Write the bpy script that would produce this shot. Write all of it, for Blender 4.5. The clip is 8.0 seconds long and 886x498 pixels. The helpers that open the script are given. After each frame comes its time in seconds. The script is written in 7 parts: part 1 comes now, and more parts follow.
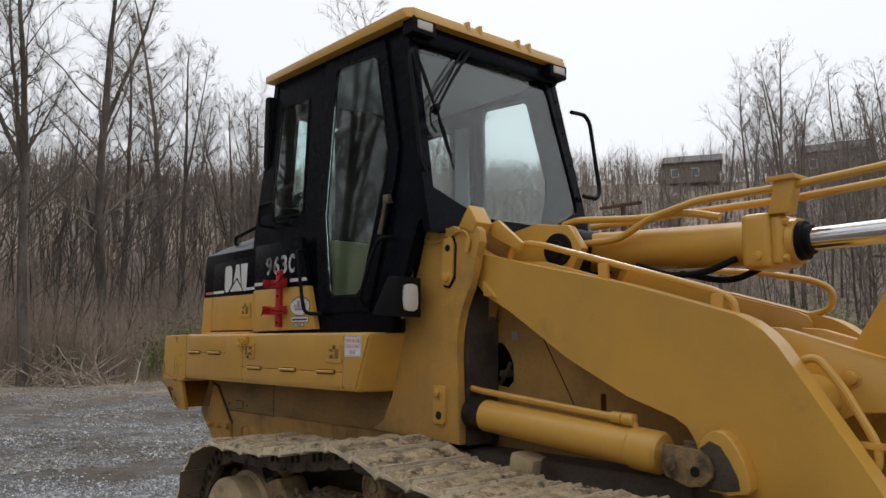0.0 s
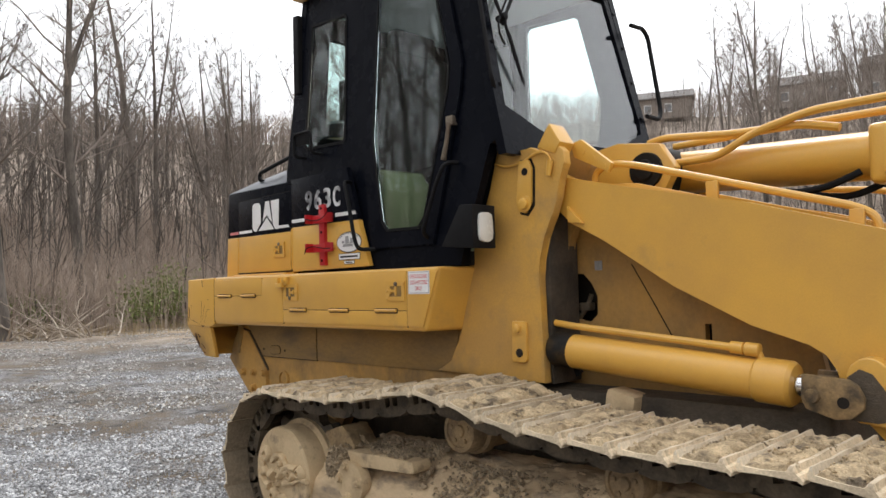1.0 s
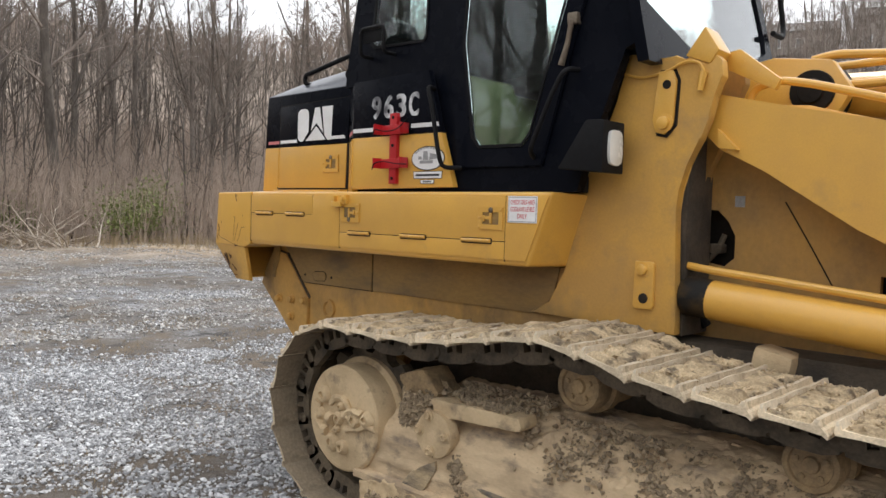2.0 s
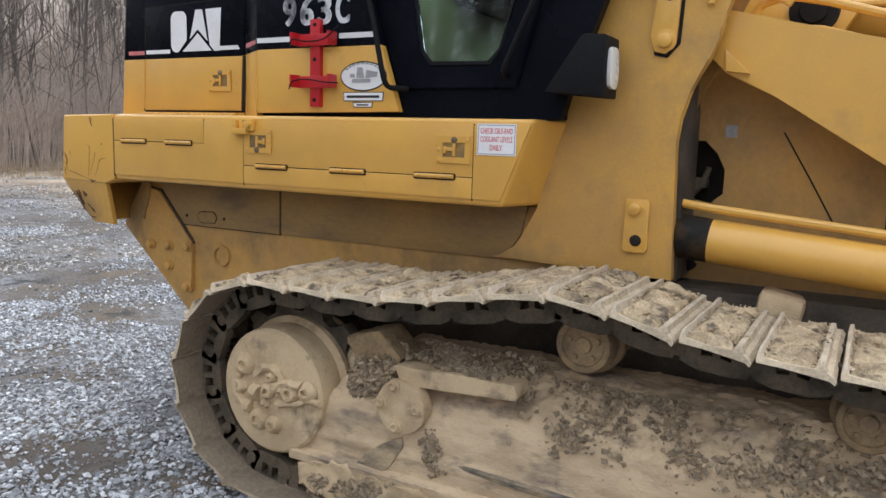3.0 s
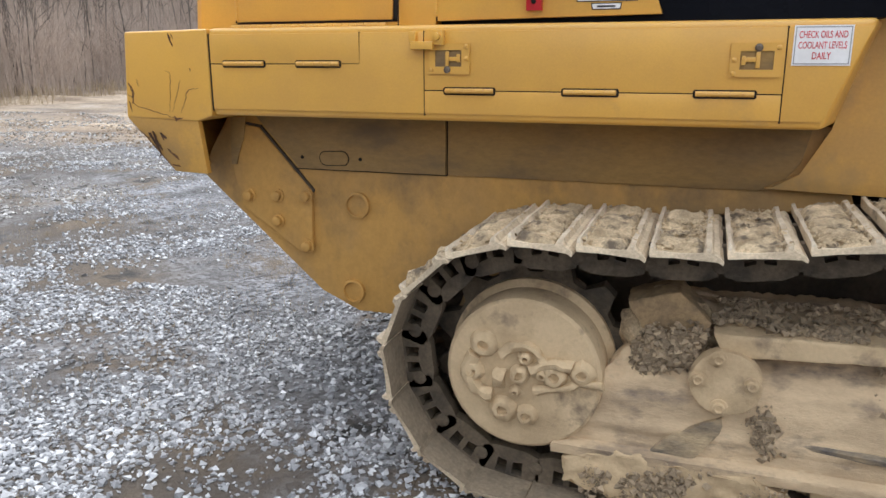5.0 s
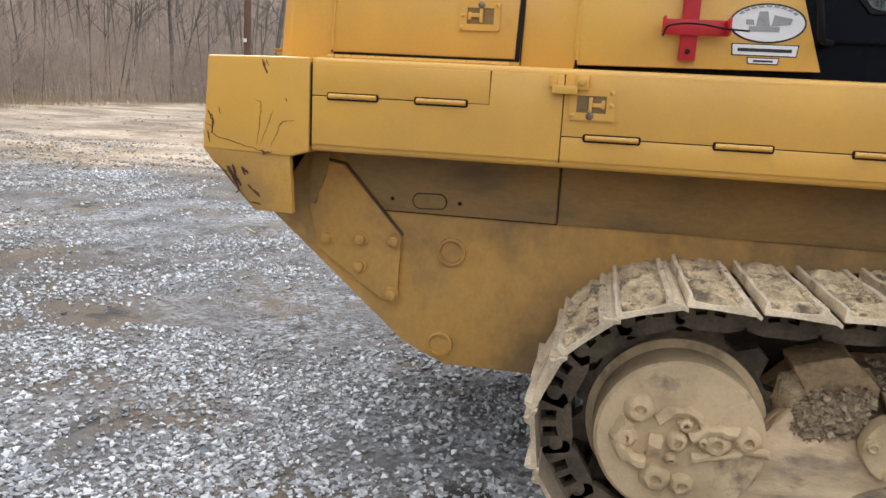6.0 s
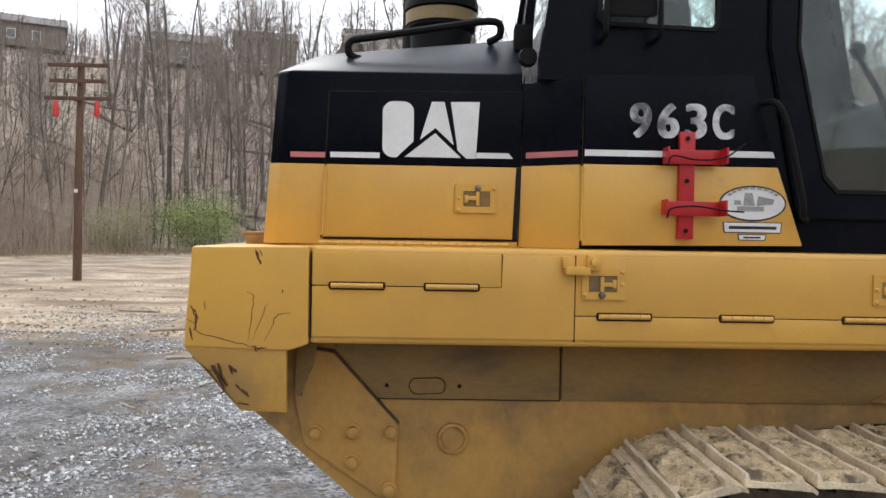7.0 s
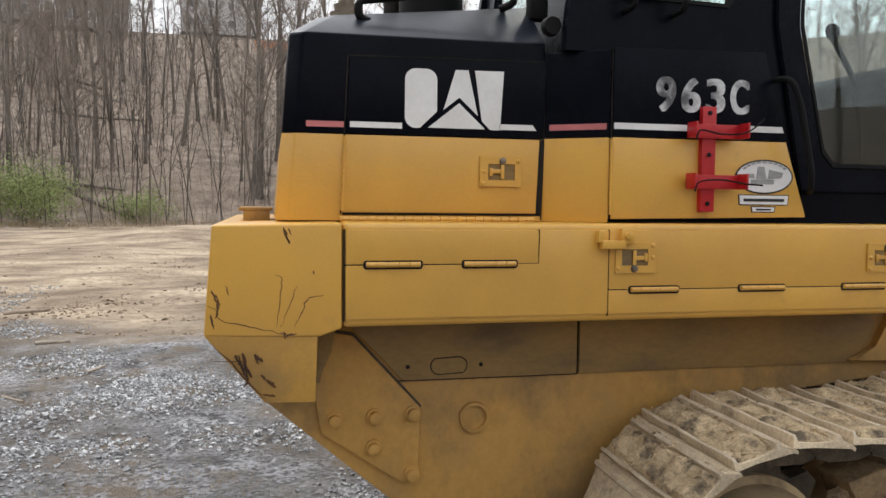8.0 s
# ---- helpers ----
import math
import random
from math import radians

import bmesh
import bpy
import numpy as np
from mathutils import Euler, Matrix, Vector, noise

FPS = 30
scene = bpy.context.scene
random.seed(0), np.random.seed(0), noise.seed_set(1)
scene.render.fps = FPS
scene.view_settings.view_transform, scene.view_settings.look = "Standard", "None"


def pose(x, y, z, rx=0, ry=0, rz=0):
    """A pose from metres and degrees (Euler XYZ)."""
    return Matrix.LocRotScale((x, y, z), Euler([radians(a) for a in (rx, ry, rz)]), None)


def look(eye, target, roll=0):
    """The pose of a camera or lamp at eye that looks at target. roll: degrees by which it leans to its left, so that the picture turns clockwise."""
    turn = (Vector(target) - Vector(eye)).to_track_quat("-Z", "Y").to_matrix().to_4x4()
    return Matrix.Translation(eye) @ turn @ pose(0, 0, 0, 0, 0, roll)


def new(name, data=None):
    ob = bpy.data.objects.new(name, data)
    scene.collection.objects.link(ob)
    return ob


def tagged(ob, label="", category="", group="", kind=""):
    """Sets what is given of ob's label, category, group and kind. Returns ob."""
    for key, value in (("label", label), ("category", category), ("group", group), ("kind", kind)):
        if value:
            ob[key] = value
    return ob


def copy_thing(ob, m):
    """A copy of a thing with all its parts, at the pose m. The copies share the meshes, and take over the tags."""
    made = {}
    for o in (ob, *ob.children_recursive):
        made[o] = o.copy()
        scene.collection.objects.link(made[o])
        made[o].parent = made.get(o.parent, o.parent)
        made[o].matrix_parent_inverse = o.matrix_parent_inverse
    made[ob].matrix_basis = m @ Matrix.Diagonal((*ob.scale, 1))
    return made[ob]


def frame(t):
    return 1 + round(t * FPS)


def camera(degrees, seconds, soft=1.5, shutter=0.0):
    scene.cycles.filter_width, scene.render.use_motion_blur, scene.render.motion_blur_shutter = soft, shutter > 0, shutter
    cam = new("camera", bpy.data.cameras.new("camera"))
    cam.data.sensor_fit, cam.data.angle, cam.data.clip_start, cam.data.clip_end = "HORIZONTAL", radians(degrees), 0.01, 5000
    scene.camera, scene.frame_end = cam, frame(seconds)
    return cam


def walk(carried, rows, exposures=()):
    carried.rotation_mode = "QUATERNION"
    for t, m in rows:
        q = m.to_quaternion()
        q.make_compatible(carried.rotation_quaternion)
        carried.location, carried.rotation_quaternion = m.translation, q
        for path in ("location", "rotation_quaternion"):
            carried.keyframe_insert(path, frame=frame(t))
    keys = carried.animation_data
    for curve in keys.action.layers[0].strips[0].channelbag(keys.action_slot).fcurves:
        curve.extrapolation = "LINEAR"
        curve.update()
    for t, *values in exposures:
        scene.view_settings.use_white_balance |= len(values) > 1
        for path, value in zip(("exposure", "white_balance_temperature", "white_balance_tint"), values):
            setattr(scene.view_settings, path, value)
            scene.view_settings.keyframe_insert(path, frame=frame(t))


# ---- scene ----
cam = camera(60.0, 8.0)
PATH = [
    (0, (5.504, -2.469, 1.441), (4.04, -1.127, 1.679), 0.1),
    (0.5, (5.244, -2.612, 1.447), (3.852, -1.18, 1.549), 0.5),
    (1, (4.91, -2.598, 1.404), (3.486, -1.196, 1.493), -1.6),
    (1.5, (4.51, -2.596, 1.394), (3.048, -1.231, 1.384), -0.3),
    (1.7, (4.347, -2.602, 1.379), (2.915, -1.208, 1.326), 0.5),
    (2.8, (3.457, -2.573, 1.408), (2.369, -0.905, 1.219), 1.8),
    (3, (3.303, -2.538, 1.4), (2.337, -0.809, 1.122), 1.7),
    (3.5, (2.928, -2.507, 1.353), (2.14, -0.741, 0.844), 2.9),
    (4, (2.522, -2.56, 1.401), (1.972, -0.695, 0.933), 0.1),
    (4.5, (2.154, -2.548, 1.361), (1.535, -0.711, 0.868), 1.4),
    (5, (1.801, -2.533, 1.391), (1.17, -0.7, 0.898), -0.2),
    (6.3, (0.772, -2.56, 1.411), (0.507, -0.604, 1.086), 2.1),
    (6.5, (0.656, -2.538, 1.51), (0.456, -0.563, 1.265), 0.5),
    (7, (0.375, -2.497, 1.539), (0.417, -0.498, 1.493), 1.0),
    (7.5, (0.063, -2.467, 1.579), (0.35, -0.489, 1.529), -0.3),
    (8, (-0.214, -2.324, 1.552), (0.222, -0.376, 1.429), 0.6),
]
EXPOSURES = [(0.0, -1.3, 6500, 10), (0.5, -1.12, 6650, 10), (1.0, -0.35, 6600, 10), (1.5, -0.27, 6600, 10), (3.0, -0.17, 5950, 10), (3.5, -0.10, 5480, 10), (4.0, 0.10, 5080, 10), (4.5, 0.12, 5400, 10),
             (5.0, -0.02, 6100, 10), (5.2, -0.03, 6250, 10), (6.5, -0.09, 6300, 10), (7.0, -0.31, 6350, 10), (8.0, -0.48, 6550, 10)]
walk(cam, [(t, look(eye, target, roll)) for t, eye, target, roll in PATH], EXPOSURES)


# ---- world and light ----
SUN_WAY = Vector((-0.35, 0.52, 0.78)).normalized()
world = bpy.data.worlds.new("overcast_sky")
scene.world = world
world.use_nodes = True
wn = world.node_tree
wn.nodes.clear()
sky = wn.nodes.new("ShaderNodeTexSky")
sky.sky_type, sky.sun_disc = "NISHITA", False
sky.sun_elevation, sky.sun_rotation = radians(51), radians(326)
skyscale = wn.nodes.new("ShaderNodeMix")
skyscale.data_type, skyscale.blend_type = "RGBA", "MULTIPLY"
skyscale.inputs[0].default_value = 1.0
skyscale.inputs[7].default_value = (0.10, 0.10, 0.10, 1)
cloud = wn.nodes.new("ShaderNodeMix")
cloud.data_type = "RGBA"
cloud.inputs[0].default_value = 0.86
cloud.inputs[7].default_value = (1.0, 1.01, 1.03, 1)
bg = wn.nodes.new("ShaderNodeBackground")
wtc = wn.nodes.new("ShaderNodeTexCoord")
glow = wn.nodes.new("ShaderNodeVectorMath")
glow.operation = "DOT_PRODUCT"
glow.inputs[1].default_value = SUN_WAY
wgrad = wn.nodes.new("ShaderNodeMapRange")
wgrad.inputs["From Min"].default_value, wgrad.inputs["From Max"].default_value = -0.3, 1.0
wgrad.inputs["To Min"].default_value, wgrad.inputs["To Max"].default_value = 1.9, 2.65
wn.links.new(wtc.outputs["Generated"], glow.inputs[0])
wn.links.new(glow.outputs["Value"], wgrad.inputs["Value"])
wn.links.new(wgrad.outputs[0], bg.inputs[1])
wout = wn.nodes.new("ShaderNodeOutputWorld")
wn.links.new(sky.outputs[0], skyscale.inputs[6])
wn.links.new(skyscale.outputs[2], cloud.inputs[6])
wn.links.new(cloud.outputs[2], bg.inputs[0])
wn.links.new(bg.outputs[0], wout.inputs[0])
sun = new("sun", bpy.data.lights.new("sun", "SUN"))
sun.data.energy, sun.data.angle, sun.data.color = 2.1, radians(24), (1.0, 0.97, 0.92)
sun.matrix_world = look((0, 0, 0), -SUN_WAY)


# ---- materials ----
def material(name, base, rough=0.6, metal=0.0, second=None, spread=(0.4, 0.65), scale=3.0, fine=60.0, bump=0.1,
             bump_scale=0.01, fine_mix=0.25, coat=0.0, spec=0.5, coarse=0.0, random=0.0, stain=None, stain_scale=1.2, stain_at=(0.55, 0.7), local=False, stretch=(1, 1, 1)):
    """A surface with a broad mottling towards a second colour, a fine grain, stains and relief."""
    m = bpy.data.materials.new(name)
    m.use_nodes = True
    nt = m.node_tree
    n, link = nt.nodes, nt.links.new
    p = n["Principled BSDF"]
    if local:
        tc = n.new("ShaderNodeTexCoord").outputs["Object"]
    else:
        tc = n.new("ShaderNodeNewGeometry").outputs["Position"]
    if stretch != (1, 1, 1):
        mp = n.new("ShaderNodeMapping")
        mp.inputs["Scale"].default_value = stretch
        link(tc, mp.inputs["Vector"])
        tc = mp.outputs[0]

    def tex(s, detail=5, rgh=0.6):
        t = n.new("ShaderNodeTexNoise")
        t.inputs["Scale"].default_value, t.inputs["Detail"].default_value, t.inputs["Roughness"].default_value = s, detail, rgh
        link(tc, t.inputs["Vector"])
        return t.outputs["Fac"]

    def ramp(f, lo, hi):
        r = n.new("ShaderNodeMapRange")
        r.inputs["From Min"].default_value, r.inputs["From Max"].default_value = lo, hi
        link(f, r.inputs["Value"])
        return r.outputs[0]

    def mix(f, a, b):
        x = n.new("ShaderNodeMix")
        x.data_type = "RGBA"
        if isinstance(f, float):
            x.inputs[0].default_value = f
        else:
            link(f, x.inputs[0])
        for i, c in ((6, a), (7, b)):
            if isinstance(c, tuple):
                x.inputs[i].default_value = (*c, 1)
            else:
                link(c, x.inputs[i])
        return x.outputs[2]

    second = second or tuple(c * 0.8 for c in base)
    col = mix(ramp(tex(scale), *spread), base, second)
    grain = tex(fine, 4, 0.7)
    if fine_mix > 0:
        dark = n.new("ShaderNodeMix")
        dark.data_type, dark.blend_type = "RGBA", "MULTIPLY"
        dark.inputs[0].default_value = 1.0
        link(col, dark.inputs[6])
        g = ramp(grain, 0.25, 0.75)
        link(mix(g, (1 - fine_mix,) * 3, (1 + fine_mix,) * 3), dark.inputs[7])
        col = dark.outputs[2]
    if stain:
        col = mix(ramp(tex(stain_scale, 8, 0.65), *stain_at), col, stain)
    if random:
        oi = n.new("ShaderNodeObjectInfo")
        v = n.new("ShaderNodeMix")
        v.data_type, v.blend_type = "RGBA", "MULTIPLY"
        v.inputs[0].default_value = 1.0
        link(col, v.inputs[6])
        link(mix(oi.outputs["Random"], (1 - random,) * 3, (1 + random,) * 3), v.inputs[7])
        col = v.outputs[2]
    link(col, p.inputs["Base Color"])
    rr = n.new("ShaderNodeMapRange")
    rr.inputs["To Min"].default_value, rr.inputs["To Max"].default_value = max(0.02, rough - 0.12), min(1, rough + 0.12)
    link(tex(scale * 2.3), rr.inputs["Value"])
    link(rr.outputs[0], p.inputs["Roughness"])
    p.inputs["Metallic"].default_value = metal
    p.inputs["Specular IOR Level"].default_value = spec
    p.inputs["Coat Weight"].default_value = coat
    p.inputs["Coat Roughness"].default_value = 0.2
    if bump:
        b = n.new("ShaderNodeBump")
        b.inputs["Strength"].default_value, b.inputs["Distance"].default_value = bump, bump_scale
        rough_h = grain
        if coarse:
            add = n.new("ShaderNodeMath")
            add.operation = "MULTIPLY_ADD"
            link(tex(coarse, 6, 0.7), add.inputs[0])
            add.inputs[1].default_value = 3.0
            link(grain, add.inputs[2])
            rough_h = add.outputs[0]
        link(rough_h, b.inputs["Height"])
        link(b.outputs[0], p.inputs["Normal"])
    return m


def island_material(name, dark, light, rough=0.8):
    """Loose pieces of one mesh, each of its own shade."""
    m = material(name, light, rough, bump=0.3, fine=90)
    n, link = m.node_tree.nodes, m.node_tree.links.new
    p = n["Principled BSDF"]
    old = p.inputs["Base Color"].links[0].from_socket
    g = n.new("ShaderNodeNewGeometry")
    r = n.new("ShaderNodeValToRGB")
    r.color_ramp.elements[0].color = (*dark, 1)
    r.color_ramp.elements[1].color = (*light, 1)
    r.color_ramp.elements.new(0.5).color = (*[0.8 * a + 0.2 * b for a, b in zip(dark, light)], 1)
    link(g.outputs["Random Per Island"], r.inputs[0])
    x = n.new("ShaderNodeMix")
    x.data_type = "RGBA"
    x.inputs[0].default_value = 0.7
    link(old, x.inputs[6])
    link(r.outputs[0], x.inputs[7])
    link(x.outputs[2], p.inputs["Base Color"])
    return m


def glass_material(name, tint, rough=0.02):
    m = bpy.data.materials.new(name)
    m.use_nodes = True
    p = m.node_tree.nodes["Principled BSDF"]
    p.inputs["Base Color"].default_value = (*tint, 1)
    p.inputs["Transmission Weight"].default_value = 1.0
    p.inputs["Roughness"].default_value = rough
    p.inputs["IOR"].default_value = 1.45
    return m


YELLOW = material("yellow_paint", (0.71, 0.395, 0.066), 0.36, second=(0.62, 0.345, 0.07), scale=2.0, fine=140, fine_mix=0.05, bump=0.03,
                  coat=0.3, stain=(0.40, 0.25, 0.09), stain_scale=3.0, stain_at=(0.60, 0.85))
DUSTY = material("dusty_yellow_paint", (0.48, 0.27, 0.068), 0.7, second=(0.33, 0.20, 0.075), scale=2.4, fine=50, fine_mix=0.12, bump=0.1,
                 stain=(0.10, 0.078, 0.052), stain_scale=2.7, stain_at=(0.47, 0.74), stretch=(1, 1, 0.8))
# Grime streaks over a base colour also darkened for the fender's shade.
SKIRT = material("grimy_shaded_skirt_paint", (0.30, 0.185, 0.058), 0.7, second=(0.21, 0.135, 0.055), scale=3.2, fine=60, fine_mix=0.15, bump=0.1,
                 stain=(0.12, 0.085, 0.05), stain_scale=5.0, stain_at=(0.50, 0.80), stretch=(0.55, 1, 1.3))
WEATHERED = material("weathered_yellow_paint", (0.63, 0.35, 0.066), 0.5, second=(0.48, 0.275, 0.075), scale=2.0, fine=90, fine_mix=0.08, bump=0.05,
                     stain=(0.27, 0.185, 0.09), stain_scale=2.3, stain_at=(0.50, 0.74))
BLACK = material("black_paint", (0.0035, 0.0045, 0.008), 0.27, second=(0.006, 0.007, 0.011), fine_mix=0.15, bump=0.03, spec=0.06,
                 stain=(0.012, 0.013, 0.015), stain_scale=2.5, stain_at=(0.6, 0.85))
# Paler, bluish copy of the black paint: the sky's sheen put into colour.
SHEEN_BLACK = material("sheen_black_paint", (0.008, 0.012, 0.022), 0.32, second=(0.016, 0.021, 0.032), fine_mix=0.2, bump=0.04, spec=0.35,
                       stain=(0.05, 0.055, 0.06), stain_scale=3.0, stain_at=(0.58, 0.85))
RUBBER = material("black_rubber", (0.009, 0.009, 0.010), 0.65, bump=0.1, spec=0.15)
# Oily dark metal; also fills seams, holes and painted shadows.
DARK = material("dark_metal_and_shadow", (0.010, 0.009, 0.008), 0.7, second=(0.025, 0.02, 0.016), bump=0.3, spec=0.2)
STEEL = material("worn_steel", (0.26, 0.22, 0.17), 0.55, metal=0.6, second=(0.12, 0.09, 0.065), scale=9, bump=0.3)
CHROME = material("chrome_rod", (0.75, 0.75, 0.76), 0.14, metal=1.0, fine_mix=0.03, bump=0.01)
MUD = material("dried_mud", (0.64, 0.50, 0.315), 0.95, second=(0.33, 0.245, 0.145), scale=9, fine=120, fine_mix=0.35, bump=0.7, bump_scale=0.012, coarse=34,
               stain=(0.15, 0.115, 0.078), stain_scale=12.0, stain_at=(0.51, 0.63))
MUDDY = material("mud_caked_steel", (0.60, 0.455, 0.275), 0.9, second=(0.44, 0.325, 0.19), scale=5, fine=90, fine_mix=0.08, bump=0.3, bump_scale=0.008, coarse=16,
                 stain=(0.24, 0.18, 0.12), stain_scale=8.0, stain_at=(0.56, 0.70))
MUDFRAME = material("streaked_dried_mud", (0.62, 0.47, 0.295), 0.9, second=(0.43, 0.32, 0.20), scale=5, fine=110, fine_mix=0.07, bump=0.35, bump_scale=0.008, coarse=24,
                    stain=(0.22, 0.172, 0.13), stain_scale=7.0, stain_at=(0.53, 0.67), stretch=(0.55, 1, 1.25))
CLOD = island_material("dark_mud_clods", (0.13, 0.098, 0.064), (0.46, 0.355, 0.23), 0.95)
SCUFFED = material("scuffed_dark_steel", (0.10, 0.088, 0.078), 0.7, second=(0.42, 0.32, 0.19), scale=8, spread=(0.38, 0.58), fine=60, fine_mix=0.35, bump=0.4, coarse=14, stretch=(0.5, 1, 1.6))
# Dark brown for real grime and for painted shade in gaps.
GRIME_SHADE = material("muddy_grime_and_shade", (0.085, 0.066, 0.046), 0.9, second=(0.04, 0.032, 0.024), scale=5, bump=0.5, coarse=12)
GREASY = material("greasy_brown_steel", (0.27, 0.18, 0.085), 0.6, second=(0.05, 0.038, 0.025), scale=11, fine=70, fine_mix=0.3, bump=0.3, spec=0.4)
SOOT = material("sooty_paint", (0.012, 0.011, 0.010), 0.7, second=(0.07, 0.042, 0.015), scale=10, spread=(0.50, 0.75), bump=0.2, spec=0.25)
ROLLER = material("brown_roller_mud", (0.36, 0.25, 0.13), 0.85, second=(0.20, 0.14, 0.08), scale=9, fine=60, fine_mix=0.3, bump=0.4, bump_scale=0.01)
SHOE = material("muddy_track_steel", (0.62, 0.51, 0.355), 0.8, second=(0.40, 0.32, 0.22), scale=7, fine=90, fine_mix=0.3, bump=0.4, bump_scale=0.008,
                stain=(0.16, 0.13, 0.092), stain_scale=10.0, stain_at=(0.53, 0.66), local=True, random=0.15)
SHOE_BAR = material("worn_grouser_steel", (0.57, 0.485, 0.365), 0.55, second=(0.38, 0.30, 0.20), scale=9, fine=80, fine_mix=0.25, bump=0.25, bump_scale=0.006, local=True, random=0.12)
# Darker copy of the shoe colour, with the shade inside the track put in.
SHOE_BACK = material("shaded_shoe_underside", (0.235, 0.185, 0.125), 0.8, second=(0.13, 0.102, 0.07), scale=6, fine=70, fine_mix=0.3, bump=0.3, local=True,
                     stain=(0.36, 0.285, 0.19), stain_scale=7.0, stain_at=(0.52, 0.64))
LINK = material("dirty_chain_steel", (0.13, 0.10, 0.066), 0.8, second=(0.045, 0.036, 0.026), scale=9, fine=80, fine_mix=0.3, bump=0.4)
GLASS = glass_material("tinted_cab_glass", (0.72, 0.84, 0.82))
CLEAR = glass_material("windscreen_glass", (0.93, 0.97, 0.97))
LENS = material("frosted_lamp_lens", (0.72, 0.72, 0.68), 0.25, fine_mix=0.05, bump=0.2, fine=200)
RED = material("red_paint", (0.50, 0.012, 0.018), 0.4, second=(0.36, 0.01, 0.015), fine_mix=0.1, bump=0.05)
WHITE = material("white_decal", (0.84, 0.84, 0.84), 0.45, second=(0.72, 0.72, 0.71), fine_mix=0.05, bump=0.02)
WORN_WHITE = material("worn_white_decal", (0.62, 0.63, 0.64), 0.5, second=(0.10, 0.10, 0.11), scale=9, spread=(0.44, 0.60), fine_mix=0.2, bump=0.02)
PINK = material("faded_red_stripe", (0.62, 0.20, 0.20), 0.5, fine_mix=0.08, bump=0.02)
INK = material("black_print", (0.02, 0.02, 0.02), 0.5, bump=0.0)
GREY_INK = material("grey_print", (0.35, 0.35, 0.35), 0.5, bump=0.0)
RED_INK = material("red_print", (0.60, 0.05, 0.06), 0.5, bump=0.0)
LINER = material("grey_cab_lining", (0.56, 0.61, 0.65), 0.8, fine_mix=0.1)
SEAT = material("pale_green_vinyl", (0.30, 0.345, 0.175), 0.7, fine_mix=0.1)
TAN = material("tan_filter_bowl", (0.34, 0.25, 0.12), 0.5, fine_mix=0.1)
BROWN_CLOD = island_material("brown_earth_clods", (0.10, 0.07, 0.045), (0.42, 0.33, 0.23), 0.95)
RUST = material("scraped_rust", (0.13, 0.055, 0.022), 0.8, second=(0.05, 0.03, 0.02), fine_mix=0.3, bump=0.2)
BARK = material("grey_bark", (0.19, 0.163, 0.14), 0.95, second=(0.085, 0.072, 0.062), scale=2, fine=14, fine_mix=0.35, bump=0.6, bump_scale=0.03, random=0.35, stretch=(1, 1, 0.3))
TWIG = material("grey_brown_twigs", (0.265, 0.224, 0.193), 0.95, second=(0.17, 0.142, 0.121), scale=0.6, fine=5, fine_mix=0.2, bump=0, random=0.3)
SCRUB = material("brown_scrub_stems", (0.46, 0.375, 0.31), 0.95, second=(0.29, 0.23, 0.19), scale=0.25, fine=3, fine_mix=0.3, bump=0)
DRY = material("bleached_dead_branch", (0.46, 0.40, 0.33), 0.9, second=(0.28, 0.22, 0.17), scale=4, bump=0.2)
GREEN = island_material("fresh_green_leaves", (0.14, 0.175, 0.055), (0.33, 0.385, 0.145))
STRAW = island_material("dry_grass_blades", (0.22, 0.16, 0.09), (0.46, 0.36, 0.22))
STONE = island_material("grey_crushed_stone", (0.032, 0.034, 0.040), (0.66, 0.67, 0.685), 0.7)
WARM_STONE = island_material("dusty_far_stone", (0.075, 0.068, 0.06), (0.60, 0.585, 0.56), 0.85)
WOODPOLE = material("weathered_pole_wood", (0.13, 0.075, 0.052), 0.9, second=(0.075, 0.045, 0.032), scale=3, fine=30, fine_mix=0.3, bump=0.3, stretch=(1, 1, 0.2))
SIDING = material("pale_house_siding", (0.62, 0.61, 0.60), 0.8, fine=3, fine_mix=0.1)
BRICKRED = material("brick_house_wall", (0.36, 0.32, 0.285), 0.85, fine=4, fine_mix=0.15)
BROWN_SIDING = material("brown_house_siding", (0.27, 0.225, 0.19), 0.85, fine=4, fine_mix=0.15)
ROOFING = material("grey_shingle_roof", (0.17, 0.16, 0.155), 0.9, fine=5, fine_mix=0.2)
PANE = material("grey_window_pane", (0.22, 0.23, 0.24), 0.1, bump=0)
ORANGE = material("orange_barrier", (0.75, 0.22, 0.04), 0.6)
INSULATOR = material("red_insulator_cover", (0.65, 0.05, 0.04), 0.5)


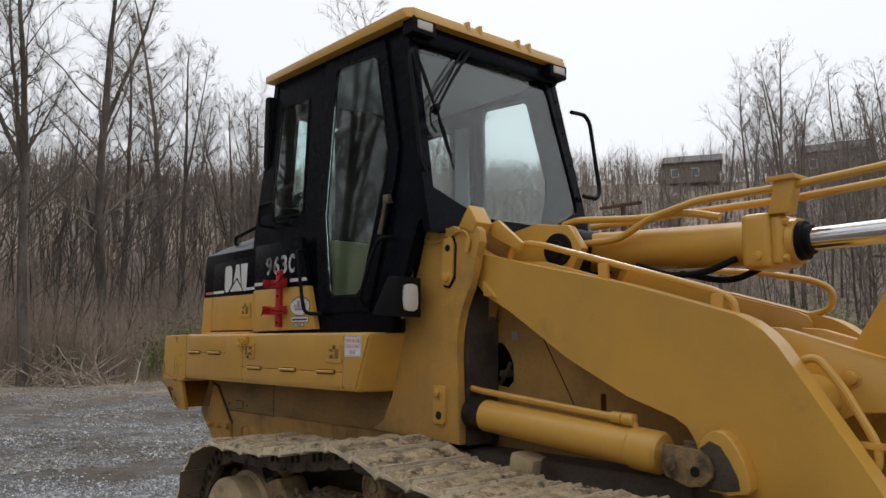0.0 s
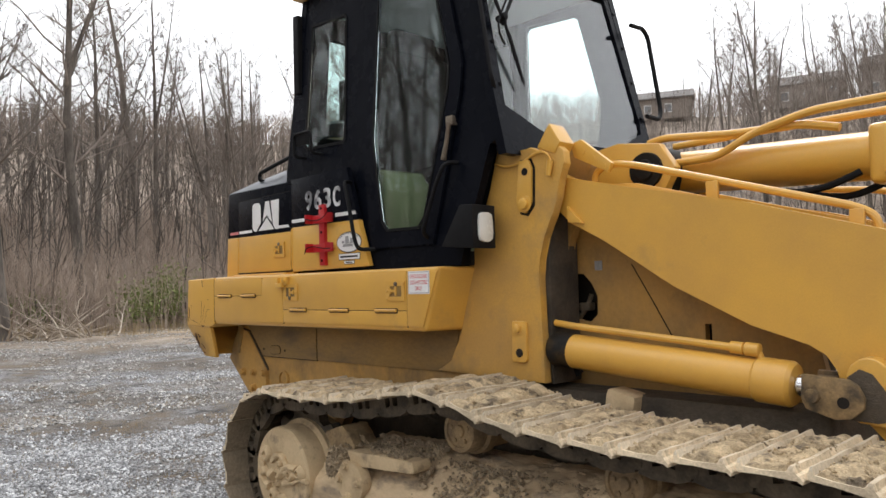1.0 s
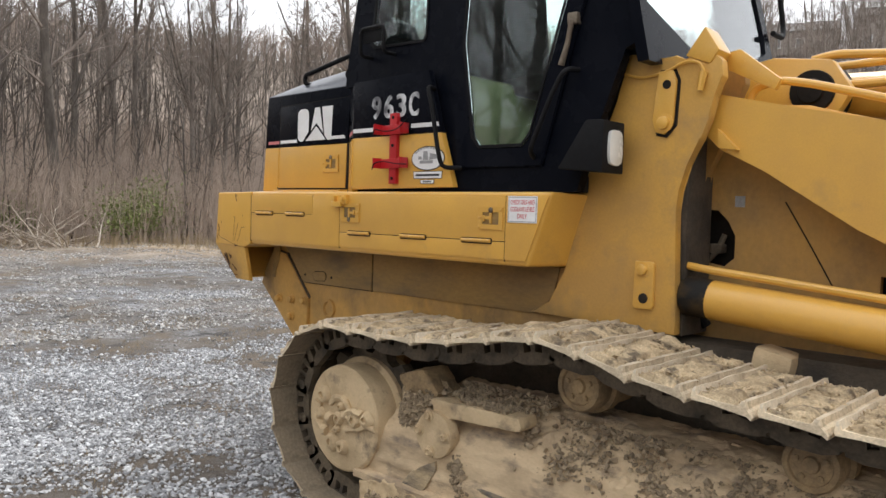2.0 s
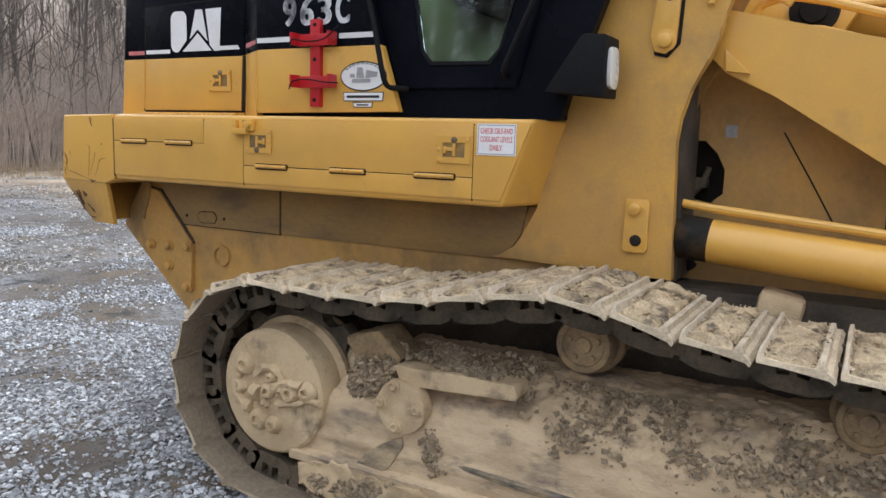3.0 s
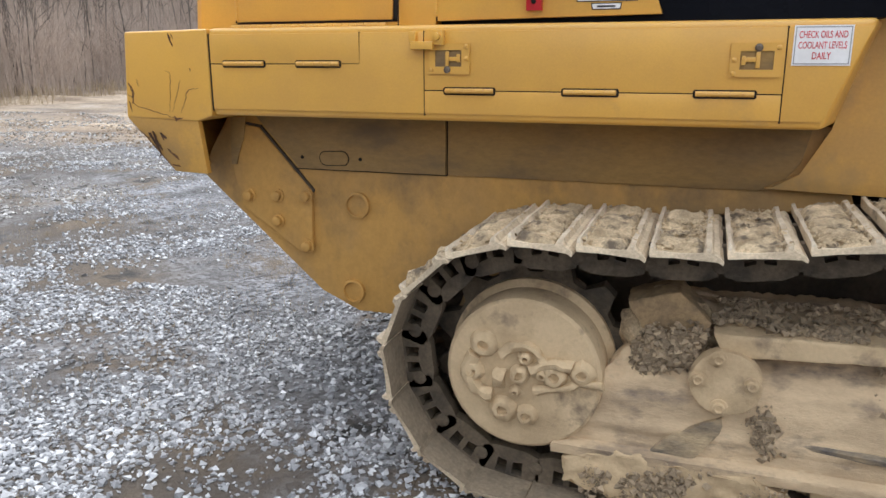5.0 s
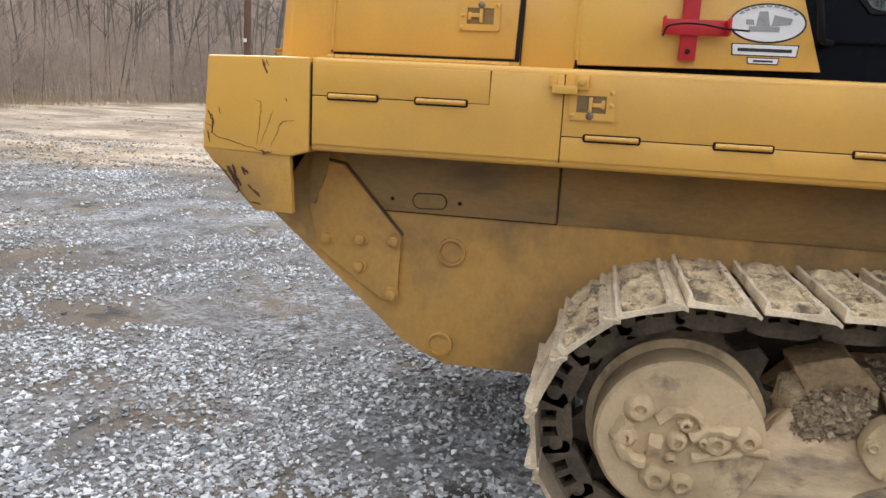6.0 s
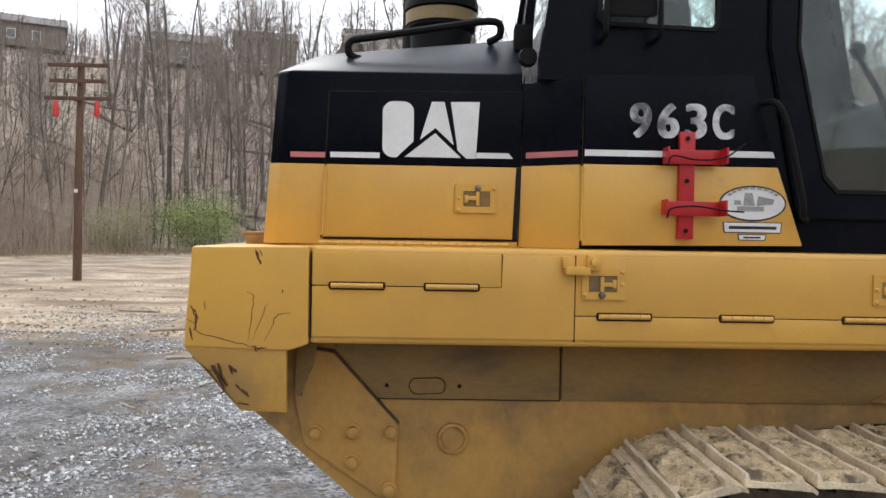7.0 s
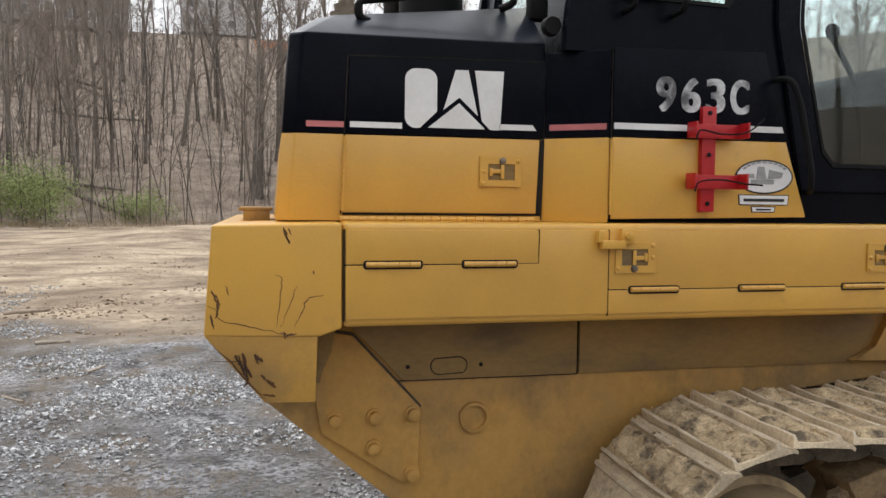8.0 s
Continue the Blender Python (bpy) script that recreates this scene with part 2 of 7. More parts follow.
def ground_material():
    m = material("gravel_and_dirt", (0.105, 0.10, 0.098), 0.9, second=(0.035, 0.031, 0.028), scale=1.6, fine=38, fine_mix=0.45, bump=0.8, bump_scale=0.03,
                 stain=(0.19, 0.15, 0.105), stain_scale=0.5, stain_at=(0.50, 0.66))
    n, link = m.node_tree.nodes, m.node_tree.links.new
    p = n["Principled BSDF"]
    col = p.inputs["Base Color"].links[0].from_socket
    geo = n.new("ShaderNodeNewGeometry")

    def noise_fac(s, lo, hi, vec=None):
        t = n.new("ShaderNodeTexNoise")
        t.inputs["Scale"].default_value, t.inputs["Detail"].default_value, t.inputs["Roughness"].default_value = s, 7, 0.65
        link(vec or geo.outputs["Position"], t.inputs["Vector"])
        r = n.new("ShaderNodeMapRange")
        r.inputs["From Min"].default_value, r.inputs["From Max"].default_value = lo, hi
        link(t.outputs["Fac"], r.inputs["Value"])
        return r.outputs[0]

    def mix(f, a, b):
        x = n.new("ShaderNodeMix")
        x.data_type = "RGBA"
        link(f, x.inputs[0])
        for i, c in ((6, a), (7, b)):
            if isinstance(c, tuple):
                x.inputs[i].default_value = (*c, 1)
            else:
                link(c, x.inputs[i])
        return x.outputs[2]

    cells = n.new("ShaderNodeTexVoronoi")
    cells.inputs["Scale"].default_value = 42.0
    link(geo.outputs["Position"], cells.inputs["Vector"])
    sep = n.new("ShaderNodeSeparateColor")
    link(cells.outputs["Color"], sep.inputs[0])
    chips = mix(sep.outputs[0], (0.025, 0.025, 0.026), (0.52, 0.53, 0.56))
    chip_mask = n.new("ShaderNodeMath")
    chip_mask.operation = "MULTIPLY"
    link(noise_fac(1.7, 0.36, 0.62), chip_mask.inputs[0])
    chip_mask.inputs[1].default_value = 0.75
    col = mix(chip_mask.outputs[0], col, chips)
    col = mix(noise_fac(0.33, 0.45, 0.60), col, (0.085, 0.068, 0.052))
    col = mix(noise_fac(1.3, 0.53, 0.64), col, (0.13, 0.098, 0.066))
    col = mix(noise_fac(2.4, 0.56, 0.66), col, (0.028, 0.026, 0.024))
    stretch = n.new("ShaderNodeMapping")
    stretch.inputs["Scale"].default_value = (0.65, 1.0, 1)
    link(geo.outputs["Position"], stretch.inputs["Vector"])
    earth = mix(noise_fac(0.6, 0.38, 0.62, stretch.outputs[0]), (0.17, 0.118, 0.075), (0.52, 0.415, 0.295))
    earth = mix(noise_fac(9, 0.45, 0.75), earth, (0.16, 0.115, 0.075))
    litter = mix(noise_fac(0.9, 0.38, 0.62), (0.15, 0.117, 0.09), (0.42, 0.34, 0.27))
    litter = mix(noise_fac(0.12, 0.5, 0.7), litter, (0.30, 0.235, 0.18))
    litter = mix(noise_fac(3.6, 0.50, 0.66), litter, (0.115, 0.089, 0.069))
    attr_e, attr_l = n.new("ShaderNodeAttribute"), n.new("ShaderNodeAttribute")
    attr_e.attribute_name, attr_l.attribute_name = "bare_earth", "leaf_litter"
    col = mix(attr_e.outputs["Fac"], col, earth)
    col = mix(attr_l.outputs["Fac"], col, litter)
    link(col, p.inputs["Base Color"])
    return m


GROUND = ground_material()


# ---- building helpers ----
WORLD = {}


def thing(name, at, label, category, group="", kind=""):
    """An empty at a thing's base that carries its parts."""
    ob = new(name)
    ob.location = at
    ob.empty_display_size = 0.2
    WORLD[ob] = Matrix.Translation(at)
    return tagged(ob, label, category, group, kind)


def finish(me, mat, angle=35):
    mats = mat if isinstance(mat, (list, tuple)) else [mat]
    for m in mats:
        me.materials.append(m)
    if angle:
        me.polygons.foreach_set("use_smooth", [True] * len(me.polygons))
        me.set_sharp_from_angle(angle=radians(angle))
    return me


def mesh_of(name, bm, mat, angle=35):
    bmesh.ops.recalc_face_normals(bm, faces=bm.faces[:])
    me = bpy.data.meshes.new(name)
    bm.to_mesh(me)
    bm.free()
    return finish(me, mat, angle)


def place(name, me, m, parent=None, label=""):
    """A mesh at the pose m, under a thing or a part."""
    ob = new(name, me)
    ob.matrix_basis = m
    if parent is not None:
        ob.parent = parent
        ob.matrix_parent_inverse = WORLD[parent].inverted()
    WORLD[ob] = m.copy()
    return tagged(ob, label)


def part(name, bm, mat, parent=None, label="", angle=35):
    return place(name, mesh_of(name, bm, mat, angle), Matrix(), parent, label)


def bevelled(bm, geom_faces, offset, segments=2):
    edges = list({e for f in geom_faces for e in f.edges})
    if offset:
        bmesh.ops.bevel(bm, geom=edges, offset=offset, segments=segments, affect="EDGES", profile=0.6, clamp_overlap=True)


def box(bm, a, b, bevel=0.004, segments=2):
    """A box between two corners with rounded edges."""
    lo, hi = [min(p, q) for p, q in zip(a, b)], [max(p, q) for p, q in zip(a, b)]
    vs = [bm.verts.new((x, y, z)) for x in (lo[0], hi[0]) for y in (lo[1], hi[1]) for z in (lo[2], hi[2])]
    fs = [bm.faces.new([vs[i] for i in q]) for q in ((0, 1, 3, 2), (4, 6, 7, 5), (0, 4, 5, 1), (2, 3, 7, 6), (0, 2, 6, 4), (1, 5, 7, 3))]
    bevelled(bm, fs, bevel, segments)
    return bm


def loft(bm, rings, caps=True):
    """Skin between closed rings of points, each of the same count."""
    vr = [[bm.verts.new(p) for p in r] for r in rings]
    n = len(vr[0])
    fs = []
    for r0, r1 in zip(vr, vr[1:]):
        for i in range(n):
            fs.append(bm.faces.new((r0[i], r0[(i + 1) % n], r1[(i + 1) % n], r1[i])))
    if caps:
        fs.append(bm.faces.new(vr[0]))
        fs.append(bm.faces.new(vr[-1]))
    return fs


def prism(bm, poly, y0, y1, bevel=0.004, segments=2, axis="y"):
    """A polygon of (x, z) pushed from y0 to y1; with axis z a polygon of (x, y)."""
    def at(p, v):
        return (p[0], v, p[1]) if axis == "y" else (p[0], p[1], v) if axis == "z" else (v, p[0], p[1])
    fs = loft(bm, [[at(p, y0) for p in poly], [at(p, y1) for p in poly]])
    bevelled(bm, fs, bevel, segments)
    return bm


def plate(bm, outer, holes, to3d, thick):
    """A flat sheet with holes through it; to3d turns (u, v, depth) into a place."""
    vs, es = [], []
    for loop in (outer, *holes):
        lv = [bm.verts.new(to3d(u, v, 0)) for u, v in loop]
        vs += lv
        es += [bm.edges.new((lv[i], lv[(i + 1) % len(lv)])) for i in range(len(lv))]
    got = bmesh.ops.triangle_fill(bm, edges=es, use_beauty=True)
    faces = [g for g in got["geom"] if isinstance(g, bmesh.types.BMFace)]
    back = {}
    k = 0
    for loop in (outer, *holes):
        for u, v in loop:
            back[vs[k]] = bm.verts.new(to3d(u, v, thick))
            k += 1
    for f in faces:
        bm.faces.new([back[v] for v in reversed(f.verts)])
    for e in es:
        a, b = e.verts
        bm.faces.new((a, b, back[b], back[a]))
    return bm


def smooth_line(pts, steps=6):
    """A rounded line through the given places."""
    p = [Vector(q) for q in pts]
    p = [2 * p[0] - p[1]] + p + [2 * p[-1] - p[-2]]
    out = []
    for i in range(1, len(p) - 2):
        a, b, c, d = p[i - 1:i + 3]
        for s in range(steps):
            t = s / steps
            out.append(0.5 * (2 * b + (c - a) * t + (2 * a - 5 * b + 4 * c - d) * t * t + (3 * b - a - 3 * c + d) * t ** 3))
    out.append(p[-2])
    return out


def rounded(pts, r, steps=4):
    """A line of straight runs whose corners are arcs."""
    p = [Vector(q) for q in pts]
    out = [p[0]]
    for a, b, c in zip(p, p[1:], p[2:]):
        u, v = (a - b), (c - b)
        k = min(r, u.length * 0.49, v.length * 0.49)
        s, e = b + u.normalized() * k, b + v.normalized() * k
        for i in range(steps + 1):
            t = i / steps
            out.append((1 - t) ** 2 * s + 2 * t * (1 - t) * b + t * t * e)
    out.append(p[-1])
    return out


def tube(bm, pts, r, n=8, caps=True):
    """A round bar along a line; r is one radius or one for each point."""
    p = [Vector(q) for q in pts]
    rr = r if isinstance(r, (list, tuple)) else [r] * len(p)
    rings = []
    up = Vector((0.02, 0.3, 0.95))
    for i, q in enumerate(p):
        d = (p[min(i + 1, len(p) - 1)] - p[max(i - 1, 0)]).normalized()
        s = d.cross(up)
        s = s.normalized() if s.length > 1e-4 else Vector((1, 0, 0))
        w = s.cross(d)
        rings.append([q + rr[i] * (math.cos(2 * math.pi * k / n) * s + math.sin(2 * math.pi * k / n) * w) for k in range(n)])
    loft(bm, rings, caps)
    return bm


def lathe(bm, origin, axis, profile, n=32):
    """A turned body: profile of (distance along the axis, radius)."""
    o, a = Vector(origin), Vector(axis).normalized()
    s = a.orthogonal().normalized()
    w = a.cross(s)
    rings = [[o + a * d + r * (math.cos(2 * math.pi * k / n) * s + math.sin(2 * math.pi * k / n) * w) for k in range(n)] for d, r in profile]
    loft(bm, rings)
    return bm


def fast_mesh(name, verts, faces, mat, angle=0):
    me = bpy.data.meshes.new(name)
    me.from_pydata([tuple(v) for v in verts], [], faces)
    me.update()
    return finish(me, mat, angle)


def lumps(count, where, size, seed, flat=0.7, sides=1):
    """Angular little stones or clods, as places and faces; where gives a place for each."""
    rng = np.random.default_rng(seed)
    base = np.array([(1, 0, 0), (-1, 0, 0), (0, 1, 0), (0, -1, 0), (0, 0, 1), (0, 0, -1)], float)
    tri = np.array([(0, 2, 4), (2, 1, 4), (1, 3, 4), (3, 0, 4), (2, 0, 5), (1, 2, 5), (3, 1, 5), (0, 3, 5)])
    c = where(rng, count)
    s = size(rng, count)[:, None, None]
    jit = base[None] * rng.uniform(0.55, 1.25, (count, 6, 1)) + rng.uniform(-0.25, 0.25, (count, 6, 3))
    q = rng.normal(size=(count, 3))
    q /= np.linalg.norm(q, axis=1)[:, None]
    r = rng.normal(size=(count, 3))
    r -= (r * q).sum(1)[:, None] * q
    r /= np.linalg.norm(r, axis=1)[:, None]
    rot = np.stack([q, r, np.cross(q, r)], axis=1)
    v = np.einsum("nij,njk->nik", jit * s, rot)
    v[:, :, 2] *= flat
    v += c[:, None, :]
    f = (tri[None] + 6 * np.arange(count)[:, None, None]).reshape(-1, 3)
    return v.reshape(-1, 3), f.tolist()


def text_mesh(name, body, height, mat, bold=0.0, squeeze=1.0):
    """Flat writing in the built-in font, its lower left corner at the origin, facing -y."""
    cu = bpy.data.curves.new(name, "FONT")
    cu.body, cu.size, cu.offset, cu.extrude = body, 1.0, bold, 0.0
    cu.align_x = "LEFT"
    ob = new(name, cu)
    bpy.context.view_layer.update()
    me = bpy.data.meshes.new_from_object(ob.evaluated_get(bpy.context.evaluated_depsgraph_get()))
    bpy.data.objects.remove(ob)
    co = np.array([v.co for v in me.vertices])
    lo, hi = co.min(0), co.max(0)
    k = height / (hi[1] - lo[1])
    for v in me.vertices:
        v.co = ((v.co[0] - lo[0]) * k * squeeze, 0, (v.co[1] - lo[1]) * k)
    return finish(me, mat, 0), (hi[0] - lo[0]) * k * squeeze


# ---- ground ----
CENTRE = (2.0, -1.0)


def sstep(x, lo, hi):
    t = min(1.0, max(0.0, (x - lo) / (hi - lo)))
    return t * t * (3 - 2 * t)


def rim(x, y):
    """How far the yard reaches before the wooded slope begins, by direction."""
    az = math.degrees(math.atan2(y - CENTRE[1], x - CENTRE[0])) % 360
    return 49 - 19 * sstep(az, 112, 146)


def height(x, y):
    d = math.hypot(x - CENTRE[0], y - CENTRE[1])
    base = -0.02 - 0.05 * sstep(y, 1.5, 9)
    base += 0.025 * noise.noise(Vector((x * 0.9, y * 0.9, 0))) + 0.012 * noise.noise(Vector((x * 3.1, y * 3.1, 5)))
    base += 0.12 * sstep(d, 7, 14) * noise.noise(Vector((x * 0.28, y * 0.45, 9)))
    base += 0.55 * math.exp(-((x + 3.2) / 3.6) ** 2 - ((y - 31) / 4.5) ** 2)
    base += 0.05 * sstep(y, 6, 9) * (1 - sstep(y, 38, 46)) * noise.noise(Vector((x * 0.35, y * 1.5, 12)))
    over = max(0.0, d - rim(x, y))
    az = math.degrees(math.atan2(y - CENTRE[1], x - CENTRE[0])) % 360
    steep = 0.36 - 0.10 * sstep(az, 115, 150)
    rise = steep * over * sstep(over, 0, 8) + 0.7 * sstep(over, 2, 20) * noise.noise(Vector((x * 0.07, y * 0.07, 3)))
    top = 29.0 + 2 * noise.noise(Vector((x * 0.02, y * 0.02, 1)))
    return base + (rise if rise < top - 5 else top - 5 * math.exp(-(rise - top + 5) / 5))


def build_ground():
    radii = [0.0]
    while radii[-1] < 900:
        radii.append(radii[-1] + max(0.16, radii[-1] * 0.035))
    n = 220
    verts, faces = [(CENTRE[0], CENTRE[1], height(*CENTRE))], []
    for r in radii[1:]:
        for k in range(n):
            a = 2 * math.pi * k / n
            x, y = CENTRE[0] + r * math.cos(a), CENTRE[1] + r * math.sin(a)
            verts.append((x, y, height(x, y)))
    for k in range(n):
        faces.append((0, 1 + k, 1 + (k + 1) % n))
    for i in range(len(radii) - 2):
        for k in range(n):
            a, b = 1 + i * n + k, 1 + i * n + (k + 1) % n
            faces.append((a, a + n, b + n, b))
    me = fast_mesh("ground", verts, faces, GROUND)
    me.polygons.foreach_set("use_smooth", [True] * len(me.polygons))
    earth, litter = [], []
    for x, y, z in verts:
        d = math.hypot(x - CENTRE[0], y - CENTRE[1])
        w = noise.noise(Vector((x * 0.35, y * 0.5, 2)))
        earth.append(sstep(y + 2.2 * w, 7.0, 9.5) * (1 - 0.5 * sstep(-x, 9, 16)) + 0.55 * sstep(-x + 3 * w, 12, 20))
        litter.append(sstep(d - rim(x, y) + 1.5 * w, -2.5, 1.0))
    for name, values in (("bare_earth", earth), ("leaf_litter", litter)):
        a = me.attributes.new(name, "FLOAT", "POINT")
        a.data.foreach_set("value", [min(1.0, v) for v in values])
    ob = new("ground", me)
    return tagged(ob, "grey crushed stone yard turning to brown dirt and wooded slope", "ground", kind="structure")


build_ground()


def build_gravel():
    def where(rng, n):
        x = rng.uniform(-1, 1, n)
        x = -1.2 + 7.5 * np.sign(x) * np.abs(x) ** 1.25
        y = -2.2 + 12.5 * rng.random(n) ** 1.35
        keep = []
        for i in range(n):
            w = noise.noise(Vector((x[i] * 0.8, y[i] * 0.8, 4))) + 0.5 * noise.noise(Vector((x[i] * 2.3, y[i] * 2.3, 4)))
            if w < (0.22 if x[i] < -2.5 else 0.06) or y[i] + 2.2 * noise.noise(Vector((x[i] * 0.35, y[i] * 0.5, 2))) > 8.3:
                k = int(rng.integers(max(1, i)))
                x[i], y[i] = x[k] + rng.normal(0, 0.12), min(8.0, y[k] + rng.normal(0, 0.12))
            keep.append(height(x[i], y[i]) + 0.004)
        return np.stack([x, y, np.array(keep)], 1)
    v, f = lumps(60000, where, lambda rng, n: 0.006 + 0.019 * rng.random(n) ** 1.8, 11, 0.75)
    def near(rng, n):
        x, y = [], []
        while len(x) < n:
            a, b = rng.uniform(-2.8, 2.7), -2.1 + 3.4 * rng.random()
            if noise.noise(Vector((a * 1.3, b * 2.2, 8))) + 0.4 * noise.noise(Vector((a * 5, b * 5, 8))) > rng.uniform(-0.42, 0.22):
                x.append(a)
                y.append(b)
        x, y = np.array(x), np.array(y)
        return np.stack([x, y, np.array([height(a, b) + 0.003 for a, b in zip(x, y)])], 1)
    v2, f2 = lumps(42000, near, lambda rng, n: 0.005 + 0.017 * rng.random(n) ** 2, 14, 0.75)
    f = f + [[i + len(v) for i in q] for q in f2]
    v = np.concatenate([v, v2])
    ob = new("gravel", fast_mesh("gravel", v, f, STONE))
    return tagged(ob, "loose grey crushed stone lying over the yard", "gravel", kind="stuff")


build_gravel()


def build_far_stones():
    def where(rng, n):
        x, y = [], []
        while len(x) < n:
            a, b = -4 - 20 * rng.random() ** 1.3, -3 + 16 * rng.random()
            if noise.noise(Vector((a * 0.45, b * 0.7, 4))) + 0.5 * noise.noise(Vector((a * 1.3, b * 1.9, 4))) > rng.uniform(-0.35, 0.15):
                x.append(a)
                y.append(b)
        x, y = np.array(x), np.array(y)
        return np.stack([x, y, np.array([height(a, b) + 0.005 for a, b in zip(x, y)])], 1)
    v, f = lumps(26000, where, lambda rng, n: 0.012 + 0.026 * rng.random(n) ** 2, 12, 0.7)
    tagged(new("coarse_gravel", fast_mesh("coarse_gravel", v, f, WARM_STONE)), "coarser pale stones scattered over the far yard", "gravel", kind="stuff")

    def dirt(rng, n):
        x, y = [], []
        while len(x) < n:
            a, b = -16 + 18 * rng.random(), 7.2 + 3.2 * rng.random() + 14 * rng.random() ** 4
            if noise.noise(Vector((a * 0.5, b * 1.3, 6))) > rng.uniform(-0.1, 0.5):
                x.append(a)
                y.append(b)
        x, y = np.array(x), np.array(y)
        return np.stack([x, y, np.array([height(a, b) + 0.006 for a, b in zip(x, y)])], 1)
    v, f = lumps(7000, dirt, lambda rng, n: 0.006 + 0.04 * rng.random(n) ** 4, 13, 0.6)
    tagged(new("earth_clods", fast_mesh("earth_clods", v, f, BROWN_CLOD)), "brown clods of earth lying on the bare ground", "dirt", kind="stuff")


build_far_stones()


# ---- woods ----
def tree_mesh(seed, tall, radius, fork, limbs=24, branches=7, twigs=7, lean=0.03):
    """A bare tree: its trunk and its crown of limbs, branches and fine twigs."""
    rng = random.Random(seed)
    parts = ([], []), ([], [])

    def pipe(which, pts, radii, n):
        vs, fs = parts[which]
        start = len(vs)
        last = len(pts) - 1
        for i, p in enumerate(pts):
            if i == last:
                vs.append(p)
                break
            d = (pts[i + 1] - pts[max(i - 1, 0)]).normalized()
            a = d.orthogonal().normalized()
            w = d.cross(a)
            for k in range(n):
                t = 2 * math.pi * k / n
                vs.append(p + radii[i] * (math.cos(t) * a + math.sin(t) * w))
        for i in range(last):
            for k in range(n):
                a, b = start + i * n + k, start + i * n + (k + 1) % n
                fs.append((a, b, start + last * n) if i == last - 1 else (a, b, b + n, a + n))

    def grow(which, p, d, length, r, n, segs, wander, lift):
        pts, radii = [p.copy()], [r]
        for i in range(segs):
            d = (d + Vector((rng.gauss(0, wander), rng.gauss(0, wander), rng.gauss(0, wander) + lift))).normalized()
            p = p + d * (length / segs)
            pts.append(p.copy())
            radii.append(r * (1 - 0.85 * (i + 1) / segs))
        pipe(which, pts, radii, n)
        return pts, radii

    leaders = [(Vector((0, 0, -0.3)), Vector((rng.gauss(0, lean), rng.gauss(0, lean), 1)), tall, radius)]
    first = True
    while leaders:
        p, d, length, r = leaders.pop()
        pts, radii = grow(0, p, d, length, r, 8, 12, 0.035, 0.03)
        if first:
            vs0 = parts[0][0]
            for k in range(8):
                vs0[k] = p + (vs0[k] - p) * 1.5 + Vector((0, 0, -0.5))
            for _ in range(fork):
                i = rng.randint(3, 6)
                a = rng.uniform(0, 6.28)
                leaders.append((pts[i], Vector((0.32 * math.cos(a), 0.32 * math.sin(a), 1)), length * rng.uniform(0.45, 0.6), radii[i] * 0.75))
        low = 0.24 if first else 0.08
        first = False
        for j in range(limbs):
            up = low + (0.97 - low) * ((j + rng.random()) / limbs) ** 0.85
            i = min(11, int(up * 12))
            q = pts[i].lerp(pts[i + 1], up * 12 - i)
            a = 2.4 * j + rng.uniform(-0.6, 0.6)
            ld = Vector((math.cos(a), math.sin(a), rng.uniform(0.35, 0.9) + 0.7 * up)).normalized()
            reach = length * rng.uniform(0.13, 0.26) * (1.25 - 0.85 * up) * (1.6 if rng.random() < 0.12 else 1.0)
            lp, lr = grow(1, q, ld, reach, max(0.012, radii[i] * rng.uniform(0.28, 0.45)), 4, 4, 0.12, 0.05)
            for _ in range(branches):
                t = rng.uniform(0.6, 3.9)
                k = int(t)
                bd = (ld + Vector((rng.gauss(0, 0.55), rng.gauss(0, 0.55), rng.gauss(0.15, 0.35)))).normalized()
                bp, _r = grow(1, lp[k].lerp(lp[k + 1], t - k), bd, reach * rng.uniform(0.25, 0.55), max(0.009, lr[k] * 0.5), 3, 2, 0.16, 0.04)
                for _ in range(twigs):
                    t2 = rng.uniform(0.3, 1.95)
                    m = int(t2)
                    td = (bd + Vector((rng.gauss(0, 0.6), rng.gauss(0, 0.6), rng.gauss(0.15, 0.45)))).normalized()
                    grow(1, bp[m].lerp(bp[m + 1], t2 - m), td, reach * rng.uniform(0.12, 0.34), 0.0085, 3, 1, 0, 0)
    return (fast_mesh("trunk", *parts[0], BARK, 60), fast_mesh("crown", *parts[1], TWIG))


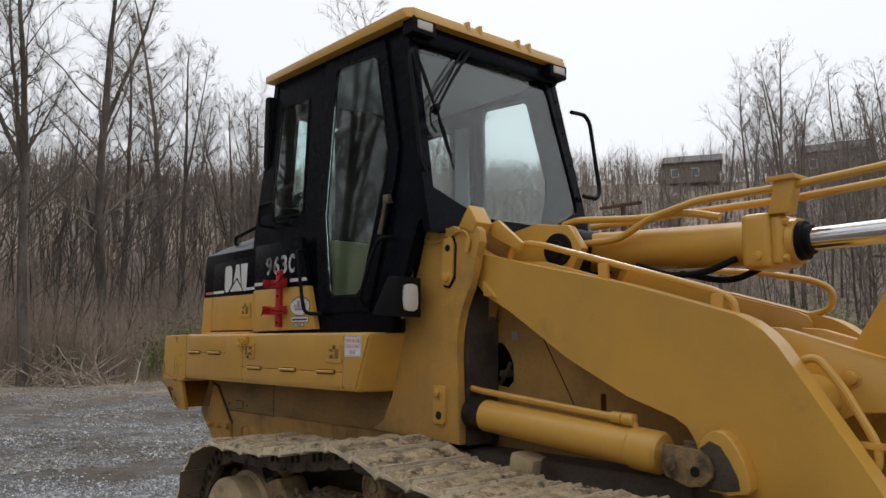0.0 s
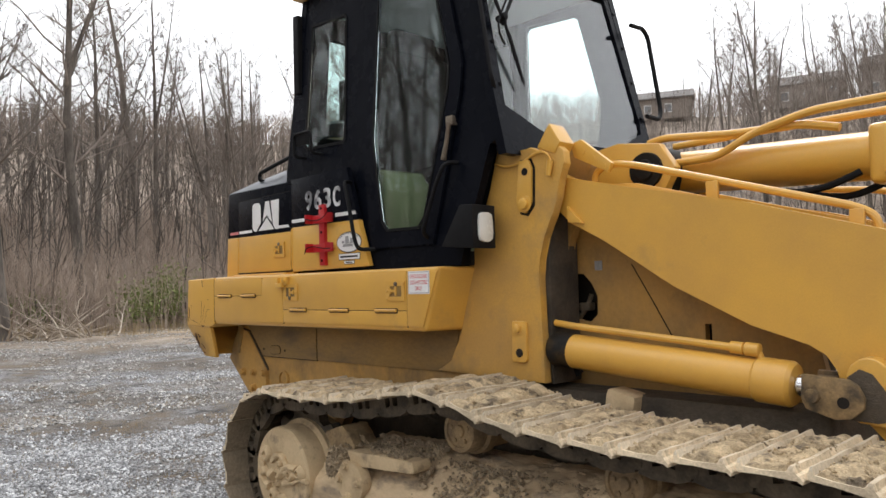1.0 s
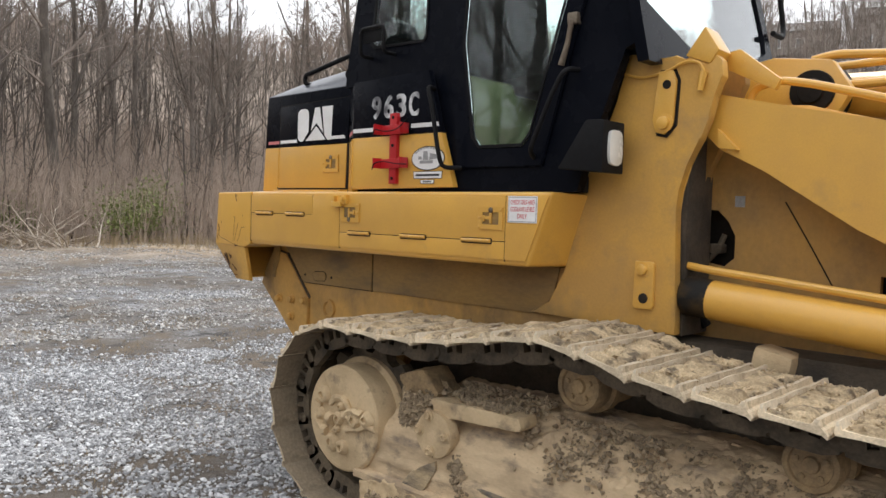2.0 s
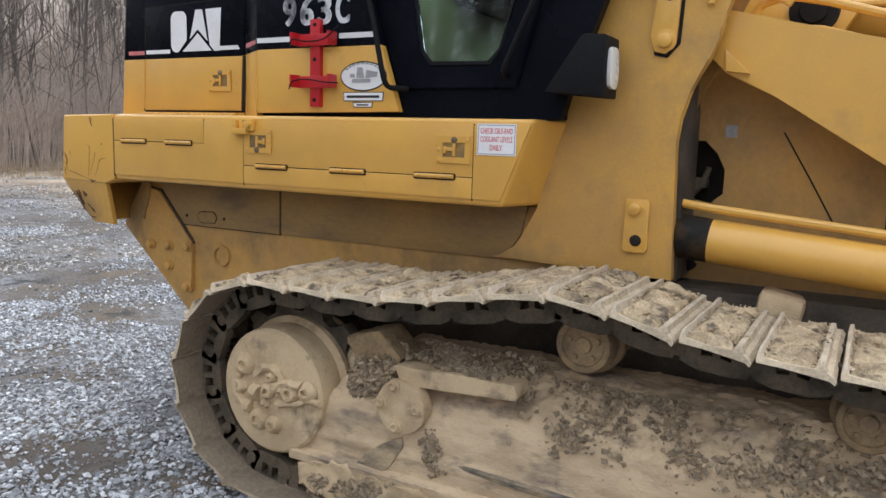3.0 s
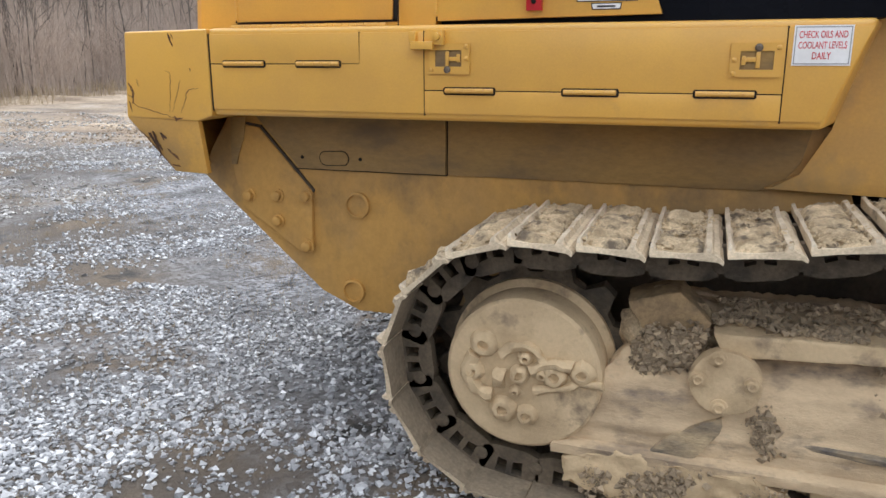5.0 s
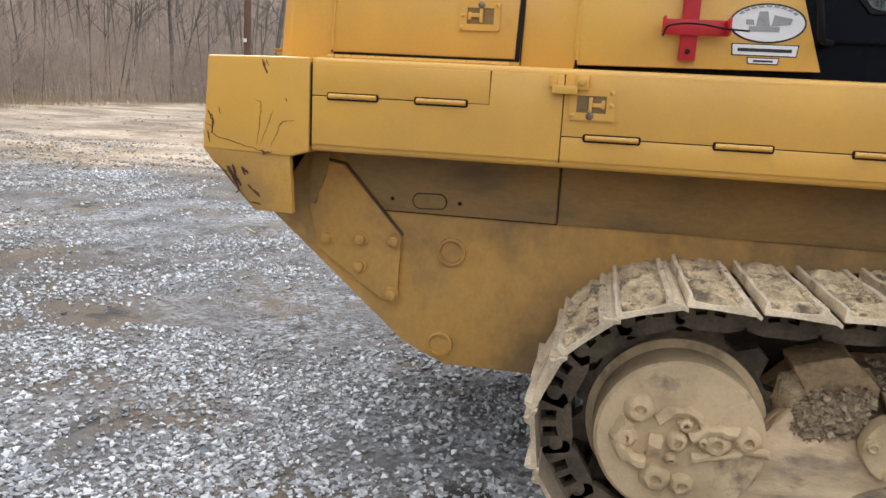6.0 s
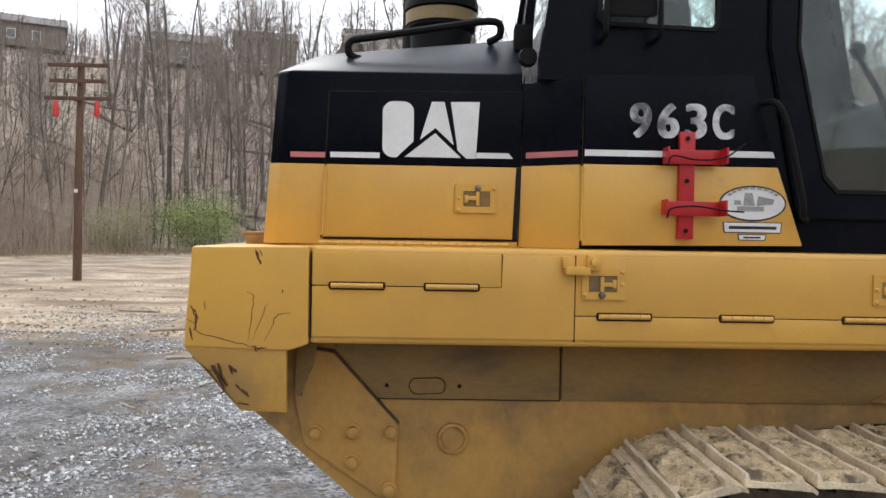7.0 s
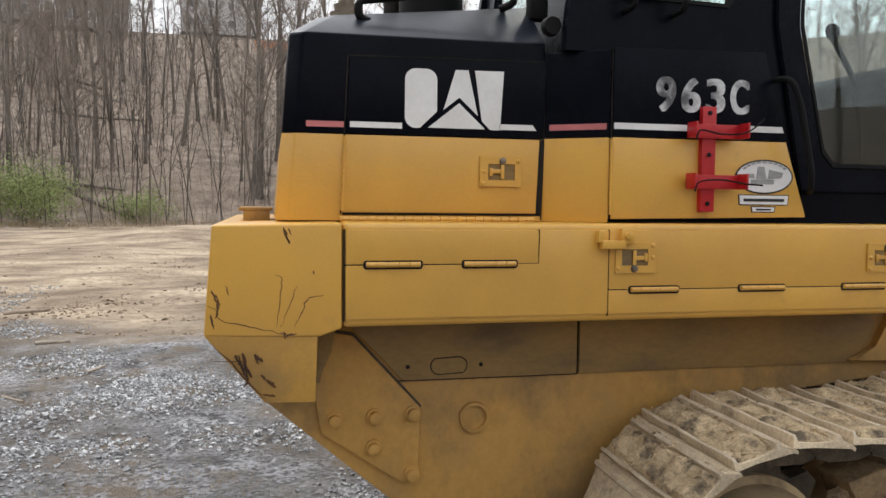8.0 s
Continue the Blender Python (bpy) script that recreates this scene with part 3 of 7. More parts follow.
def build_trees():
    kinds = [tree_mesh(i + 1, 12 + 1.2 * i, 0.10 + 0.019 * i, 2 if i in (3, 6) else 1 if i in (1, 5, 8) else 0, 22 if i < 4 else 26) for i in range(9)]
    kinds += [tree_mesh(i + 40, 9 + 1.5 * i, 0.09 + 0.02 * i, i % 2, 16, 5, 5) for i in range(5)]
    firsts = {}
    rng = random.Random(5)
    spots = []

    def add(az, beyond, kind, scale=1.0):
        scale *= 1 - 0.45 * sstep(az, 115, 119) * (1 - sstep(az, 131, 136)) - 0.25 * sstep(az, 144, 148) * (1 - sstep(az, 155, 159))
        a = radians(az)
        r = rim(CENTRE[0] + math.cos(a), CENTRE[1] + math.sin(a)) + beyond
        spots.append((CENTRE[0] + r * math.cos(a), CENTRE[1] + r * math.sin(a), kind, scale))

    add(161.5, 2, 8, 1.0)
    add(167, -4, 6, 0.95)
    add(152, 3, 6, 0.9)
    for _ in range(52):
        add(rng.uniform(46, 178), rng.uniform(0.5, 14), rng.randrange(9), rng.uniform(0.75, 1.05))
    for _ in range(50):
        add(rng.uniform(44, 180), rng.uniform(12, 40), rng.randrange(9), rng.uniform(0.7, 1.05))
    for _ in range(40):
        add(rng.uniform(62, 116), rng.uniform(1, 55), rng.randrange(2, 9), rng.uniform(0.8, 1.1))
    for _ in range(170):
        add(rng.uniform(100, 182), rng.uniform(8, 95), rng.randrange(9, 14), rng.uniform(0.6, 1.0))
    for _ in range(60):
        add(rng.uniform(46, 110), rng.uniform(30, 80), rng.randrange(9, 14), rng.uniform(0.7, 1.1))
    for _ in range(16):
        add(rng.uniform(99, 113), rng.uniform(24, 58), rng.randrange(2, 9), rng.uniform(0.7, 0.95))
    for _ in range(24):
        add(rng.uniform(192, 252), rng.uniform(-13, -5), rng.randrange(4, 9), rng.uniform(0.9, 1.1))
    for _ in range(64):
        add(rng.uniform(180, 404), rng.uniform(-4, 16), rng.randrange(9, 14), rng.uniform(1.0, 1.3))
    far = [], [], []
    for x, y, kind, scale in spots:
        m = pose(x, y, height(x, y), rng.gauss(0, 1.5), rng.gauss(0, 1.5), rng.uniform(0, 360)) @ Matrix.Scale(scale, 4)
        if kind > 8:
            for k, me in enumerate(kinds[kind]):
                co = np.empty(3 * len(me.vertices))
                me.vertices.foreach_get("co", co)
                mat = np.array(m)
                start = sum(len(v) for v in far[0])
                far[0].append(co.reshape(-1, 3) @ mat[:3, :3].T + mat[:3, 3])
                far[1].extend([start + i for i in p.vertices] for p in me.polygons)
                far[2].extend([k] * len(me.polygons))
        elif kind not in firsts:
            big = kind > 4
            ob = thing("tree", (0, 0, 0), "tall bare grey-brown tree with forked limbs" if big else "slender bare grey tree at the edge of the woods", "tree", "trees of the woods")
            place("trunk", kinds[kind][0], Matrix(), ob)
            place("crown", kinds[kind][1], Matrix(), ob, "leafless branches and twigs")
            ob.matrix_basis = m
            firsts[kind] = ob
        else:
            ob = copy_thing(firsts[kind], Matrix())
            ob.matrix_basis = m
    me = fast_mesh("far_woods", np.concatenate(far[0]), far[1], [BARK, TWIG])
    me.polygons.foreach_set("material_index", far[2])
    tagged(new("far_woods", me), "bare grey-brown woods standing deep behind the edge", "woods", kind="stuff")


build_trees()


def stems(count, place_of, tall, thick, seed, twigs=3):
    """Thin upright stems with a few side twigs, as places and faces."""
    rng = random.Random(seed)
    vs, fs = [], []

    def spike(p, d, length, r, bend):
        s = d.orthogonal().normalized()
        w = d.cross(s)
        start = len(vs)
        mid = p + d * length * 0.5 + s * bend
        for q, k in ((p, r), (mid, r * 0.7)):
            for j in range(3):
                a = 2.094 * j
                vs.append(q + k * (math.cos(a) * s + math.sin(a) * w))
        vs.append(p + d * length)
        for j in range(3):
            a, b = start + j, start + (j + 1) % 3
            fs.append((a, b, b + 3, a + 3))
            fs.append((a + 3, b + 3, start + 6))
        return mid

    for _ in range(count):
        x, y = place_of(rng)
        h = rng.uniform(*tall)
        p = Vector((x, y, height(x, y) - 0.1))
        d = Vector((rng.gauss(0, 0.12), rng.gauss(0, 0.12), 1)).normalized()
        mid = spike(p, d, h, thick * rng.uniform(0.6, 1.4), h * rng.gauss(0, 0.03))
        for _ in range(twigs):
            q = p.lerp(mid, rng.uniform(0.4, 1.0)) + d * h * rng.uniform(0, 0.3)
            td = (d + Vector((rng.gauss(0, 0.7), rng.gauss(0, 0.7), 0.2))).normalized()
            spike(q, td, h * rng.uniform(0.2, 0.45), thick * 0.5, 0.03 * h)
    return vs, fs


def by_rim(lo, hi, az=(44, 182), power=1.0):
    def f(rng):
        a = radians(rng.uniform(*az))
        r = rim(CENTRE[0] + math.cos(a), CENTRE[1] + math.sin(a)) + lo + (hi - lo) * rng.random() ** power
        return CENTRE[0] + r * math.cos(a), CENTRE[1] + r * math.sin(a)
    return f


tagged(new("saplings", fast_mesh("saplings", *stems(2300, by_rim(-1, 75, power=1.2), (4, 10), 0.035, 21, 5), BARK)),
       "many thin bare saplings standing among the trees", "saplings", kind="stuff")
tagged(new("ridge_saplings", fast_mesh("ridge_saplings", *stems(1300, by_rim(22, 85, (105, 182)), (3, 7), 0.03, 26, 6), BARK)),
       "thin bare saplings standing close along the ridge", "sapling", kind="stuff")
tagged(new("ridge_thicket", fast_mesh("ridge_thicket", *stems(4200, by_rim(70, 130, (104, 184)), (2.5, 7.5), 0.06, 27, 5), SCRUB)),
       "brown leafless thicket closing the top of the slope", "thicket", kind="stuff")
tagged(new("brushwood", fast_mesh("brushwood", *stems(11000, by_rim(-2.0, 18, (112, 182), 1.3), (1.2, 4.4), 0.012, 22, 5), SCRUB)),
       "tangled brown leafless brush along the wood's edge", "brushwood", kind="stuff")
tagged(new("thin_brushwood", fast_mesh("thin_brushwood", *stems(6500, by_rim(0, 60), (0.5, 2.4), 0.014, 23, 4), SCRUB)),
       "sparse brown undergrowth on the wooded slope", "brushwood", kind="stuff")
tagged(new("slope_undergrowth", fast_mesh("slope_undergrowth", *stems(7000, by_rim(0, 62, (46, 112)), (0.5, 2.6), 0.016, 29, 4), SCRUB)),
       "brown leafless undergrowth and fallen twigs under the trees", "undergrowth", kind="stuff")
tagged(new("dry_grass", fast_mesh("dry_grass", *stems(9000, by_rim(-6, 1.0, power=0.7), (0.2, 0.75), 0.008, 24, 1), STRAW)),
       "dry straw-coloured grass at the yard's edge", "grass", kind="stuff")




def in_yard(rng):
    while True:
        x, y = rng.uniform(-5.5, 1.2), rng.uniform(-1.2, 6.5)
        if noise.noise(Vector((x * 0.8, y * 1.2, 21))) + 0.4 * noise.noise(Vector((x * 4, y * 4, 21))) > 0.12 + rng.uniform(-0.1, 0.2):
            return x, y


tagged(new("sparse_weeds", fast_mesh("sparse_weeds", *stems(5200, in_yard, (0.12, 0.17), 0.0022, 28, 2), STRAW)),
       "sparse dry weeds growing through the gravel", "weeds", kind="stuff")
tagged(new("far_brushwood", fast_mesh("far_brushwood", *stems(3000, by_rim(-3, 14, (182, 404)), (2.0, 6.0), 0.035, 25, 4), SCRUB)),
       "brown leafless brush on the open side of the yard", "brushwood", kind="stuff")


def build_bush(x, y, wide, tall, count, seed):
    rng = random.Random(seed)
    bush = thing("bush", (x, y, height(x, y)), "shrub with fresh green spring leaves before the trees", "bush", "green bushes")
    bm = bmesh.new()
    tips = []
    for _ in range(16):
        a, k = rng.uniform(0, 6.28), rng.uniform(0.2, 1.0)
        p = Vector((x, y, height(x, y) - 0.05))
        e = p + Vector((wide * 0.5 * k * math.cos(a), wide * 0.5 * k * math.sin(a), tall * rng.uniform(0.6, 1.0) * (1.1 - 0.5 * k)))
        pts = [p, p.lerp(e, 0.5) + Vector((0, 0, tall * 0.1)), e]
        tube(bm, pts, [0.025, 0.015, 0.006], 4)
        tips += [pts[1].lerp(e, t / 6) for t in range(7)]
    part("stem", bm, SCRUB, bush)
    vs, fs = [], []
    for _ in range(count):
        c = rng.choice(tips) + Vector([rng.gauss(0, wide * 0.09) for _ in range(3)])
        c.z = max(c.z, height(x, y) + 0.1)
        s = rng.uniform(0.04, 0.10)
        u = Vector([rng.gauss(0, 1) for _ in range(3)]).normalized()
        w = u.orthogonal().normalized()
        k = len(vs)
        vs += [c - u * s, c + w * s * 0.45, c + u * s, c - w * s * 0.45]
        fs.append((k, k + 1, k + 2, k + 3))
    place("leaves", fast_mesh("leaves", vs, fs, GREEN), Matrix(), bush)


build_bush(-24.6, 10.8, 3.8, 2.4, 4200, 31)
build_bush(-27.5, 13.0, 3.2, 1.9, 2600, 32)
build_bush(-13.8, 46.5, 7.5, 3.4, 9000, 33)
build_bush(-18.6, 45.0, 6.4, 2.7, 6000, 34)
build_bush(-8.0, 48.5, 4.6, 2.0, 2600, 35)
build_bush(-27.5, 7.0, 3.0, 1.7, 1600, 36)


def build_dead_branches(x, y, wide, seed, count=26, name="brush_pile", label="heap of bleached dead branches on the ground"):
    rng = random.Random(seed)
    bm = bmesh.new()
    for _ in range(count):
        a = rng.uniform(0, 6.28)
        p = Vector((x + rng.gauss(0, wide * 0.22), y + rng.gauss(0, wide * 0.22), 0))
        p.z = height(p.x, p.y) + 0.02
        d = Vector((math.cos(a), math.sin(a), rng.uniform(0.1, 0.9))).normalized()
        length = rng.uniform(0.5, 1.0) * wide * 0.5
        pts = [p]
        for i in range(4):
            d = (d + Vector([rng.gauss(0, 0.2) for _ in range(3)])).normalized()
            pts.append(pts[-1] + d * length / 4)
            if rng.random() < 0.7:
                e = (d + Vector([rng.gauss(0, 0.6) for _ in range(3)])).normalized()
                tube(bm, [pts[-1], pts[-1] + e * length * 0.3], [0.016, 0.005], 4)
        tube(bm, pts, [0.04, 0.034, 0.026, 0.018, 0.008], 5)
    ob = part(name, bm, DRY)
    tagged(ob, label, "branches")


build_dead_branches(-22.9, 5.9, 4.2, 41, 46)
build_dead_branches(-24.6, 3.6, 3.4, 42, 26)
build_dead_branches(-10.2, 45.0, 4.6, 43, 9, "fallen_limb", "fallen weathered tree limb lying at the wood's edge")


def build_log(x, y, length, r, turn, seed):
    rng = random.Random(seed)
    bm = bmesh.new()
    z = height(x, y) + r * 0.8
    pts = [Vector((x + (t / 5 - 0.5) * length * math.cos(turn), y + (t / 5 - 0.5) * length * math.sin(turn), z + rng.gauss(0, r * 0.2))) for t in range(6)]
    tube(bm, pts, [r * rng.uniform(0.7, 1.0) for _ in pts], 7)
    tagged(part("stick", bm, DRY), "short broken stick lying on the dirt", "stick", "sticks on the ground")


def build_fallen(x, y, length, r, turn, seed):
    rng = random.Random(seed)
    bm = bmesh.new()
    pts = []
    for t in range(7):
        px, py = x + (t / 6 - 0.5) * length * math.cos(turn), y + (t / 6 - 0.5) * length * math.sin(turn)
        pts.append(Vector((px, py, height(px, py) + r * 0.7 + 0.05)))
    tube(bm, pts, [r * (1 - 0.09 * t) for t in range(7)], 7)
    for _ in range(4):
        p = pts[rng.randint(2, 6)]
        tube(bm, [p, p + Vector((rng.gauss(0, 0.5), rng.gauss(0, 0.5), rng.uniform(0.3, 1.0)))], [r * 0.35, r * 0.1], 5)
    tagged(part("fallen_log", bm, BARK), "fallen grey log lying on the wooded slope", "log", "fallen logs")


_rng = random.Random(77)
for k in range(18):
    a = radians(_rng.uniform(84, 124))
    r = rim(CENTRE[0] + math.cos(a), CENTRE[1] + math.sin(a)) + _rng.uniform(3, 40)
    build_fallen(CENTRE[0] + r * math.cos(a), CENTRE[1] + r * math.sin(a), _rng.uniform(4, 9), _rng.uniform(0.10, 0.2), _rng.uniform(-0.7, 0.7), 200 + k)

for k, (x, y, length, r, turn) in enumerate(((-2.6, 6.9, 0.35, 0.03, 0.2), (-3.6, 9.5, 0.6, 0.03, 0.5), (-1.8, 5.2, 0.3, 0.015, 1.2), (-5.2, 12.5, 0.9, 0.04, -0.3), (-2.2, 4.2, 0.28, 0.012, 2.4))):
    build_log(x, y, length, r, turn, 50 + k)


# ---- utility pole ----
def build_pole(x, y):
    z = height(x, y)
    pole = thing("utility_pole", (x, y, z), "weathered brown wooden utility pole with crossarms", "utility pole")
    bm = bmesh.new()
    tube(bm, [(x, y, z - 0.3), (x + 0.03, y, z + 3), (x + 0.08, y, z + 6.3)], [0.125, 0.11, 0.085], 12)
    part("post", bm, WOODPOLE, pole)
    for dz, half in ((6.2, 0.85), (5.75, 0.8), (5.25, 0.95)):
        bm = bmesh.new()
        box(bm, (x - half + 0.07, y - 0.20, z + dz - 0.05), (x + half + 0.07, y - 0.11, z + dz + 0.05), 0.006)
        arm = part("crossarm", bm, WOODPOLE, pole)
        for s in (-0.8, -0.35, 0.5, 0.85):
            bm = bmesh.new()
            lathe(bm, (x + 0.07 + s * half, y - 0.155, z + dz + 0.05), (0, 0, 1), [(0, 0.02), (0.05, 0.03), (0.08, 0.055), (0.11, 0.03), (0.14, 0.05), (0.17, 0.02)], 8)
            part("insulator", bm, STEEL, arm)
    for s in (-0.62, 0.55):
        bm = bmesh.new()
        lathe(bm, (x + 0.07 + s, y - 0.17, z + 4.72), (0, 0, 1), [(0, 0.05), (0.06, 0.085), (0.4, 0.07), (0.46, 0.03)], 8)
        part("cutout_cover", bm, INSULATOR, pole, "red insulating cover")
    bm = bmesh.new()
    box(bm, (x - 0.03, y - 0.17, z + 2.55), (x + 0.06, y - 0.13, z + 2.65), 0.004)
    part("tag", bm, WHITE, pole, "small white tag")


build_pole(-9.78, 20.0)


# ---- houses on the ridge ----
def build_house(x, y, wide, deep, tall, turn, wall, label, name="house"):
    z = height(x, y) - 0.4
    house = thing(name, (0, 0, 0), label, "house", "houses on the ridge")
    bm = bmesh.new()
    box(bm, (-wide / 2, -deep / 2, 0), (wide / 2, deep / 2, tall), 0.0)
    part("wall", bm, wall, house)
    bm = bmesh.new()
    prism(bm, [(-deep / 2 - 0.5, tall), (deep / 2 + 0.5, tall), (deep / 2 + 0.5, tall + 0.15), (0, tall + deep * 0.28), (-deep / 2 - 0.5, tall + 0.15)], -wide / 2 - 0.4, wide / 2 + 0.4, 0, axis="x")
    part("roof", bm, ROOFING, house)
    for floor in range(max(1, int(tall // 2.8))):
        for i in range(int(wide // 3)):
            u = -wide / 2 + 1.5 + 3 * i
            bm = bmesh.new()
            box(bm, (u - 0.55, -deep / 2 - 0.06, 0.9 + 2.8 * floor), (u + 0.55, -deep / 2 + 0.02, 2.2 + 2.8 * floor), 0.0)
            w = part("window", bm, WHITE, house)
            bm = bmesh.new()
            box(bm, (u - 0.45, -deep / 2 - 0.075, 1.0 + 2.8 * floor), (u + 0.45, -deep / 2 - 0.055, 2.1 + 2.8 * floor), 0.0)
            part("pane", bm, PANE, w)
    house.matrix_basis = pose(x, y, z, 0, 0, turn)
    return house


def on_ridge(az, r):
    return CENTRE[0] + r * math.cos(radians(az)), CENTRE[1] + r * math.sin(radians(az))


for x, y, wide, deep, tall, wall, label in (
        (-55, 106, 8, 7, 3.0, BROWN_SIDING, "low brown house with dark roof among bare trees"),
        (-36, 113, 9, 8, 3.0, BRICKRED, "tan house with dark roof behind bare trees on the ridge"),
        (-25, 117, 9, 8, 4.6, BRICKRED, "two-storey tan house behind bare trees on the ridge"),
        (-8, 128, 12, 9, 5.6, SIDING, "white sided house on the ridge")):
    build_house(x, y, wide, deep, tall, math.degrees(math.atan2(y, x)) - 90, wall, label)

x, y = on_ridge(91.0, 112)
bm = bmesh.new()
for k in range(5):
    box(bm, (x - 2.4 + k * 1.2, y - 0.04, height(x, y) - 0.2), (x - 2.32 + k * 1.2, y + 0.04, height(x, y) + 1.3), 0)
for dz in (0.5, 1.0):
    box(bm, (x - 2.5, y - 0.06, height(x, y) + dz), (x + 2.6, y - 0.04, height(x, y) + dz + 0.28), 0)
tagged(part("barrier", bm, ORANGE), "orange work barrier up on the ridge", "barrier")


# ---- track loader ----
MID = 0.80


def other(y):
    return 2 * MID - y


loader = thing("track_loader", (2.4, MID, 0), "yellow and black tracked loader caked in dried mud on gravel", "track loader")

# main frame: side plates, belly, tow plate
SIDE = [(-0.255, 0.90), (-0.20, 1.0), (-0.10, 1.158), (2.2, 1.158), (2.28, 0.88), (1.25, 0.80), (0.97, 0.345), (0.47, 0.345), (0.30, 0.42)]
bm = bmesh.new()
prism(bm, SIDE, 0.25, other(0.25), 0.01)
frame_body = part("main_frame", bm, DUSTY, loader, "dusty yellow steel main frame")
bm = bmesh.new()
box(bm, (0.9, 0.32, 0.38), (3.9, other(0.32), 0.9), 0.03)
part("belly", bm, GRIME_SHADE, loader, "dark greasy belly between the tracks")
bm = bmesh.new()
prism(bm, [(-0.085, 0.93), (-0.06, 1.09), (-0.035, 1.115), (0.05, 1.10), (0.283, 0.845), (0.275, 0.60), (0.22, 0.585), (-0.05, 0.77)], 0.228, 0.256, 0.006)
tow = part("tow_plate", bm, DUSTY, loader)
# Thin strip paints the shadow along the tow plate's upper edge.
bm = bmesh.new()
prism(bm, [(-0.06, 1.09), (-0.035, 1.123), (0.053, 1.109), (0.288, 0.851), (0.283, 0.84), (0.05, 1.09)], 0.236, 0.254, 0)
part("gap", bm, GRIME_SHADE, frame_body)
bm = bmesh.new()
lathe(bm, (0, 0, 0), (0, -1, 0), [(0, 0.026), (0.006, 0.026), (0.007, 0.019), (0.022, 0.018), (0.024, 0.015)], 12)
bolt_me = mesh_of("bolt", bm, DUSTY)
for x, z in ((0.258, 0.826), (-0.01, 0.817), (0.125, 0.822), (0.255, 0.615), (0.122, 0.715)):
    place("bolt", bolt_me, Matrix.Translation((x, 0.228, z)) @ Matrix.Diagonal((1.12, 1.3, 1.12, 1)), tow)
for x, z, r in ((0.479, 0.798, 0.053), (0.45, 0.43, 0.05)):
    bm = bmesh.new()
    lathe(bm, (x, 0.252, z), (0, -1, 0), [(0, r * 1.04), (0.018, r), (0.020, r * 0.82), (0.006, r * 0.78), (0.008, 0.01)], 24)
    part("plug", bm, DUSTY, frame_body)
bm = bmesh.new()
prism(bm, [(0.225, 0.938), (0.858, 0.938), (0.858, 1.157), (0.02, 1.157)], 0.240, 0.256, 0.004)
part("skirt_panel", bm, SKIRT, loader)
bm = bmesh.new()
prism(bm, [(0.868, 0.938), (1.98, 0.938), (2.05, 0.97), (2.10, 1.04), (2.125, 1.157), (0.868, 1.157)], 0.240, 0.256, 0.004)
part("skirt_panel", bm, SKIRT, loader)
bm = bmesh.new()
prism(bm, [(0.35 + 0.028 * math.cos(a * math.pi / 6) + (0.07 if -3 < a <= 3 else 0), 0.985 + 0.028 * math.sin(a * math.pi / 6)) for a in range(-5, 7)], 0.236, 0.242, 0.001)
part("slot_cover", bm, SKIRT, loader, "oval slot cover")
bm = bmesh.new()
prism(bm, [(0.35 + 0.032 * math.cos(a * math.pi / 6) + (0.07 if -3 < a <= 3 else 0), 0.985 + 0.032 * math.sin(a * math.pi / 6)) for a in range(-5, 7)], 0.2385, 0.241, 0)
part("seam", bm, DARK, frame_body)
for a, b in (((0.20, 0.9366), (0.863, 0.938)), ((0.8622, 0.938), (0.8640, 1.157))):
    bm = bmesh.new()
    box(bm, (a[0], 0.243, a[1] - 0.002), (b[0], 0.2555, b[1]), 0)
    part("seam", bm, DARK, frame_body)
for x in (0.24, 0.50):
    bm = bmesh.new()
    lathe(bm, (x, 0.241, 0.985), (0, -1, 0), [(0, 0.008), (0.004, 0.007)], 8)
    part("screw", bm, DARK, loader)

# Thin brown sheet stands in for the shadow between bumper and tow plate.
bm = bmesh.new()
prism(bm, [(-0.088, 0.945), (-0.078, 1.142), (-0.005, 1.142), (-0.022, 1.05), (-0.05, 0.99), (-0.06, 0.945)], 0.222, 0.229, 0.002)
part("grease_patch", bm, SKIRT, loader, "brown patch painted as the shade beside the bumper")

# rear bumper weight across the tail
bm = bmesh.new()
prism(bm, [(-0.385, 1.478), (-0.006, 1.485), (-0.006, 1.163), (-0.075, 1.14), (-0.41, 1.149)], 0.0, other(0.0), 0.009, 3)
fold = bmesh.new()
for a in (0.003, other(0.003) - 0.028):
    prism(fold, [(-0.405, 1.165), (-0.078, 1.165), (-0.083, 0.927), (-0.235, 0.932), (-0.408, 1.149)], a, a + 0.028, 0.005, 2)
prism(fold, [(-0.400, 1.165), (-0.37, 1.165), (-0.205, 0.937), (-0.230, 0.937), (-0.400, 1.150)], 0.028, other(0.028), 0.003, 1)
for v in fold.verts:
    lean = 0.22 * max(0.0, 1.14 - v.co.z)
    v.co.y += lean if v.co.y < MID else -lean
bumper = part("rear_bumper", bm, YELLOW, loader, "scraped yellow steel rear bumper")
# Darker paint holds the fold's dirt and the shade of its inward lean.
part("bumper_fold", fold, WEATHERED, bumper, "rust-smeared lower fold of the bumper, darkened for its inward lean")
bm = bmesh.new()
box(bm, (-0.31, 0.42, 1.478), (-0.22, 0.75, 1.514), 0.004)
box(bm, (-0.325, 0.42, 1.514), (-0.21, 0.75, 1.526), 0.003)
part("hitch_block", bm, DUSTY, bumper)
rng = random.Random(7)
def bumper_at(u, w):
    z = 1.48 - 0.00118 * w
    return Vector((-0.41 + 0.0012 * u, -0.0004 + 0.22 * max(0.0, 1.14 - z), z))


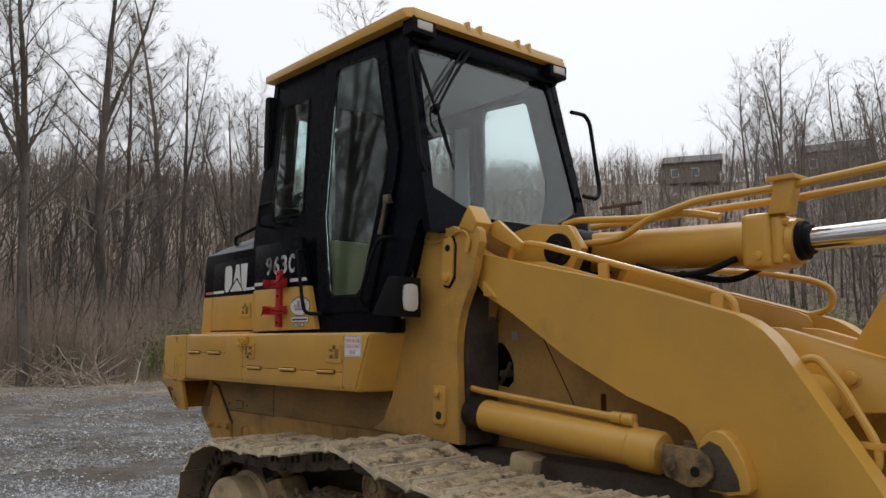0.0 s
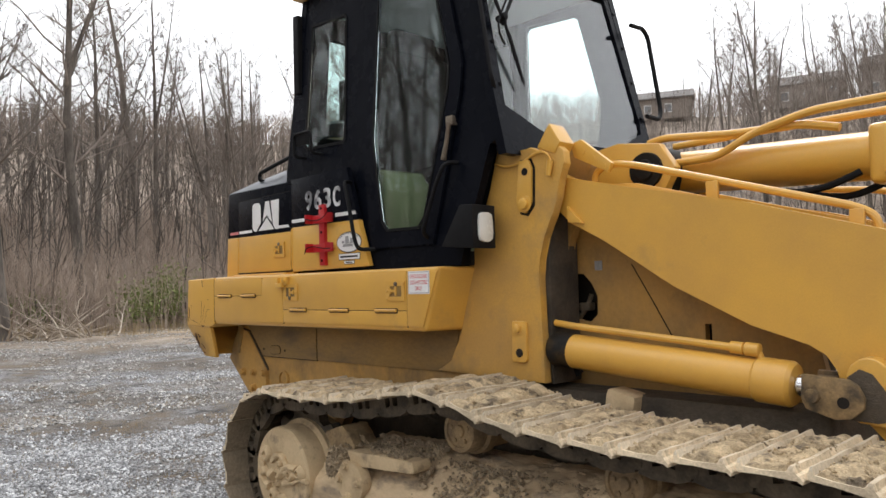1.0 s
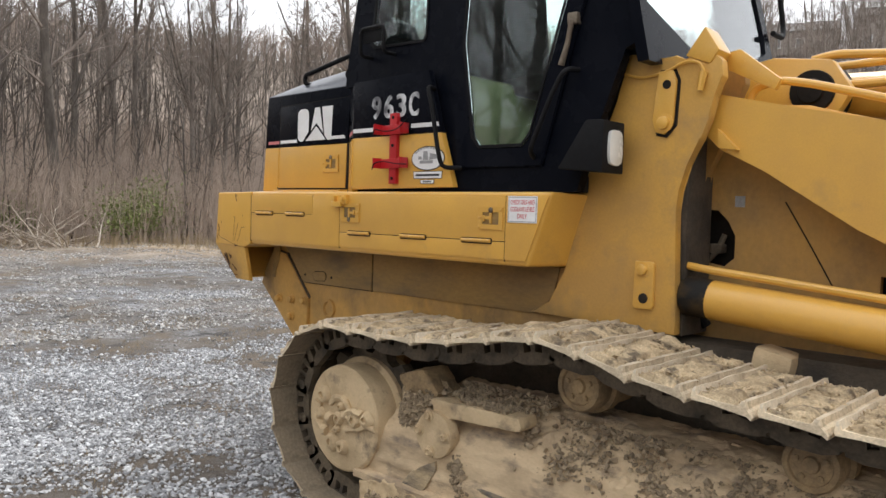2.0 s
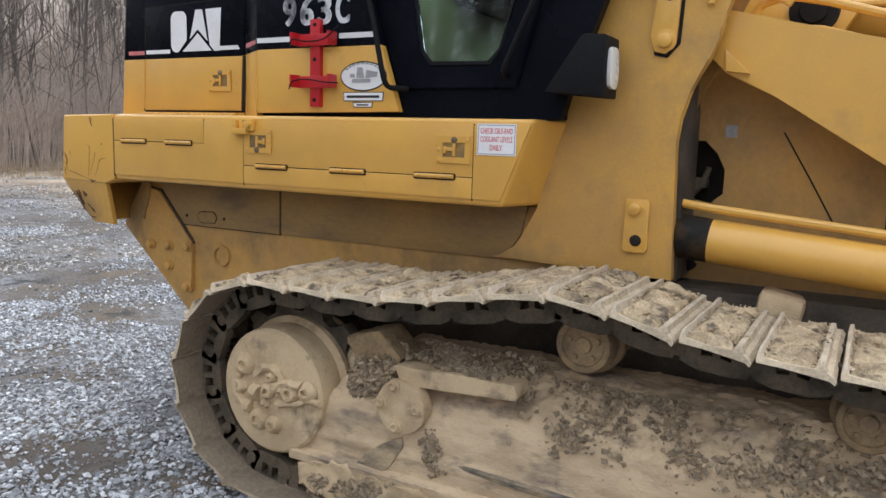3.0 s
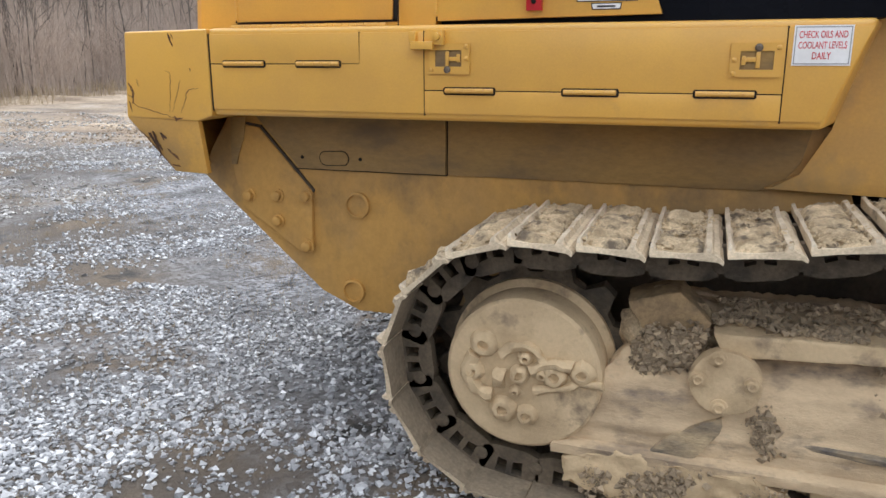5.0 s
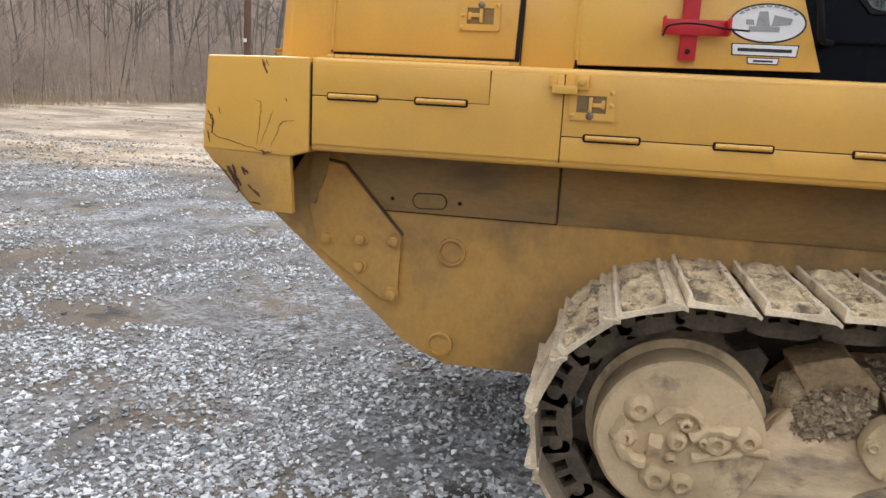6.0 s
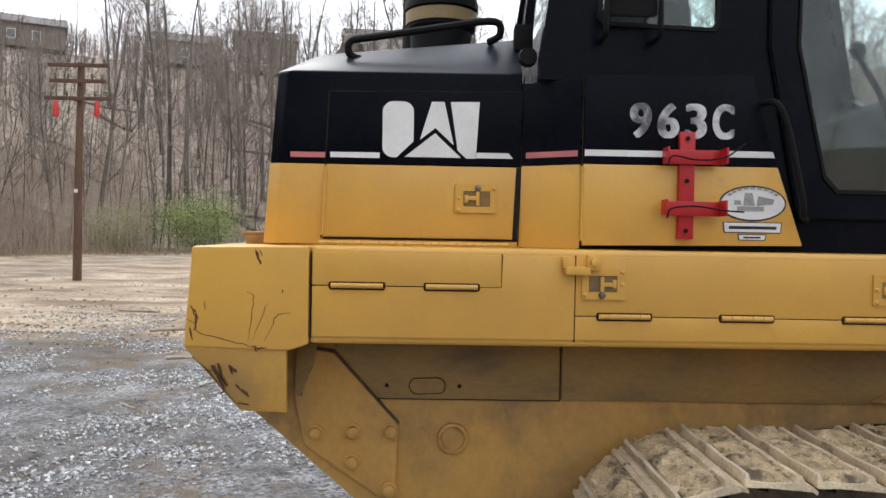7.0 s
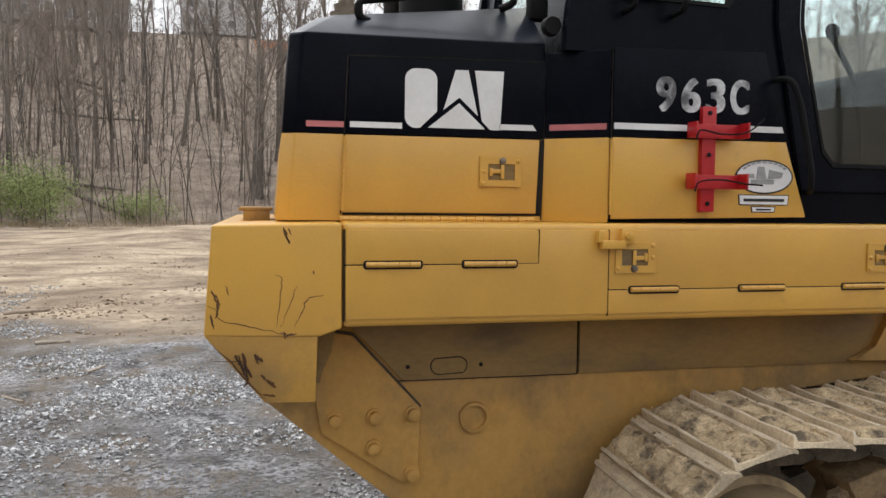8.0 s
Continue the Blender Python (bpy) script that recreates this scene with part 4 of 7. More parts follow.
for line, r in (([(170, 125), (188, 140), (183, 195), (175, 260)], 0.0014), ([(225, 155), (210, 195), (185, 260)], 0.0011), ([(290, 181), (250, 190), (237, 225), (220, 260)], 0.0016),
                ([(4, 200), (30, 215), (40, 240), (100, 255), (160, 270), (195, 280)], 0.0015), ([(82, 330), (92, 372), (104, 396)], 0.004), ([(95, 330), (105, 395), (95, 415)], 0.0035),
                ([(125, 335), (130, 355)], 0.003), ([(135, 385), (155, 405)], 0.0035), ([(30, 345), (100, 350)], 0.0014), ([(190, 7), (203, 45)], 0.003), ([(203, 10), (210, 25)], 0.002),
                ([(30, 175), (40, 205)], 0.0028), ([(55, 155), (60, 177)], 0.0016), ([(265, 118), (266, 126)], 0.003), ([(192, 272), (197, 290)], 0.0035), ([(20, 300), (66, 352), (112, 412), (146, 452)], 0.0022), ([(92, 325), (100, 362), (114, 392)], 0.0055),
                ([(118, 330), (140, 352)], 0.006), ([(72, 330), (90, 362)], 0.0045), ([(150, 400), (172, 422)], 0.006), ([(20, 165), (34, 200), (30, 235)], 0.0045), ([(16, 225), (24, 262)], 0.003),
                ([(185, 275), (205, 282), (225, 276)], 0.003), ([(196, 12), (206, 52)], 0.0045), ([(140, 440), (170, 446)], 0.004)):
    pts = smooth_line([bumper_at(*q) for q in line], 5)
    pts = [q + Vector((rng.gauss(0, 0.0015), 0, rng.gauss(0, 0.0015))) for q in pts]
    n = len(pts)
    bm = bmesh.new()
    tube(bm, pts, [0.3 * r + r * rng.uniform(0.4, 1.0) * math.sin(math.pi * (k + 0.5) / n) for k in range(n)], 5)
    for v in bm.verts:
        v.co.y = max(v.co.y, -0.0010 + 0.22 * max(0.0, 1.14 - v.co.z))
    part("scratch", bm, RUST, bumper)

# fender boxes on both sides
for near in (True, False):
    def Y(y):
        return y if near else other(y)
    bm = bmesh.new()
    fs = loft(bm, [[(-0.004, Y(0.006), 1.165), (2.118, Y(0.006), 1.165), (2.236, Y(0.006), 1.487), (-0.004, Y(0.006), 1.487)],
                   [(-0.004, Y(0.30), 1.165), (2.20, Y(0.30), 1.165), (2.30, Y(0.30), 1.487), (-0.004, Y(0.30), 1.487)]])
    bevelled(bm, fs, 0.022, 4)
    fender = part("fender", bm, YELLOW, loader, "long yellow steel fender box with hinged doors")
    if near:
        near_fender = fender
for name, poly in (("lid", [(0.005, 1.3588), (0.6195, 1.3588), (0.6195, 1.464), (0.005, 1.464)]),
                   ("side_panel", [(0.005, 1.190), (0.8605, 1.190), (0.8605, 1.464), (0.6228, 1.464), (0.6228, 1.3555), (0.005, 1.3555)]),
                   ("door", [(0.8638, 1.2706), (1.9985, 1.2706), (1.9985, 1.464), (0.8638, 1.464)]),
                   ("side_panel", [(0.8638, 1.190), (1.9985, 1.190), (1.9985, 1.2674), (0.8638, 1.2674)]),
                   ("side_panel", [(2.0018, 1.190), (2.116, 1.190), (2.224, 1.464), (2.0018, 1.464)])):
    bm = bmesh.new()
    prism(bm, poly, -0.001, 0.008, 0.002)
    part(name, bm, YELLOW, near_fender)
for a, b in (((0.0, 1.357), (0.622, 1.357)), ((0.862, 1.269), (2.0, 1.269)), ((0.621, 1.355), (0.621, 1.464)), ((0.862, 1.186), (0.862, 1.464)), ((2.0, 1.186), (2.0, 1.464)), ((0.0, 1.186), (0.0, 1.464))):
    bm = bmesh.new()
    box(bm, (a[0] - 0.0025, 0.0015, a[1] - 0.0025), (b[0] + 0.0025, 0.006, b[1] + 0.0025), 0)
    part("seam", bm, DARK, near_fender)
bm = bmesh.new()
lathe(bm, (-0.085, -0.006, 0), (1, 0, 0), [(0.034 * i + a, r) for i in range(5) for a, r in ((0.0005, 0.006), (0.001, 0.0085), (0.033, 0.0085), (0.0335, 0.006))], 10)
hinge_me = mesh_of("hinge", bm, YELLOW)
# Dark backing plate paints the shadow gap and rust round a hinge.
bm = bmesh.new()
prism(bm, [(-0.092, -0.009), (-0.087, -0.0145), (0.087, -0.0145), (0.092, -0.009), (0.092, 0.008), (0.087, 0.0125), (-0.087, 0.0125), (-0.092, 0.008)], -0.0022, -0.0005, 0)
hinge_gap_me = mesh_of("hinge_gap", bm, DARK)
for x, z in ((0.150, 1.358), (0.458, 1.358), (1.025, 1.269), (1.43, 1.269), (1.838, 1.269)):
    place("hinge", hinge_me, Matrix.Translation((x, 0, z)), near_fender)
    place("hinge_gap", hinge_gap_me, Matrix.Translation((x, 0, z)) , near_fender)

# recessed paddle latch, shared by the doors
bm = bmesh.new()
plate(bm, [(-0.072, -0.050), (0.072, -0.050), (0.072, 0.050), (-0.072, 0.050)], [[(-0.044, -0.028), (0.050, -0.028), (0.050, 0.026), (-0.044, 0.026)]], lambda u, v, d: Vector((u, d - 0.006, v)), 0.006)
for u, v in ((-0.06, 0.0), (0.062, 0.036), (-0.06, -0.04)):
    lathe(bm, (u, -0.006, v), (0, -1, 0), [(0, 0.008), (0.003, 0.007), (0.005, 0.003)], 8)
latch_me = mesh_of("latch", bm, YELLOW)
# Darker floor colour gives the shallow cup a deep recess's shade.
bm = bmesh.new()
box(bm, (-0.044, -0.002, -0.028), (0.050, -0.0012, 0.026), 0)
cup_me = mesh_of("recess", bm, SKIRT)
bm = bmesh.new()
box(bm, (0.000, -0.010, -0.024), (0.012, -0.003, 0.024), 0.002)
box(bm, (-0.036, -0.009, -0.006), (0.0, -0.003, 0.008), 0.002)
box(bm, (-0.040, -0.011, -0.015), (-0.028, -0.003, 0.012), 0.002)
paddle_me = mesh_of("paddle", bm, YELLOW)
bm = bmesh.new()
lathe(bm, (0, -0.004, 0), (0, -1, 0), [(0, 0.012), (0.006, 0.012), (0.007, 0.008), (0.009, 0.006)], 14)
lock_me = mesh_of("lock_cylinder", bm, STEEL)


def latch(x, y, z, parent, flip):
    m = Matrix.Translation((x, y, z)) @ (pose(0, 0, 0, 0, 180, 0) if flip else Matrix())
    a = place("latch", latch_me, m, parent)
    place("recess", cup_me, m, a)
    place("paddle", paddle_me, m, a)
    place("lock_cylinder", lock_me, m @ Matrix.Translation((0.006, 0, 0.036)), a, "steel lock cylinder")


latch(0.955, -0.002, 1.375, loader, True)
latch(1.918, -0.002, 1.370, loader, False)
bm = bmesh.new()
box(bm, (0.825, -0.034, 1.405), (0.905, -0.002, 1.432), 0.004)
box(bm, (0.815, -0.022, 1.425), (0.84, -0.001, 1.465), 0.004)
box(bm, (0.895, -0.026, 1.42), (0.94, -0.001, 1.470), 0.004)
lathe(bm, (0.918, -0.026, 1.448), (0, -1, 0), [(0, 0.014), (0.012, 0.013), (0.014, 0.006)], 10)
part("hasp", bm, YELLOW, near_fender, "welded hasp over the latch")

# warning sticker on the fender
bm = bmesh.new()
box(bm, (2.016, -0.0035, 1.354), (2.172, -0.0025, 1.468), 0)
sticker = part("sticker", bm, WHITE, loader, "white sticker with red lettering")
bm = bmesh.new()
plate(bm, [(2.0195, 1.3575), (2.1685, 1.3575), (2.1685, 1.4645), (2.0195, 1.4645)], [[(2.0225, 1.3605), (2.1655, 1.3605), (2.1655, 1.4615), (2.0225, 1.4615)]], lambda u, v, d: Vector((u, -0.0042 + d, v)), 0.0006)
part("border", bm, GREY_INK, sticker)
for line, z, wide in (("CHECK OILS AND", 1.432, 0.128), ("COOLANT LEVELS", 1.402, 0.128), ("DAILY", 1.372, 0.05)):
    me, w = text_mesh("lettering", line, 0.020, RED_INK, 0.012)
    k = wide / w
    place("lettering", me, Matrix.Translation((2.094 - wide / 2, -0.0043, z)) @ Matrix.Diagonal((k, 1, 1, 1)), sticker)

# engine hood: lower yellow band, upper black band, sloping shoulders
HS = 0.19
bm = bmesh.new()
fs = loft(bm, [[(-0.203, HS + 0.03, 1.487), (-0.203, other(HS + 0.03), 1.487), (0.70, other(HS), 1.487), (0.70, HS, 1.487), (-0.16, HS, 1.487)],
               [(-0.182, HS + 0.03, 1.768), (-0.182, other(HS + 0.03), 1.768), (0.70, other(HS), 1.768), (0.70, HS, 1.768), (-0.14, HS, 1.768)]])
bevelled(bm, fs, 0.006, 2)
hood = part("hood", bm, YELLOW, loader, "engine hood, yellow below and black above")
bm = bmesh.new()
fs = loft(bm, [[(-0.181, HS + 0.03, 1.769), (-0.181, other(HS + 0.03), 1.769), (0.70, other(HS), 1.769), (0.70, HS, 1.769), (-0.14, HS, 1.769)],
               [(-0.157, HS + 0.03, 2.088), (-0.157, other(HS + 0.03), 2.088), (0.70, other(HS), 2.092), (0.70, HS, 2.092), (-0.115, HS, 2.088)],
               [(-0.06, HS + 0.20, 2.178), (-0.06, other(HS + 0.20), 2.178), (0.70, other(HS + 0.20), 2.262), (0.70, HS + 0.20, 2.262), (0.0, HS + 0.18, 2.188)]])
bevelled(bm, fs, 0.008, 2)
hood_top = part("hood_top", bm, [BLACK, SHEEN_BLACK], loader)
# Faces that look up take the black with the painted sky sheen.
for p in hood_top.data.polygons:
    p.material_index = 1 if p.normal.z > 0.25 else 0
bm = bmesh.new()
prism(bm, [(0.012, 1.515), (0.672, 1.515), (0.682, 1.766), (0.022, 1.766)], HS - 0.006, HS + 0.004, 0.002)
hood_door = part("hood_door", bm, YELLOW, hood)
bm = bmesh.new()
prism(bm, [(0.022, 1.771), (0.690, 1.771), (0.705, 2.028), (0.034, 2.016)], HS - 0.006, HS + 0.004, 0.002)
part("hood_door", bm, BLACK, hood)
bm = bmesh.new()
lathe(bm, (0.009, HS - 0.006, 1.52), (0.04, 0, 1), [(0.027 * i + a, r) for i in range(9) for a, r in ((0.0, 0.004), (0.001, 0.006), (0.024, 0.006), (0.025, 0.004))], 8)
part("hinge", bm, YELLOW, hood_door)
latch(0.543, HS - 0.008, 1.655, loader, False)
bm = bmesh.new()
lathe(bm, (0.0, HS - 0.03, 1.494), (1, 0, 0), [(0.03 * i + a, r) for i in range(22) for a, r in ((0, 0.006), (0.001, 0.009), (0.027, 0.009), (0.028, 0.006))], 8)
part("long_hinge", bm, YELLOW, near_fender)

# badge shapes and stripes on the hood
def flat(name, poly, y, mat, parent, label="", t=0.0012):
    bm = bmesh.new()
    prism(bm, poly, y - t, y, 0)
    return part(name, bm, mat, parent, label, 0)


BY = HS - 0.0065
def arc(cx, cz, r, a0, a1, n=6):
    return [(cx + r * math.cos(radians(a0 + (a1 - a0) * i / n)), cz + r * math.sin(radians(a0 + (a1 - a0) * i / n))) for i in range(n + 1)]


flat("badge_block", arc(0.250, 1.830, 0.036, 180, 270) + [(0.264, 1.794), (0.322, 1.850)] + arc(0.286, 1.952, 0.036, 0, 90) + arc(0.250, 1.952, 0.036, 90, 180), BY, WHITE, hood, "white painted badge block")
for poly in ([(0.012, 1.506), (0.690, 1.506), (0.690, 1.5135), (0.012, 1.5135)], [(0.673, 1.508), (0.690, 1.508), (0.698, 1.766), (0.683, 1.766)]):
    flat("door_gap", poly, HS + 0.001, DARK, hood, "", 0.003)
flat("badge_triangle", [(0.292, 1.796), (0.397, 1.880), (0.488, 1.796)], BY, WHITE, hood, "white painted badge triangle")
flat("badge_block", [(0.344, 1.856), (0.384, 1.989), (0.428, 1.989), (0.462, 1.840), (0.398, 1.898)], BY, WHITE, hood, "white painted badge block")
flat("badge_block", [(0.450, 1.989), (0.551, 1.991), (0.540, 1.794), (0.506, 1.794), (0.476, 1.822)], BY, WHITE, hood, "white painted badge block")
flat("stripe", [(0.034, 1.790), (0.205, 1.790), (0.205, 1.809), (0.034, 1.809)], BY, WHITE, hood)
flat("stripe", [(0.537, 1.796), (0.670, 1.796), (0.655, 1.815), (0.537, 1.815)], BY, WHITE, hood)
flat("stripe", [(-0.105, 1.789), (0.018, 1.789), (0.018, 1.808), (-0.105, 1.808)], HS - 0.0005, PINK, hood)

for a, b, y in (((0.693, 1.492), (0.706, 2.085), HS), ((0.005, 1.51), (0.028, 2.02), HS - 0.002), ((0.03, 2.020), (0.705, 2.031), HS - 0.001), ((0.01, 1.508), (0.68, 1.509), HS - 0.002)):
    d = Vector((b[0] - a[0], 0, b[1] - a[1])).normalized()
    n2 = Vector((-d.z, 0, d.x)) * 0.0022
    flat("seam", [(a[0] - n2.x, a[1] - n2.z), (b[0] - n2.x, b[1] - n2.z), (b[0] + n2.x, b[1] + n2.z), (a[0] + n2.x, a[1] + n2.z)], y, DARK, hood)

# angled panel between hood and cab
for name, low, high, mat in (("corner_panel", 1.487, 1.772, YELLOW), ("corner_panel", 1.773, 2.06, BLACK)):
    for near in (True, False):
        bm = bmesh.new()
        q = [(0.698, HS + 0.0), (0.885, 0.062), (0.885, 0.5), (0.698, 0.5)]
        prism(bm, [(a, b if near else other(b)) for a, b in q], low, high, 0.006, axis="z")
        part(name, bm, mat, loader)
bm = bmesh.new()
fs = loft(bm, [[(0.714, HS - 0.0135, 1.798), (0.874, 0.067, 1.798), (0.874, 0.067, 1.818), (0.714, HS - 0.0135, 1.818)], [(0.714, HS - 0.0115, 1.798), (0.874, 0.0695, 1.798), (0.874, 0.0695, 1.818), (0.714, HS - 0.0115, 1.818)]])
part("stripe", bm, PINK, loader)

# cab lower side panels
bm = bmesh.new()
prism(bm, [(0.892, 1.500), (1.636, 1.510), (1.546, 1.772), (0.892, 1.772)], 0.055, 0.09, 0.004)
cab_panel = part("cab_panel", bm, YELLOW, loader)
bm = bmesh.new()
prism(bm, [(0.892, 1.775), (1.545, 1.775), (1.452, 2.078), (0.892, 2.066)], 0.055, 0.09, 0.004)
part("cab_panel", bm, BLACK, loader)
bm = bmesh.new()
lathe(bm, (0.889, 0.056, 1.515), (0, 0, 1), [(0.028 * i + a, r) for i in range(9) for a, r in ((0.0, 0.004), (0.001, 0.006), (0.025, 0.006), (0.026, 0.004))], 8)
part("hinge", bm, YELLOW, cab_panel)
CY = 0.0545
flat("seam", [(0.886, 1.50), (0.891, 1.50), (0.891, 2.066), (0.886, 2.066)], 0.0615, DARK, loader)
flat("stripe", [(0.895, 1.799), (1.165, 1.799), (1.165, 1.820), (0.895, 1.820)], CY, WHITE, loader)
flat("stripe", [(1.34, 1.803), (1.534, 1.803), (1.526, 1.824), (1.34, 1.824)], CY, WHITE, loader)
for k, glyph in enumerate("963C"):
    me, w = text_mesh("numeral", glyph, 0.117, WORN_WHITE, 0.020)
    bm = bmesh.new()
    for j, dx in enumerate((-0.004, 0.0, 0.004)):
        start = len(bm.verts)
        bm.from_mesh(me)
        bm.verts.ensure_lookup_table()
        for v in bm.verts[start:]:
            v.co.x = v.co.x * 0.066 / w + 0.004 + dx
            v.co.y -= 0.0004 * j
    bm.to_mesh(me)
    bm.free()
    place("numeral", me, Matrix.Translation((1.043 + 0.0925 * k, CY - 0.001, 1.862)), loader, "worn white model number")
# round company decal with printed bars
ell = [(1.463 + 0.114 * math.cos(a * math.pi / 16), 1.650 + 0.060 * math.sin(a * math.pi / 16)) for a in range(32)]
decal = flat("decal", ell, CY, INK, loader, "oval white decal with a machine drawing")
flat("decal_face", [(1.463 + 0.108 * math.cos(a * math.pi / 16), 1.650 + 0.0545 * math.sin(a * math.pi / 16)) for a in range(32)], CY - 0.0014, WHITE, decal)
for poly in ([(1.41, 1.625), (1.50, 1.625), (1.50, 1.640), (1.41, 1.640)], [(1.43, 1.642), (1.47, 1.642), (1.46, 1.685), (1.435, 1.685)], [(1.475, 1.642), (1.53, 1.648), (1.535, 1.665), (1.48, 1.675)], [(1.40, 1.645), (1.425, 1.645), (1.42, 1.66), (1.40, 1.66)]):
    flat("drawing", poly, CY - 0.0028, GREY_INK, decal)
for i in range(9):
    a0, a1 = radians(150 - i * 13.5), radians(150 - i * 13.5 - 10)
    flat("print_bar", [(1.463 + k * 0.114 * math.cos(a), 1.650 + k * 0.060 * math.sin(a)) for k, a in ((0.80, a0), (0.80, a1), (0.90, a1), (0.90, a0))], CY - 0.0028, GREY_INK, decal)
for x0, x1, z0, z1 in ((1.368, 1.560, 1.551, 1.588), (1.418, 1.508, 1.526, 1.547)):
    b = flat("decal_banner", [(x0, z0), (x1, z0), (x1 + 0.004, z1), (x0 - 0.004, z1)], CY, INK, decal)
    flat("banner_face", [(x0 + 0.003, z0 + 0.003), (x1 - 0.003, z0 + 0.003), (x1, z1 - 0.003), (x0, z1 - 0.003)], CY - 0.0014, WHITE, decal)
    flat("print_bar", [(x0 + 0.016, z0 + (z1 - z0) * 0.35), (x1 - 0.016, z0 + (z1 - z0) * 0.35), (x1 - 0.016, z0 + (z1 - z0) * 0.62), (x0 + 0.016, z0 + (z1 - z0) * 0.62)], CY - 0.0028, INK, decal)

# red extinguisher bracket
bm = bmesh.new()
box(bm, (1.207, 0.032, 1.527), (1.258, 0.040, 1.882), 0.002)
box(bm, (1.207, 0.038, 1.527), (1.214, 0.055, 1.882), 0.001)
box(bm, (1.251, 0.038, 1.527), (1.258, 0.055, 1.882), 0.001)
bracket = part("bracket", bm, RED, loader, "empty red extinguisher bracket with two clamps")
for z, tilt in ((1.800, 0.02), (1.630, 0.0)):
    bm = bmesh.new()
    box(bm, (1.148, 0.022, z - 0.026), (1.348, 0.032, z + 0.022), 0.003)
    box(bm, (1.148, -0.028, z - 0.026), (1.156, 0.03, z + 0.026), 0.002)
    box(bm, (1.340, -0.028, z - 0.026), (1.348, 0.03, z + 0.026), 0.002)
    clamp = part("clamp", bm, RED, bracket)
    bm = bmesh.new()
    tube(bm, smooth_line([(1.148, -0.03, z - 0.035), (1.165, -0.03, z - 0.004), (1.24, -0.034, z + 0.004 - tilt), (1.33, -0.034, z - 0.008), (1.40, -0.03, z - 0.012 + 2.6 * tilt)]), 0.0028, 6)
    part("strap_wire", bm, RUBBER, clamp)
for z in (1.86, 1.72, 1.555):
    bm = bmesh.new()
    lathe(bm, (1.232, 0.032, z), (0, -1, 0), [(0, 0.008), (0.004, 0.008), (0.006, 0.004)], 8)
    part("screw", bm, DARK, bracket)

# cab shell
def cab_y(z):
    return 0.092 + 0.045 * (z - 1.5)


def on_side(near, push=0.0):
    def f(u, v, d):
        y = cab_y(v) + push + d
        return Vector((u, y if near else other(y), v))
    return f


REAR_WIN = [(1.00, 3.03), (1.34, 3.015), (1.36, 2.99), (1.365, 2.26), (1.345, 2.237), (0.965, 2.25), (0.94, 2.275)]
DOOR_WIN = [(1.665, 3.095), (1.69, 3.12), (2.06, 3.10), (2.095, 3.07), (2.235, 2.50), (2.225, 2.38), (2.055, 1.735), (2.01, 1.688), (1.76, 1.69), (1.715, 1.74), (1.625, 2.19)]
DOOR_HOLE = [(1.61, 3.145), (2.12, 3.125), (2.275, 2.50), (2.26, 2.36), (2.08, 1.66), (1.68, 1.66), (1.575, 2.19)]
DOOR_OUT = [(1.545, 3.185), (2.155, 3.165), (2.325, 2.50), (2.31, 2.34), (2.125, 1.60), (1.63, 1.60), (1.53, 2.19)]
SHELL = [(0.895, 2.062), (0.895, 1.49), (2.30, 1.49), (2.33, 1.60), (2.49, 2.06), (2.575, 2.10), (2.335, 3.225), (0.90, 3.235), (0.75, 2.15), (0.745, 2.062)]
cab = None
for near in (True, False):
    bm = bmesh.new()
    plate(bm, SHELL, [REAR_WIN, DOOR_HOLE], on_side(near), 0.05)
    wall = part("cab_side", bm, BLACK, loader)
    cab = cab or wall
    bm = bmesh.new()
    plate(bm, DOOR_OUT, [DOOR_WIN], on_side(near, -0.018), 0.03)
    bmesh.ops.bevel(bm, geom=[e for e in bm.edges if e.is_manifold and e.calc_face_angle(0) > 1.0], offset=0.005, segments=2, affect="EDGES")
    door = part("cab_door", bm, BLACK, loader)
    bm = bmesh.new()
    inner = [(1.93 + (u - 1.93) * 0.965, 2.37 + (v - 2.37) * 0.98) for u, v in DOOR_WIN]
    plate(bm, DOOR_WIN, [inner], on_side(near, -0.022), 0.008)
    part("window_seal", bm, RUBBER, door)
    bm = bmesh.new()
    plate(bm, inner, [], on_side(near, -0.010), 0.006)
    pane = part("window_pane", bm, GLASS, door, "tinted glass pane")
    pane.visible_shadow = False
    bm = bmesh.new()
    inner = [(1.20 + (u - 1.20) * 0.93, 2.62 + (v - 2.62) * 0.965) for u, v in REAR_WIN]
    plate(bm, REAR_WIN, [inner], on_side(near, -0.006), 0.01)
    part("window_seal", bm, RUBBER, wall)
    bm = bmesh.new()
    plate(bm, inner, [], on_side(near, 0.004), 0.006)
    pane = part("window_pane", bm, GLASS, wall, "tinted glass pane")
    pane.visible_shadow = False
    if near:
        near_door, near_wall = door, wall

# front: windscreen in a leaning frame
def wind(u, v, d):
    return Vector((2.578 - 0.222 * (v - 2.11) - d, u, v))


FRONT = [(0.105, 2.00), (1.47, 2.00), (1.47, 2.3), (1.415, 3.22), (0.165, 3.22), (0.105, 2.3)]
SCREEN = [(0.50, 2.115), (1.10, 2.115), (1.385, 2.245), (1.40, 2.31), (1.335, 3.09), (1.31, 3.12), (0.25, 3.12), (0.225, 3.09), (0.155, 2.31), (0.17, 2.245)]
bm = bmesh.new()
plate(bm, FRONT, [SCREEN], wind, 0.05)
front = part("windscreen_frame", bm, BLACK, loader)
bm = bmesh.new()
